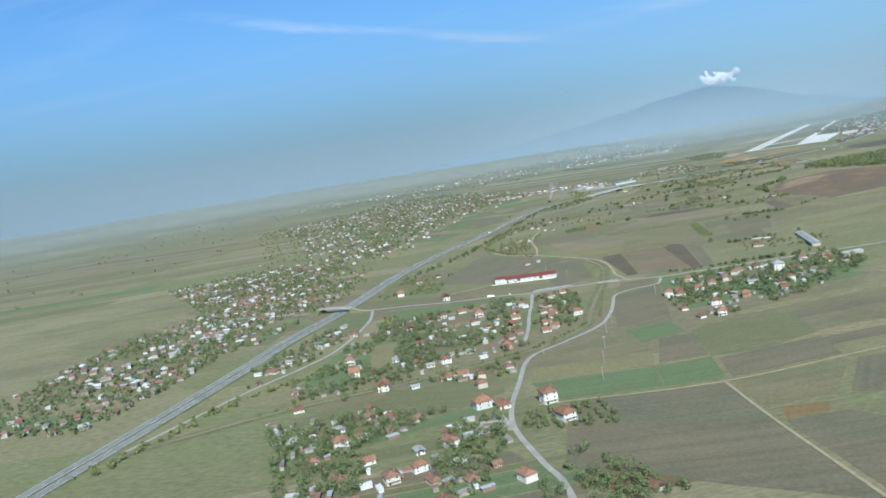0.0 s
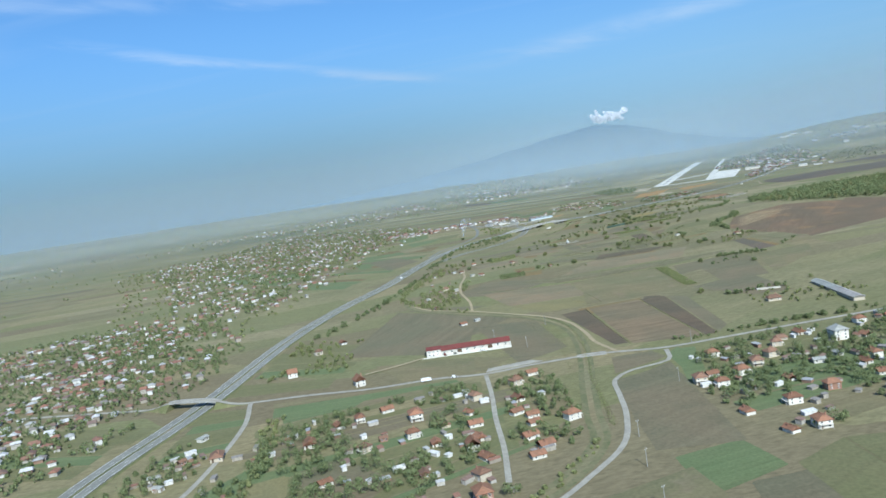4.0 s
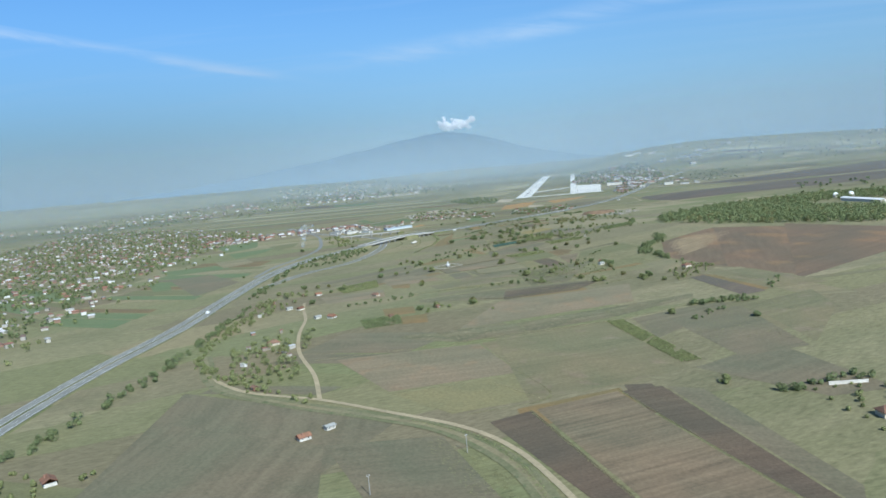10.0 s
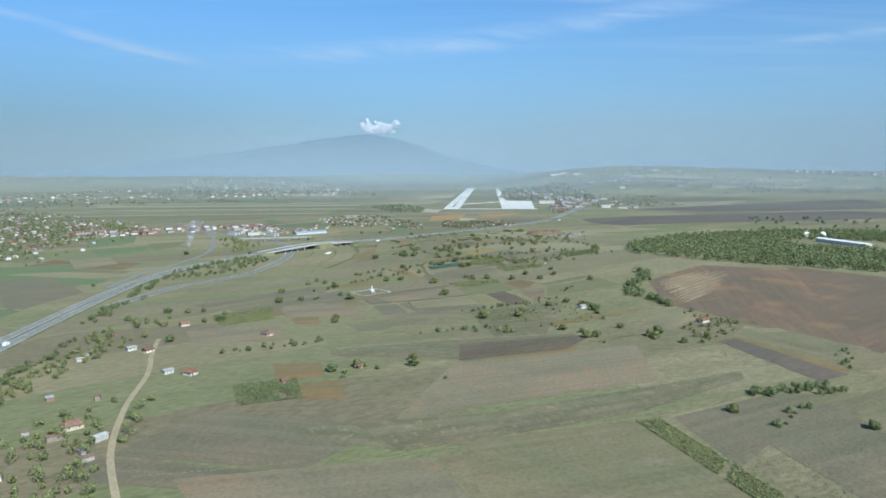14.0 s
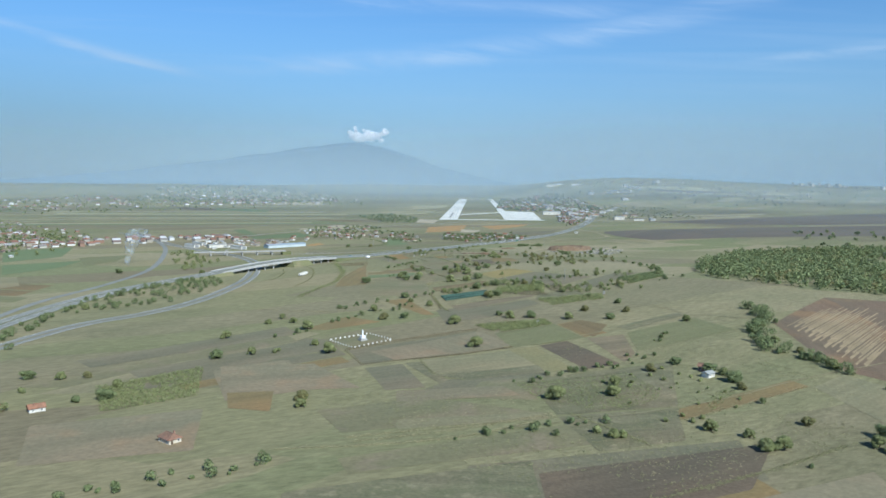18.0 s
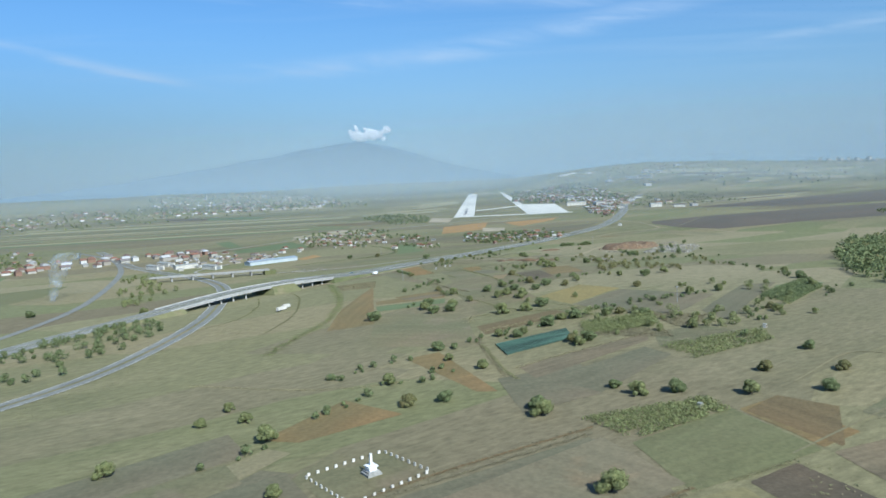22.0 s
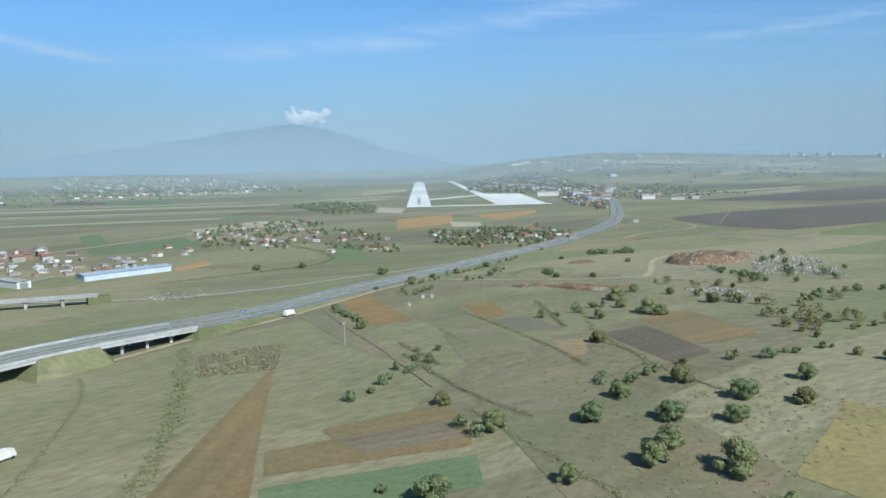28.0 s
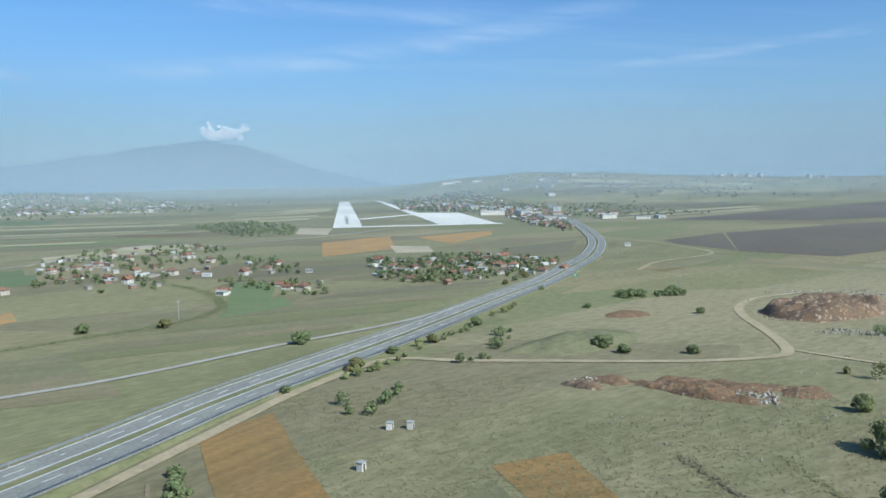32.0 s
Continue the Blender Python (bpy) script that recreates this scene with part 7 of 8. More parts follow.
SHED_ROOF = island_material("shed_roofs", [rgb(.45, .45, .44), rgb(.26, .24, .22), rgb(.6, .6, .58), rgb(.26, .14, .1), rgb(.34, .35, .36), rgb(.22, .15, .12)])
outbuildings([(-70, 300), (-40, 420), (-5, 440), (60, 450), (80, 440), (70, 380), (50, 345), (20, 275), (-30, 285)], 90, "low sheds and yard walls of the garden village", 601)
outbuildings([(-70, 280), (-20, 285), (20, 240), (15, 180), (0, 165), (-50, 190)], 80, "low sheds and yard walls of the lower village", 602, 3.0)
outbuildings([(118, 335), (180, 350), (228, 395), (228, 428), (140, 428), (122, 390)], 60, "low sheds and yard walls of the crossroads village", 603)
outbuildings([(60, 640), (92, 620), (108, 700), (138, 800), (105, 810), (75, 720)], 10, "low sheds among the allotments", 604)
outbuildings([(431, 1447), (405, 1334), (428, 1279), (458, 1321), (461, 1238), (474, 1229), (513, 1302), (545, 1497), (507, 1514), (466, 1491)], 60, "low sheds beyond the motorway", 605, 3.5, 1.1)
outbuildings([(554, 1322), (512, 1254), (514, 1228), (545, 1225), (577, 1208), (615, 1235), (630, 1304), (582, 1318)], 60, "low sheds below the airfield", 606, 3.5, 1.1)
outbuildings([(-95, 340), (-62, 430), (-50, 420), (-75, 345)], 26, "low sheds beside the railway bank", 607)
outbuildings([(270, 1240), (360, 1262), (360, 1320), (290, 1340)], 40, "low sheds around the works", 608, 4.0, 1.3)
SKIRTS = [(-340, 1500), (-160, 1780), (60, 2050), (230, 1420), (150, 1240), (70, 1060), (25, 900), (-20, 740), (-60, 640), (-130, 660), (-180, 800), (-230, 1100)]
far_town(scatter(SKIRTS, 260, 211, 9, 0.34), "scattered houses on the edge of the town", 212, big=0.58)
woods("town_trees", scatter(SKIRTS, 1300, 213, 4, 0.34), "trees on the edge of the town", 1.6, 3.6, "leaf", 18, 0.55, 214)
NEARWEST = [(-128, 400), (-98, 440), (-72, 520), (-48, 600), (-80, 740), (-170, 720), (-160, 480)]
far_town(scatter(NEARWEST, 110, 215, 6, 0.36), "village houses close to the motorway", 216, big=0.6)
woods("town_trees", scatter(NEARWEST, 700, 217, 2.8, 0.3), "trees among houses close to the motorway", 1.4, 3.8, "leaf_dark", 24, 0.4, 218)
outbuildings(TOWN, 500, "low sheds between the town houses", 609, 6.0, 1.3)
outbuildings(WEST, 200, "low sheds between the village houses", 610, 5.0, 1.2)

# buildings and trees round the apron
for k, (poly, num, size) in enumerate((([(955, 1630), (790, 1400), (848, 1437), (1052, 1643), (1180, 1840)], 60, 0.9), ([(1150, 1950), (1215, 1930), (1500, 2200), (1700, 2700), (1400, 2300)], 60, 1.3))):
    far_town(scatter(poly, num, 221 + k, 8, 0.36), "white buildings and sheds beside the airport apron", 223 + k, big=size)
    woods("far_trees", scatter(poly, num * 4, 225 + k, 5, 0.36), "dark trees among the airport buildings", 2.0 * size, 4.0 * size, "leaf_dark", 18, 0.6, 227 + k)
woods("far_trees", scatter([(520, 1242), (560, 1300), (585, 1325), (640, 1285), (590, 1246)], 70, 229, 3, 0.36), "dense trees between gardens below the airfield", 1.2, 2.8, "leaf_dark", 28, 0.42, 230)

# ---- airfield ----
slab("taxiway", [rp(0, -14.5), rp(15, -14.5), rp(14, -150), rp(0, -150)], "concrete", "pale concrete taxiway across the runway end", 0.11)
slab("taxiway", [rp(15.5, -89), rp(15.5, -103), rp(1500, -103), rp(1500, -89)], "concrete", "pale concrete parallel taxiway", 0.1)
slab("taxiway", [rp(180, -14.5), rp(204, -14.5), rp(312, -88.5), rp(290, -88.5)], "concrete", "pale concrete angled taxiway", 0.12)
slab("apron", [rp(15, -103.5), rp(15, -146), rp(335, -158), rp(370, -103.5)], "concrete", "broad pale concrete apron", 0.1)
for k, (u0, u1, v0, v1) in enumerate(((60, 420, -2.9, -2.3), (40, 520, -2.1, -1.3), (75, 360, -1.1, -0.5), (55, 470, 0.3, 1.1), (45, 560, 1.3, 2.2), (90, 380, 2.4, 2.9))):
    slab("tyre_mark", [rp(u0, v0 + 0.25), rp(u0, v1 - 0.25), rp(u1, v1), rp(u1, v0)], "rubber", "dark rubber streak on the touchdown zone", 0.13 + 0.001 * k)
slab("tyre_mark", [rp(60, -0.6), rp(60, 0.6), rp(240, 1.6), rp(240, -1.6)], "rubber", "broad dark band of rubber on the touchdown zone", 0.122)
slab("tyre_mark", [rp(240, -1.6), rp(240, 1.6), rp(620, 1.0), rp(620, -1.0)], "rubber", "dark band of rubber thinning out along the runway", 0.122)
slab("tyre_mark", [rp(225, -0.3), rp(225, 0.2), rp(900, 0.6), rp(900, -0.6)], "rubber", "long dark rubber streak along the runway", 0.128)
for v in (-11, -8.5, -6, 6, 8.5, 11):
    slab("threshold_stripe", [rp(6, v - 0.7), rp(6, v + 0.7), rp(26, v + 0.7), rp(26, v - 0.7)], "paint", "white painted threshold stripe", 0.14)


def shed_kind(label, w, l, h, wall, roof, rise=0.8, name="hangar"):
    s = thing(name, label, "building", "airfield buildings")
    part("wall", box(-w / 2, w / 2, -l / 2, l / 2, -0.4, h), M[wall], s)
    part("roof", roof_bmesh(w, l, h, rise, 0.0, 0.4), M[roof], s)
    for k in range(int(l / 4)):
        y = -l / 2 + 2 + k * 4
        for sd in (-1, 1):
            wdw = part("window", WINDOW_FRAME, M["white"], s, at=pose(sd * (w / 2 + 0.005), y, h * 0.45, 0, 0, 90 * sd))
            part("pane", PANE, M["glass"], wdw)
    part("door", box(-w * 0.3, w * 0.3, -l / 2 - 0.08, -l / 2, 0, h * 0.8), M["steel"], s)
    return s


SHEDS = [shed_kind("long white airfield building with a pale roof", 9, 26, 4.5, "plaster", "sheet"), shed_kind("large grey-roofed airfield hall with pale walls", 14, 22, 6, "plaster", "sheet", 1.5), shed_kind("low cream airfield building with a red roof", 8, 16, 3.6, "cream", "tile", 1.4)]
for k, s in enumerate(SHEDS):
    sx, sy = rp((60, 180, 300)[k], (-205, -215, -225)[k])
    s.matrix_basis = pose(sx, sy, gz(sx, sy), 0, 0, -32)
_r = random.Random(5)
for k in range(34):
    u, v = _r.uniform(10, 620), -_r.uniform(185, 330) - 0.05 * k
    x, y = rp(u, v)
    copy_thing(SHEDS[k % 3], pose(x, y, gz(x, y), 0, 0, -32 + _r.choice((0, 90)) + _r.gauss(0, 5)) @ Matrix.Scale(_r.uniform(0.45, 0.75), 4))
for u, v in ((1250, -520), (1350, -640), (900, -450), (1050, -380)):
    x, y = rp(u, v)
    copy_thing(SHEDS[1], pose(x, y, gz(x, y), 0, 0, -30))

# denser country round the airport: halls, dark trees, a second apron
for x, y, size, turn in ((1704, 2248, 1.5, 20), (1666, 2259, 1.3, 20), (1792, 2300, 1.4, 20), (1890, 2829, 1.45, 60), (1932, 2833, 1.0, 60), (1860, 2656, 1.2, 50), (1175, 1928, 1.5, -32), (1270, 2110, 1.4, -32), (1018, 1663, 1.3, -30), (1005, 1704, 1.2, 58)):
    copy_thing(SHEDS[1 if size > 1.5 else 0], pose(x, y, gz(x, y), 0, 0, turn) @ Matrix.Scale(size, 4))
slab("apron", [(1157, 1853), (1121, 1734), (1198, 1821), (1244, 1945)], "concrete", "second pale concrete apron among the airport trees", 0.1)
slab("taxiway", [rp(1480, -15), rp(1494, -15), rp(1494, -92), rp(1480, -92)], "concrete", "pale concrete taxiway at the far runway end", 0.12)
AIRWOOD = [(1600, 2740), (1075, 1990), (1045, 1790), (1000, 1600), (1223, 1810), (1480, 2130), (1680, 2560)]
woods("far_trees", scatter(AIRWOOD, 620, 231, 8, 0.42), "dark trees in a belt behind the airport", 3.0, 6.5, "leaf_dark", 16, 1.0, 232)
far_town(scatter(AIRWOOD, 150, 233, 12, 0.45), "white buildings among the airport trees", 234, big=1.25)
woods("far_trees", scatter([(840, 1470), (800, 1400), (985, 1560), (1240, 1800), (1210, 1830), (1000, 1640)], 260, 235, 5, 0.4), "dark trees between the airport and the motorway", 2.0, 4.2, "leaf_dark", 18, 0.6, 236)
far_town(scatter([(850, 1490), (815, 1420), (985, 1575), (1200, 1790), (1150, 1790)], 110, 237, 7, 0.4), "crowded white houses between the airport and the motorway", 238, big=0.85)

# town on the northern rim and blocks of flats on the eastern one
RIM = [(469, 2449), (578, 3443), (916, 3588), (1219, 3286), (1000, 2727), (691, 2408)]
far_town(scatter(RIM, 130, 241, 16, 0.48), "white houses of a hazy town under the mountain", 242, big=1.5)
woods("far_trees", scatter(RIM, 260, 243, 14, 0.45), "trees of a hazy town under the mountain", 4.0, 8.0, "leaf_dark", 14, 1.5, 244)
far_town(scatter([(-60, 2150), (900, 2500), (1100, 2800), (300, 2900), (-300, 2500)], 110, 245, 18, 0.48), "scattered white farmsteads on the northern plain", 246, big=1.3)
woods("far_trees", scatter([(-60, 1950), (900, 2300), (1100, 2800), (300, 2900), (-300, 2500)], 360, 247, 14, 0.45), "hedgerow trees on the northern plain", 3.0, 6.0, "leaf", 14, 1.1, 248)
woods("far_trees", scatter([(1500, 1900), (2300, 1500), (3100, 1900), (2600, 2700), (1900, 2700)], 80, 249, 18, 0.55), "hedgerow trees on the eastern hills", 3.0, 7.0, "leaf_dark", 14, 1.4, 250)
far_town(scatter([(1700, 2050), (2300, 1700), (2900, 1900), (2500, 2600), (1900, 2600)], 24, 251, 24, 0.45), "pale farmsteads on the eastern hills", 252, big=1.3)


def flats(x, y, turn, wide, high):
    b = thing("apartment_block", "pale concrete block of flats on the hazy skyline", "building", "distant blocks of flats")
    b.matrix_basis = pose(x, y, gz(x, y), 0, 0, turn)
    part("wall", box(-wide / 2, wide / 2, -5, 5, -2, high), M["plaster"], b)
    part("roof", box(-wide / 2 - 0.4, wide / 2 + 0.4, -5.4, 5.4, high + 0.004, high + 0.7), M["weathered"], b)
    for k in range(int(high / 3)):
        part("window_band", box(-wide / 2 + 0.8, wide / 2 - 0.8, -5.08, -5.0, 1.0 + 3 * k, 2.4 + 3 * k), M["glass"], b)


for x, y, turn, wide, high in ((2583, 2319, 30, 14, 16), (2629, 2319, 70, 22, 12), (2676, 2319, 30, 10, 22), (2613, 2267, 70, 26, 14), (2659, 2267, 30, 14, 19), (2706, 2266, 70, 22, 16), (2642, 2216, 30, 10, 12), (2688, 2215, 70, 26, 22), (2734, 2213, 30, 14, 14), (2714, 2072, 70, 22, 19), (2761, 2064, 30, 10, 16), (2804, 2066, 70, 26, 12)):
    flats(x, y, turn, wide * 0.7, high * 0.55)

# ---- viaduct ----
deck_line = [p for p in mway if 238 < p.x < 330]
M["deck"] = material("pale_bridge_concrete", rgb(.43, .42, .39), rgb(.35, .345, .32), 0.2, 1.0, rough=0.85, bump=0.05)
viaduct = thing("viaduct", "grey concrete motorway viaduct on short piers", "bridge", kind="structure")
part("deck", ribbon(deck_line, 5.6, -5.6, -0.2, mway_height, 0.6), M["deck"], viaduct)
for side in (-1, 1):
    part("parapet", ribbon(deck_line, side * 5.5 + 0.1, side * 5.5 - 0.1, 0.5, mway_height, 0.6), M["deck"], viaduct)
_nn = normals_of(deck_line)
for x in (257, 265, 273, 281, 289, 311, 317, 323):
    k = min(range(len(deck_line)), key=lambda i: abs(deck_line[i].x - x))
    p, q = deck_line[k], _nn[k]
    for o in (-3.6, 3.6):
        w = p + q * o
        part("pier", box(w.x - 0.32, w.x + 0.32, w.y - 0.32, w.y + 0.32, gz(w.x, w.y) - 0.6, mway_height(p) - 0.8), M["deck"], viaduct)
    a = math.degrees(math.atan2(q.y, q.x))
    part("crossbeam", box(-4.8, 4.8, -0.3, 0.3, -0.2, 0.2), M["deck"], viaduct, at=pose(p.x, p.y, mway_height(p) - 0.98, 0, 0, a))
# earth banks that carry the motorway, with openings under the two spans
bank = thing("motorway_bank", "grassy earth bank under the motorway", "embankment", kind="structure")


def bank_strip(line, foot_first, foot_last):
    ns = normals_of(line)
    rings = []
    for p, q in zip(line, ns):
        h = mway_height(p)
        wide = 6.0 + 1.5 * (h - gz(p.x, p.y))
        rings.append([(p.x + q.x * o, p.y + q.y * o, (h - 0.22) if top else gz(p.x + q.x * o, p.y + q.y * o) - 0.35) for o, top in ((wide, 0), (5.7, 1), (-5.7, 1), (-wide, 0))])

    def foot(ring, run):
        return [(x + run.x, y + run.y, gz(x, y) - 0.35) for x, y, z in ring]
    if foot_last:
        rings.append(foot(rings[-1], (line[-1] - line[-2]).normalized() * 3.5))
    if foot_first:
        rings.insert(0, foot(rings[0], (line[0] - line[1]).normalized() * 3.5))
    verts = [v for r in rings for v in r]
    faces = [(4 * k + j, 4 * k + j + 4, 4 * k + j + 5, 4 * k + j + 1)[::-1] for k in range(len(rings) - 1) for j in range(3)]
    part("slope", (verts, faces), M["grass"], bank)


bank_strip([p for p in mway if p.x < 253], False, True)
bank_strip(smooth_line([p for p in mway if 290 < p.x < 308], 2.0), True, True)
bank_strip([p for p in mway if p.x > 327], True, False)
# guard rails on the near stretch
rail_line = [p for p in mway if 300 < p.x < 640]
for side in (-1, 1):
    g = thing("guard_rail", "galvanised steel guard rail along the motorway", "guard rail", "guard rails")
    part("beam", ribbon(rail_line, side * 5.35 + 0.06, side * 5.35 - 0.06, 0.65, mway_height, 0.28), M["steel"], g)
    nn = normals_of(rail_line)
    for k in range(0, len(rail_line), 2):
        w = rail_line[k] + nn[k] * side * 5.4
        z = mway_height(rail_line[k])
        part("post", box(w.x - 0.05, w.x + 0.05, w.y - 0.05, w.y + 0.05, z - 0.1, z + 0.6), M["steel"], g)
# small overbridge beside the works
small = thing("overbridge", "small grey concrete overbridge", "bridge", kind="structure")
ob_line = smooth_line([(256, 1192), (274, 1186), (296, 1179), (322, 1171)], 5)


def ob_height(p):
    return gz(p.x, p.y) + 2.9


part("deck", ribbon(ob_line, 2.0, -2.0, 0.0, ob_height, 0.5), M["weathered"], small)
for ex, ey in ((256, 1192), (322, 1171)):
    part("abutment", box(ex - 3.5, ex + 3.5, ey - 2.2, ey + 2.2, gz(ex, ey) - 0.5, gz(ex, ey) + 2.45), M["grass"], small)
for side in (-1, 1):
    part("parapet", ribbon(ob_line, side * 1.9 + 0.08, side * 1.9 - 0.08, 0.4, ob_height, 0.5), M["weathered"], small)
for x in (268, 279, 290, 301, 312):
    p = min(ob_line, key=lambda q: abs(q.x - x))
    part("pier", box(p.x - 0.5, p.x + 0.5, p.y - 1.4, p.y + 1.4, gz(p.x, p.y) - 0.5, ob_height(p) - 0.45), M["weathered"], small)

# small bridge of the through road over the dry ditch
db = thing("ditch_bridge", "short low concrete bridge over the dry ditch", "bridge", kind="structure")
for side in (-1, 1):
    part("parapet", ribbon(smooth_line([(103, 458.5), (109, 457.6), (115, 456)], 2), side * 1.9 + 0.08, side * 1.9 - 0.08, 0.5, None, 0.5), M["weathered"], db)
# ---- long depot beside the crossroads ----
depot = thing("depot", "long white depot with a dark red metal roof", "building")
depot.matrix_basis = pose(65, 509, gz(65, 509) + 0.1, 0, 0, 79)
part("wall", box(-3.4, 3.4, -20, 14, -0.6, 2.4), M["plaster"], depot)
part("roof", roof_bmesh(6.8, 34, 2.4, 1.3, 0.0, 0.5), M["crimson"], depot, at=pose(0, -3, 0))
part("office", box(-3.9, 3.2, 14.004, 21, -0.6, 3.2), M["plaster"], depot, "taller white office end")
part("office_roof", roof_bmesh(7.1, 7.0, 3.2, 0.9, 0.0, 0.3), M["crimson"], depot, at=pose(-0.35, 17.5, 0))
for k in range(9):
    y = -18 + k * 3.8
    if k in (2, 6):
        part("gate", box(-3.5, -3.4, y - 1.1, y + 1.1, 0, 1.9), M["wood"], depot, "dark open gateway")
        continue
    wdw = part("window", WINDOW_FRAME, M["white"], depot, at=pose(-3.405, y, 0.8, 0, 0, 270) @ Matrix.Diagonal((1.4, 1, 1.2, 1)))
    part("pane", PANE, M["glass"], wdw)
for k in range(3):
    for z in (0.4, 1.9):
        wdw = part("window", WINDOW_FRAME, M["white"], depot, at=pose(-3.905, 15.6 + k * 2, z, 0, 0, 270))
        part("pane", PANE, M["glass"], wdw)
slab("yard", [(40, 507), (84, 498.5), (87, 512), (84, 514), (81, 505)][:4], "concrete", "pale concrete yard around the depot", 0.28)
road("depot_drive", [(12, 497), (30, 503), (42, 508)], 2.0, "dirt", "pale drive to the depot", 0.26)
slab("lay_by", [(62, 462.5), (88, 463), (84, 468), (64, 467)], "country_road", "wide gravel junction beside the street", 0.42)
slab("fork_yard", [(4, 240), (17, 248), (19, 231), (8, 233)], "country_road", "wide gravel area at the road fork", 0.3)

# long sheds of the farm
for x, y, l, a in ((246, 476, 52, -17), (236, 411, 12, -82)):
    f = thing("barn", "long low barn with a pale grey roof", "barn", "farm barns")
    f.matrix_basis = pose(x, y, gz(x, y), 0, 0, a - 0)
    part("wall", box(-2.4, 2.4, -l / 2, l / 2, -0.5, 1.5), M["cream"], f)
    part("roof", roof_bmesh(4.8, l, 1.5, 0.8, 0.0, 0.4), M["sheet"], f)
    for k in range(int(l / 6)):
        wdw = part("window", WINDOW_FRAME, M["white"], f, at=pose(-2.405, -l / 2 + 3 + 6 * k, 0.45, 0, 0, 270))
        part("pane", PANE, M["glass"], wdw)

# farm buildings behind the woodland
f = thing("long_shed", "very long low white farm shed behind the woodland", "shed")
f.matrix_basis = pose(714, 882, gz(714, 882), 0, 0, -17.5)
part("wall", box(-3.2, 3.2, -31, 31, -0.5, 3.0), M["plaster"], f)
part("roof", roof_bmesh(6.4, 62, 3.0, 0.9, 0.0, 0.4), M["white"], f)
for k in range(10):
    wdw = part("window", WINDOW_FRAME, M["white"], f, at=pose(-3.205, -27 + 6 * k, 1.2, 0, 0, 270))
    part("pane", PANE, M["glass"], wdw)
for x, y in ((752, 945), (766, 937)):
    d = thing("silo", "white dome-topped farm silo", "silo", "farm silos")
    d.matrix_basis = pose(x, y, gz(x, y))
    sb = bmesh.new()
    bmesh.ops.create_uvsphere(sb, u_segments=20, v_segments=12, radius=3.2, matrix=Matrix.Translation((0, 0, 2.6)))
    part("dome", sb, M["white"], d)
    cb = bmesh.new()
    limb(cb, (0, 0, -0.5), (0, 0, 2.6), 3.22, 3.22, 20)
    part("drum", cb, M["plaster"], d)
lone_house(2, 217, 484, 70, "low brick-walled farmhouse with a red tiled roof")
wall = thing("garden_wall", "long low white wall beside bushes", "wall")
wall.matrix_basis = pose(230, 507.5, gz(230, 507), 0, 0, -27)
part("panel", box(-5.8, 5.8, -0.12, 0.12, -0.4, 0.9), M["plaster"], wall)
part("coping", box(-5.9, 5.9, -0.2, 0.2, 0.9, 1.0), M["plaster"], wall)

# ---- works beside the motorway ----
M["bluesheet"] = material("blue_grey_sheet_roof", rgb(.30, .36, .42), rgb(.25, .3, .36), 0.2, 2, rough=0.5, rows=0.7, rows_amount=0.12, bump=0.1)
M["workswall"] = material("pale_blue_white_cladding", rgb(.47, .52, .54), rgb(.4, .45, .47), 0.3, 2, rough=0.6)
works = thing("works_hall", "long pale blue and white works hall with ribbon windows", "building")
works.matrix_basis = pose(345, 1243, gz(345, 1243), 0, 0, -76)
part("wall", box(-4, 4, -19, 19, -0.5, 2.4), M["workswall"], works)
part("roof", roof_bmesh(8, 38, 2.4, 0.6, 0.0, 0.3), M["bluesheet"], works)
M["blueband"] = material("pale_blue_cladding", rgb(.36, .52, .62), rgb(.3, .45, .55), 0.3, 2, rough=0.5)
for z in (0.35, 1.4):
    part("window_band", box(-4.06, -4.0, -18, 18, z, z + 0.5), M["blueband"], works, "pale blue ribbon window")
for x, y, a in ((350, 1268, 0), (341, 1264, 0), (330, 1290, 20), (318, 1282, 60), (364, 1296, 10), (354, 1290, 10), (309, 1321, 30), (300, 1334, 0), (285, 1277, 50), (297, 1257, 30), (306, 1300, 0), (325, 1325, 20), (340, 1355, 40)):
    copy_thing(HOUSES[(4, 1, 4, 2)[(x + y) % 4]], pose(x, y, gz(x, y), 0, 0, a) @ Matrix.Scale(0.75, 4))
for x, y, a in ((303, 1240, 20), (290, 1262, 100), (282, 1292, 20), (272, 1276, 20)):
    copy_thing(SHEDS[0], pose(x, y, gz(x, y), 0, 0, a) @ Matrix.Scale(0.6, 4))

# ---- monument ----
mx, my = 240, 839
mz = gz(mx, my) + 0.3
monument = thing("monument", "white stepped monument with a slim column", "monument")
monument.matrix_basis = pose(mx, my, mz, 0, 0, 5) @ Matrix.Scale(0.68, 4)
part("base", box(-2.0, 2.0, -2.0, 2.0, -0.9, 0.2, box(-1.6, 1.6, -1.6, 1.6, 0.2, 0.7)), M["weathered"], monument, "low grey stone base")
part("plinth", box(-1.1, 1.1, -1.1, 1.1, 0.7, 1.7, box(-1.4, 1.4, -1.4, 1.4, 1.7, 2.0)), M["white"], monument)
part("column", box(-0.32, 0.32, -0.32, 0.32, 2.0, 4.4, box(-0.2, 0.2, -0.2, 0.2, 4.4, 5.0)), M["white"], monument)
fence = thing("monument_fence", "low fence of separate white slabs around the monument", "fence")
corners = [Vector((230.0, 845.5)), Vector((246.0, 847)), Vector((248.6, 833.2)), Vector((232.2, 829.6))]
SLAB = bpy.data.meshes.new("slab")
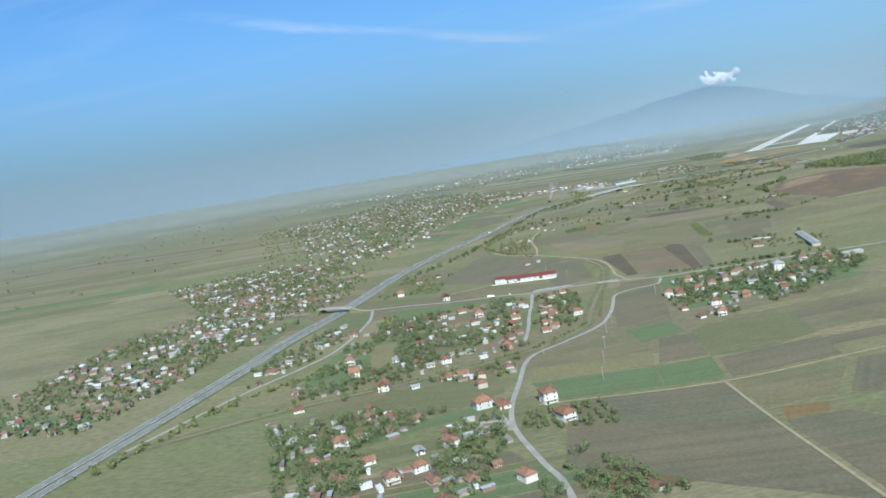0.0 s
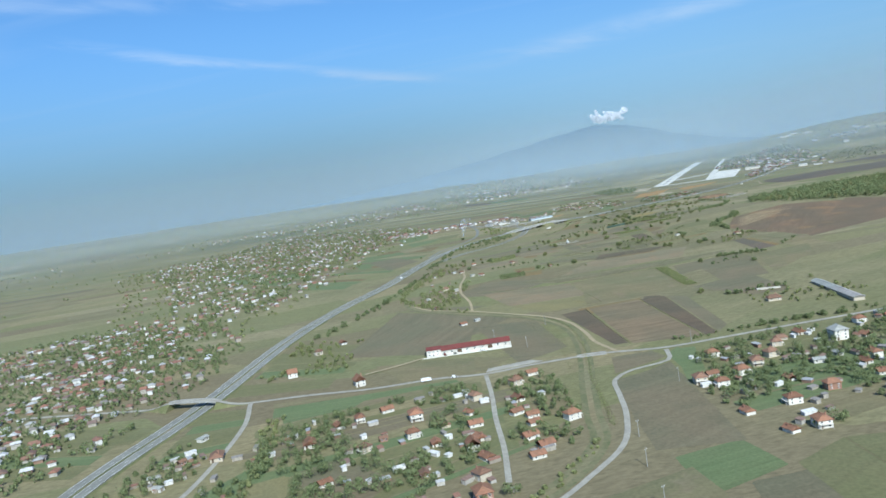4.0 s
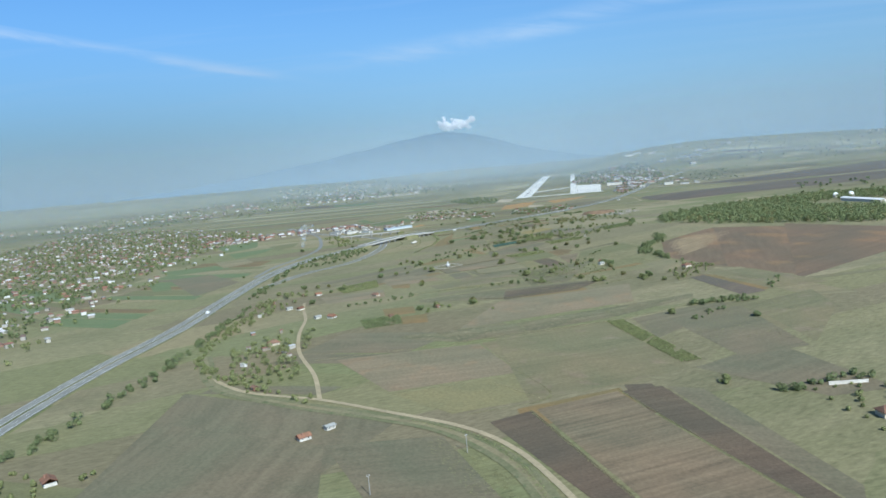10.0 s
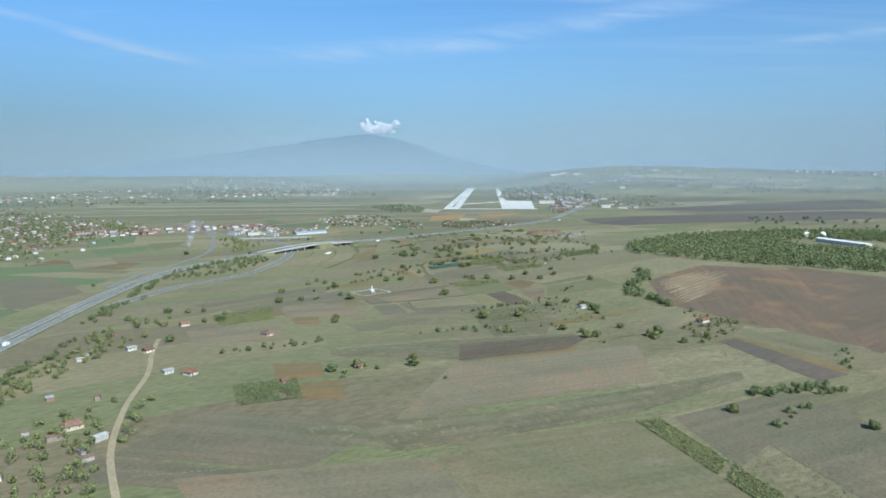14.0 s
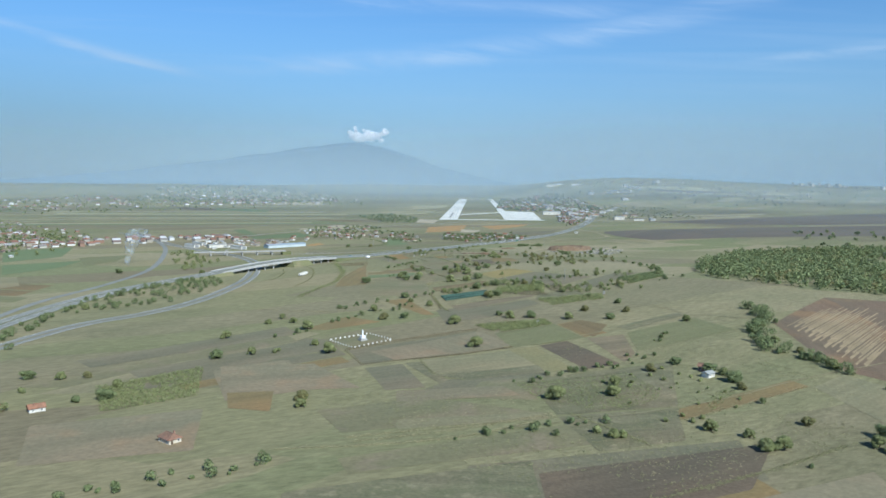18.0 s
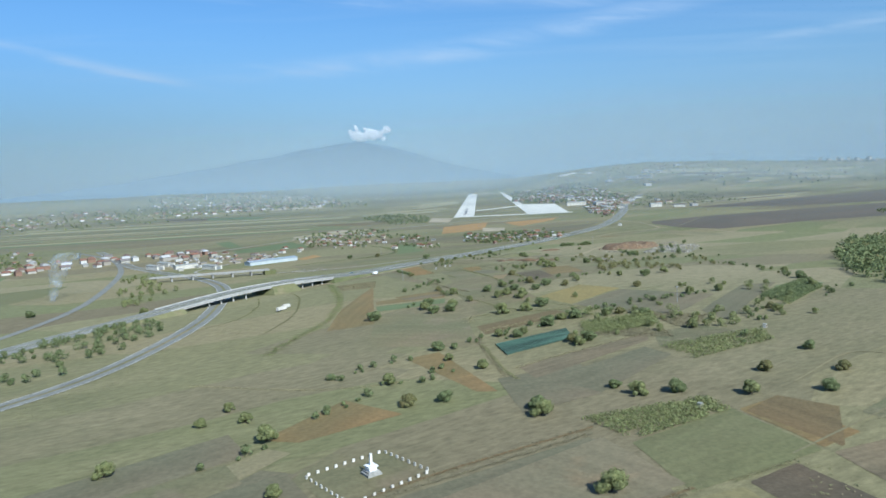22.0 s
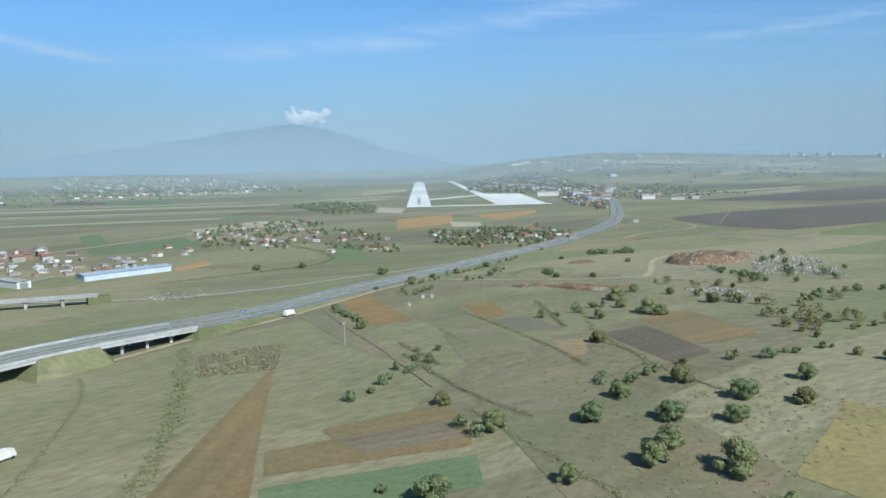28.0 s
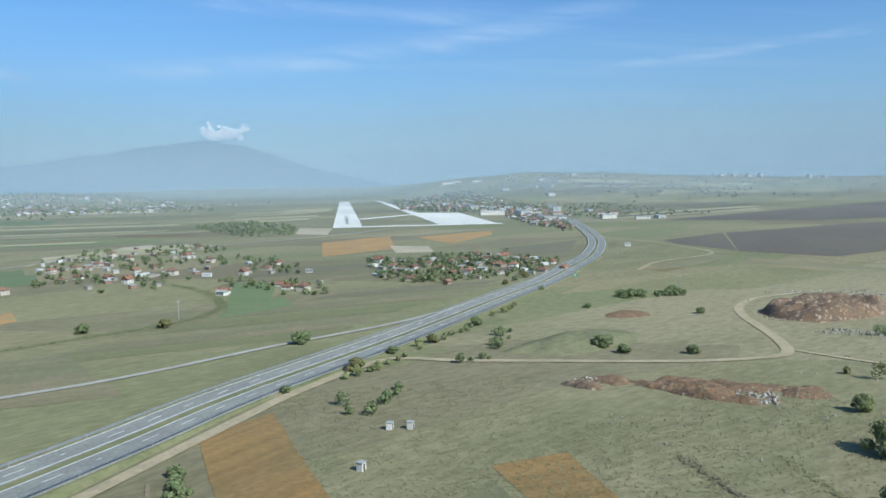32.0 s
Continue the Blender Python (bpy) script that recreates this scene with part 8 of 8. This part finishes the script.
_b = box(-0.27, 0.27, -0.09, 0.09, -0.5, 0.3); _b.to_mesh(SLAB); _b.free(); SLAB.materials.append(M["plaster"])
for k in range(4):
    a, b = corners[k], corners[(k + 1) % 4]
    m = int((b - a).length / 1.75)
    for i in range(m):
        p = a + (b - a) * (i + 0.5) / m
        part("slab", SLAB, M["plaster"], fence, at=pose(p.x, p.y, gz(p.x, p.y) + 0.25, 0, 0, math.degrees(math.atan2(b.y - a.y, b.x - a.x))))

# ---- shade net ----
shade = thing("shade_net", "blue-green shade netting in ridges over a plot", "netting")
na, nb, nc, nd = Vector((305.5, 898)), Vector((330.5, 897.5)), Vector((325, 887.5)), Vector((301.5, 886.5))
M["seam"] = material("pale_net_seam", rgb(.10, .165, .135), rgb(.075, .13, .105), 0.5, 3, rough=0.7)
NROW = 12
for j in range(NROW):
    v = (j + 0.5) / NROW
    s0, s1 = na * (1 - v) + nd * v, nb * (1 - v) + nc * v
    side = (nd - na).normalized() * ((nd - na).length / NROW)
    nv_, nf_ = [], []
    for i in range(31):
        p = s0 + (s1 - s0) * i / 30
        sag = 0.05 * noise.noise((p.x * 0.6, p.y * 0.6, 4))
        for o, z in ((-0.46, 0.08), (-0.3, 0.34), (0.0, 0.46), (0.3, 0.34), (0.46, 0.08)):
            w = p + side * o
            nv_.append((w.x, w.y, gz(w.x, w.y) + z + sag))
    nf_ = [(5 * i + k, 5 * i + k + 1, 5 * i + k + 6, 5 * i + k + 5) for i in range(30) for k in range(4)]
    part("tunnel", (nv_, nf_), M["net"], shade)
    part("seam", ribbon([s0 + (s1 - s0) * i / 30 for i in range(31)], 0.1, -0.1, 0.5), M["seam"], shade)
for u in range(0, 9):
    for p in (na + (nb - na) * u / 8, nd + (nc - nd) * u / 8):
        part("post", box(p.x - 0.05, p.x + 0.05, p.y - 0.05, p.y + 0.05, gz(p.x, p.y) - 0.3, gz(p.x, p.y) + 0.5), M["wood"], shade)

# ---- quarry, spoil heap and dump ----
def mound(name, cx, cy, rx, ry, h, mat, label, seed, flat=0.5, rough=0.5):
    verts, faces = [], []
    n, m = 72, 26
    for j in range(m + 1):
        r = j / m
        for i in range(n):
            a = i * math.tau / n
            wob = 1 + 0.18 * noise.noise((math.cos(a) * 1.5, math.sin(a) * 1.5, seed))
            x, y = cx + math.cos(a) * rx * r * wob, cy + math.sin(a) * ry * r * wob
            t = max(0, min(1, (1 - r) / (1 - flat)))
            z = h * t * t * (3 - 2 * t) + rough * noise.fractal((x * 0.16, y * 0.16, seed), 0.8, 2.2, 4) * min(1, (1 - r) * 5) - 0.4 * r
            verts.append((x, y, gz(x, y) + z))
    faces = [(j * n + i, (j + 1) * n + i, (j + 1) * n + (i + 1) % n, j * n + (i + 1) % n) for j in range(m) for i in range(n)]
    return thing(name, label, "spoil heap", kind="structure", data=mesh_of(name, verts, faces, M[mat], True))


M["clay"] = material("broken_red_clay", rgb(.185, .118, .070), rgb(.115, .084, .058), 0.35, 1.6, bump=1.0, third=rgb(.36, .29, .20))
M["rustclay"] = material("rust_red_clay", rgb(.205, .122, .066), rgb(.145, .098, .060), 0.5, 2.2, bump=0.9, third=rgb(.24, .21, .13))
mound("spoil_heap", 546, 1097, 25, 13, 3.1, "clay", "rugged reddish brown quarry terrace with a flat top", 5.0, 0.80, 1.3)
for x, y, rx, ry, h, s in ((443, 1087, 5, 7, 0.5, 21.0), (448, 1078, 6, 8, 0.7, 22.0), (452, 1069, 6, 8, 0.6, 23.0), (454, 1062, 6, 6, 0.4, 24.0)):
    mound("spoil_heap", x, y, rx, ry, h, "rustclay", "broken bank of rust-red clay beside the pit", s, 0.35, 0.7)
mound("spoil_heap", 444, 1073, 4, 13, 1.0, "rustclay", "bank of reddish earth beside the pit", 6.0, 0.5, 0.9)
mound("spoil_heap", 437, 1089, 3, 6, 0.7, "clay", "low heap of reddish earth", 9.0, 0.4, 0.6)
mound("spoil_heap", 468, 1116, 22, 12, 1.8, "verge", "low grassy mound with a bare red patch", 7.0, 0.3)




def rubble(places, label, low, high, cols, seed, name="rubble", tall=0.5):
    rng = random.Random(seed)
    v, f = [], []
    for x, y in places:
        s, a, z = rng.uniform(low, high), rng.random() * 6.3, gz(x, y)
        k = len(v)
        for zz, sc in ((-0.2, 1.0), (s * tall * rng.uniform(0.6, 1.3), rng.uniform(0.5, 0.9))):
            for i in range(4):
                t = a + i * math.pi / 2 + rng.uniform(-0.2, 0.2)
                v.append((x + math.cos(t) * s * sc * 0.6, y + math.sin(t) * s * sc * 0.6, z + zz + rng.uniform(-0.05, 0.05)))
        f += [(k + 4, k + 5, k + 6, k + 7)] + [(k + i, k + (i + 1) % 4, k + 4 + (i + 1) % 4, k + 4 + i) for i in range(4)]
    return thing(name, label, "rubble", kind="stuff", data=mesh_of(name, v, f, island_material(name, cols)))


EARTHY = [rgb(.24, .165, .11), rgb(.32, .285, .235), rgb(.2, .145, .10), rgb(.28, .24, .185), rgb(.42, .39, .34)]
PALE = [rgb(.31, .295, .245), rgb(.24, .22, .175), rgb(.42, .40, .35), rgb(.2, .18, .14), rgb(.27, .245, .19)]
rubble(scatter([(468, 1052), (484, 1047), (482, 1024), (457, 1012), (455, 1034)], 760, 301, 0.3, 0.35), "pale tipped rubble on the dump", 0.15, 0.75, PALE, 302)
rubble(scatter([(507, 1096), (515, 1096), (522, 1072), (514, 1068)], 150, 303, 0.5, 0.35), "broken stones at the foot of the heap", 0.15, 0.6, PALE, 304)
rubble(scatter([(436, 1093), (442, 1092), (451, 1064), (444, 1060)], 220, 305, 0.5, 0.3), "pale stones around the pit", 0.15, 0.7, EARTHY, 306)
rubble(scatter([(347, 1206), (359, 1191), (356, 1156), (341, 1156), (333, 1175)], 170, 307, 0.8, 0.45), "white debris on waste ground", 0.15, 0.6, PALE, 308)
rubble(scatter([(418, 1070), (445, 1098), (470, 1080), (520, 1070), (480, 1020), (420, 1030)], 260, 309, 1.0, 0.5), "stones scattered in the grass", 0.1, 0.32, EARTHY, 310)
rubble(scatter([(570, 1091), (590, 1080), (572, 1058), (528, 1030), (508, 1042), (520, 1058), (547, 1078)], 520, 311, 0.9, 0.3), "rows of pale stones and sheds on a slope", 0.3, 0.9, [rgb(.38, .36, .31), rgb(.30, .28, .24), rgb(.24, .23, .19), rgb(.46, .44, .39), rgb(.2, .19, .16)], 312, "stone_yard", 0.7)
woods("thicket", scatter([(548, 1078), (602, 1110), (600, 1068), (560, 1036), (512, 1026)], 12, 313, 5), "trees among the stones", 1.5, 3.2, "leaf_dark", 36, 0.36, 314)

rubble(scatter([(520, 1098), (530, 1110), (548, 1100), (540, 1082), (526, 1082)], 160, 315, 0.4, 0.3), "stones sliding down the face of the heap", 0.15, 0.6, EARTHY, 316)
woods("thicket", along([(519, 1072), (511, 1060), (503, 1050), (494, 1041)], 1.6, 2.0, 317), "dark green growth in the hollow below the dump", 1.0, 2.6, "leaf_dark", 40, 0.3, 318)
road("quarry_track", [(487, 1078), (484, 1063), (485, 1053), (480, 1041), (480, 1029), (476, 1000)], 1.4, "dirt", "pale track past the tipped rubble", 0.09)
rubble(scatter([(548, 1122), (575, 1128), (600, 1108), (592, 1096), (570, 1104)], 180, 319, 0.6, 0.3), "pale stones along the terrace rim", 0.2, 0.7, PALE, 320)
mound("spoil_heap", 507, 1132, 9, 7, 0.7, "rustclay", "bare red patch on a low grassy rise", 25.0, 0.4, 0.3)
woods("thicket", scatter([(536, 1158), (556, 1146), (550, 1142), (532, 1152)], 26, 321, 1.6), "clump of dark green bushes behind the rise", 1.2, 2.6, "leaf_dark", 40, 0.32, 322)
# ---- vehicles, poles and signs ----
def wheel_mesh(r, w):
    bm = bmesh.new()
    n = 12
    a = [bm.verts.new((math.cos(k * math.tau / n) * r, -w / 2, math.sin(k * math.tau / n) * r)) for k in range(n)]
    b = [bm.verts.new((math.cos(k * math.tau / n) * r, w / 2, math.sin(k * math.tau / n) * r)) for k in range(n)]
    for k in range(n):
        bm.faces.new((a[k], b[k], b[(k + 1) % n], a[(k + 1) % n]))
    bm.faces.new(a); bm.faces.new(b[::-1])
    me = bpy.data.meshes.new("wheel"); bm.to_mesh(me); bm.free()
    me.materials.append(M["glass"])
    return me


WHEEL = wheel_mesh(0.32, 0.2)


def truck(x, y, turn, label, lift=0.25, body="white", long=4.6):
    t = thing("truck", label, "truck")
    t.matrix_basis = pose(x, y, gz(x, y) + lift, 0, 0, turn) @ Matrix.Scale(0.75, 4)
    part("cargo_box", box(-long / 2, long / 2 - 1.3, -0.85, 0.85, 0.55, 2.1), M[body], t)
    cab = box(long / 2 - 1.25, long / 2, -0.8, 0.8, 0.4, 1.25)
    box(long / 2 - 1.25, long / 2 - 0.25, -0.75, 0.75, 1.25, 1.9, cab)
    part("cab", cab, M[body], t)
    part("windscreen", box(long / 2 - 0.25, long / 2 - 0.2, -0.65, 0.65, 1.3, 1.8), M["glass"], t)
    part("chassis", box(-long / 2 + 0.1, long / 2 - 0.1, -0.5, 0.5, 0.3, 0.52), M["steel"], t)
    for wx in (-long / 2 + 0.7, -long / 2 + 1.5, long / 2 - 0.7):
        for wy in (-0.72, 0.72):
            part("wheel", WHEEL, M["glass"], t, at=pose(wx, wy, 0.32))
    return t


def car(x, y, turn, body, label, lift=0.25):
    c = thing("car", label, "car")
    c.matrix_basis = pose(x, y, gz(x, y) + lift, 0, 0, turn)
    bm = box(-1.35, 1.35, -0.58, 0.58, 0.2, 0.08)
    v = [bm.verts.new(p) for p in ((-1.05, -0.55, 0.62), (0.65, -0.55, 0.62), (0.65, 0.55, 0.62), (-1.05, 0.55, 0.62), (-0.75, -0.45, 1.02), (0.2, -0.45, 1.02), (0.2, 0.45, 1.02), (-0.75, 0.45, 1.02))]
    for f in ((4, 5, 6, 7), (0, 1, 5, 4), (1, 2, 6, 5), (2, 3, 7, 6), (3, 0, 4, 7)):
        bm.faces.new([v[k] for k in f])
    part("body", bm, M[body], c)
    part("windscreen", ([(0.62, -0.48, 0.66), (0.62, 0.48, 0.66), (0.24, 0.4, 0.99), (0.24, -0.4, 0.99)], [(0, 1, 2, 3)]), M["glass"], c)
    for wx in (-0.85, 0.85):
        for wy in (-0.55, 0.55):
            part("wheel", WHEEL, M["glass"], c, at=pose(wx, wy, 0.24) @ Matrix.Scale(0.75, 4))
    return c


truck(358, 1095, 25, "white lorry parked on the dirt road beside the motorway")
truck(280, 1015, 30, "long white lorry parked on rough grass", 0.0, "plaster", 6.4)
truck(283.5, 1019.5, 30, "second white lorry parked on rough grass", 0.0, "plaster", 5.0)
truck(36, 466, -8, "long white lorry on the through road", 0.25, long=6.0)
car(48, 464, -8, "white", "white car on the through road")
for k, (x, y) in enumerate(((46, 509), (52, 506), (57, 505), (70, 501.5))):
    car(x, y, 80 + 10 * k, ("white", "crimson", "asphalt", "white")[k], "car parked in the depot yard", 0.3)
truck(71, 806, 65, "white lorry on the motorway", 0.08)


def pole(x, y, h, label):
    p = thing("utility_pole", label, "utility pole", "utility poles")
    p.matrix_basis = pose(x, y, gz(x, y), 0, 0, 20)
    bm = bmesh.new()
    limb(bm, (0, 0, -0.4), (0, 0, h), 0.13, 0.07, 7)
    part("post", bm, M["weathered"], p)
    part("crossarm", box(-0.5, 0.5, -0.04, 0.04, h - 0.6, h - 0.5), M["weathered"], p)
    for o in (-0.44, 0, 0.44):
        part("insulator", box(o - 0.04, o + 0.04, -0.04, 0.04, h - 0.48, h - 0.3), M["white"], p)


for x, y in ((69, 312), (63, 290), (43, 315), (57, 268), (76, 336), (84, 358), (90, 492), (81, 520), (120, 400), (150, 445), (112, 530), (420, 1220), (520, 1236), (640, 1235), (560, 1150), (380, 900), (350, 1045)):
    pole(x, y, 5.4, "tall grey concrete utility pole standing in a field")


def road_sign(x, y, turn, label, mat):
    s = thing("road_sign", label, "road sign")
    s.matrix_basis = pose(x, y, gz(x, y) + 0.2, 0, 0, turn) @ Matrix.Scale(0.6, 4)
    part("panel", box(-1.6, 1.6, -0.05, 0.05, 1.6, 3.4), M[mat], s)
    for k in (-1.1, 1.1):
        part("post", box(k - 0.06, k + 0.06, 0.05, 0.17, -0.5, 3.3), M["steel"], s)
    for k, wd in ((2.9, 1.2), (2.45, 0.9), (2.0, 1.05)):
        part("text_bar", box(-wd, wd, -0.06, -0.05, k - 0.1, k + 0.1), M["white"], s)


M["signgreen"] = material("green_sign_face", rgb(.02, .2, .1), rgb(.02, .17, .09), 1, 4, rough=0.5, bump=0)
M["signblue"] = material("blue_sign_face", rgb(.05, .2, .26), rgb(.04, .17, .22), 1, 4, rough=0.5, bump=0)
road_sign(348, 1104, -60, "blue-green direction sign beside the motorway", "signblue")
road_sign(562, 1196, -50, "green direction sign beside the motorway", "signgreen")

# hut-like boxes in the red field
for x, y in ((704, 1276),):
    b = thing("hut", "small white windowless hut", "hut")
    b.matrix_basis = pose(x, y, gz(x, y), 0, 0, 30)
    part("wall", box(-1.2, 1.2, -1.5, 1.5, -0.3, 1.9), M["plaster"], b)
    part("roof", roof_bmesh(2.4, 3.0, 1.9, 0.4, 0.0, 0.2, 0.08), M["sheet"], b)

# ---- more field tracks ----
road("field_track", [(325, 800), (345, 801), (362, 804), (363, 827), (333, 823)], 0.5, "tan", "pale sandy margin round an overgrown plot", 0.07)
road("field_track", [(30, 252), (41, 251), (93, 245), (154, 252), (260, 262)], 1.0, "dirt", "narrow pale track between large fields", 0.08)
road("field_track", [(93, 245), (91, 206), (90, 150)], 1.0, "dirt", "narrow pale track along a field edge", 0.08)
road("field_track", [(380, 725), (326, 728), (296, 727), (273, 728), (230, 735)], 0.5, "tan", "pale track across the hillside fields", 0.08)
road("field_track", [(300, 800), (331, 802), (364, 803), (385, 784), (431, 804)], 0.5, "tan", "pale track to the woodland", 0.08)
road("works_road", [(530, 1196), (492, 1179), (456, 1168), (420, 1164), (380, 1158), (340, 1165), (300, 1195), (290, 1230), (320, 1262)], 2.0, "country_road", "narrow road serving the works", 0.12)

# ---- smoke and cloud ----
def soft_material(name, colour, alpha, scale, low=0.4):
    m = bpy.data.materials.new(name)
    m.use_nodes = True
    nt = m.node_tree
    n, l = nt.nodes.new, nt.links.new
    out = nt.nodes["Material Output"]
    nt.nodes.remove(nt.nodes["Principled BSDF"])
    tr, df, mx = n("ShaderNodeBsdfTransparent"), n("ShaderNodeBsdfDiffuse"), n("ShaderNodeMixShader")
    df.inputs[0].default_value = colour
    tl, both = n("ShaderNodeBsdfTranslucent"), n("ShaderNodeMixShader")
    tl.inputs[0].default_value = colour
    both.inputs[0].default_value = 0.5
    l(df.outputs[0], both.inputs[1]); l(tl.outputs[0], both.inputs[2])
    co, nz, mr = n("ShaderNodeTexCoord"), n("ShaderNodeTexNoise"), n("ShaderNodeMapRange")
    nz.inputs["Scale"].default_value = scale; nz.inputs["Detail"].default_value = 5
    l(co.outputs["Object"], nz.inputs["Vector"]); l(nz.outputs[0], mr.inputs["Value"])
    mr.inputs["From Min"].default_value, mr.inputs["From Max"].default_value = low, low + 0.28
    mr.inputs["To Min"].default_value, mr.inputs["To Max"].default_value = 0.0, alpha
    l(mr.outputs[0], mx.inputs[0]); l(tr.outputs[0], mx.inputs[1]); l(both.outputs[0], mx.inputs[2]); l(mx.outputs[0], out.inputs[0])
    return m


def soft_white(name, colour):
    """Fine drops that let light through to their far side."""
    m = bpy.data.materials.new(name)
    m.use_nodes = True
    nt = m.node_tree
    n, l = nt.nodes.new, nt.links.new
    nt.nodes.remove(nt.nodes["Principled BSDF"])
    df, tl, mx = n("ShaderNodeBsdfDiffuse"), n("ShaderNodeBsdfTranslucent"), n("ShaderNodeMixShader")
    df.inputs[0].default_value = tl.inputs[0].default_value = colour
    l(df.outputs[0], mx.inputs[1]); l(tl.outputs[0], mx.inputs[2]); l(mx.outputs[0], nt.nodes["Material Output"].inputs[0])
    return m


def plume(height, r0, r1, alpha, seed, label):
    """One wavering funnel of thin smoke."""
    verts, faces, n, m = [], [], 20, 26
    for j in range(m + 1):
        t = j / m
        cx, cy = 203 + 9 * t ** 1.4 * height / 26 + 0.8 * noise.noise((t * 4, seed, 1)), 1150 + 6 * t + 0.8 * noise.noise((t * 4, seed, 7))
        r = r0 + (r1 - r0) * t ** 0.8
        for i in range(n):
            a = i * math.tau / n
            k = r * (1 + 0.45 * noise.fractal((math.cos(a) * 1.2, math.sin(a) * 1.2, t * 6 + seed), 0.9, 2.1, 4))
            verts.append((cx + math.cos(a) * k, cy + math.sin(a) * k, gz(203, 1150) + 0.1 + height * t))
    faces = [(j * n + i, j * n + (i + 1) % n, (j + 1) * n + (i + 1) % n, (j + 1) * n + i) for j in range(m) for i in range(n)]
    return thing("smoke_plume", label, "smoke", kind="structure", data=mesh_of("smoke_plume", verts, faces, soft_material("thin_smoke", rgb(.62, .70, .78), alpha, 0.22, 0.42), True))


plume(24, 0.7, 6.5, 0.34, 2.0, "thin pale smoke plume drifting from a field fire")
# small cumulus over the mountain
M["cloud"] = soft_white("cloud_white", rgb(.95, .96, .98))
cx, cy = 4760 * math.sin(radians(22.9)), 4760 * math.cos(radians(22.9))
nx, ny = math.cos(radians(22.9)), -math.sin(radians(22.9))
_c = random.Random(8)
cl = []
for a, b, wide, tall, num in ((-78, 14, 26, 26, 18), (-40, 6, 40, 14, 12), (0, 12, 34, 24, 18), (34, 4, 26, 22, 12), (88, 26, 18, 18, 7), (-20, -6, 80, 8, 14)):
    cl += [(a + _c.gauss(0, wide * 0.5), b + abs(_c.gauss(0, tall * 0.7)), _c.uniform(8, 17)) for _ in range(num)]
v, f = leaf_quads([(cx + nx * a, cy + ny * a, 292 + b) for a, b, c in cl], [c for a, b, c in cl], 90, 2.6, 0.9, np.random.default_rng(77), 0.5)
thing("cumulus_cloud", "small white cumulus cloud over the mountain top", "cloud", kind="structure", data=cloud_mesh("cumulus_cloud", v, f, M["cloud"]))
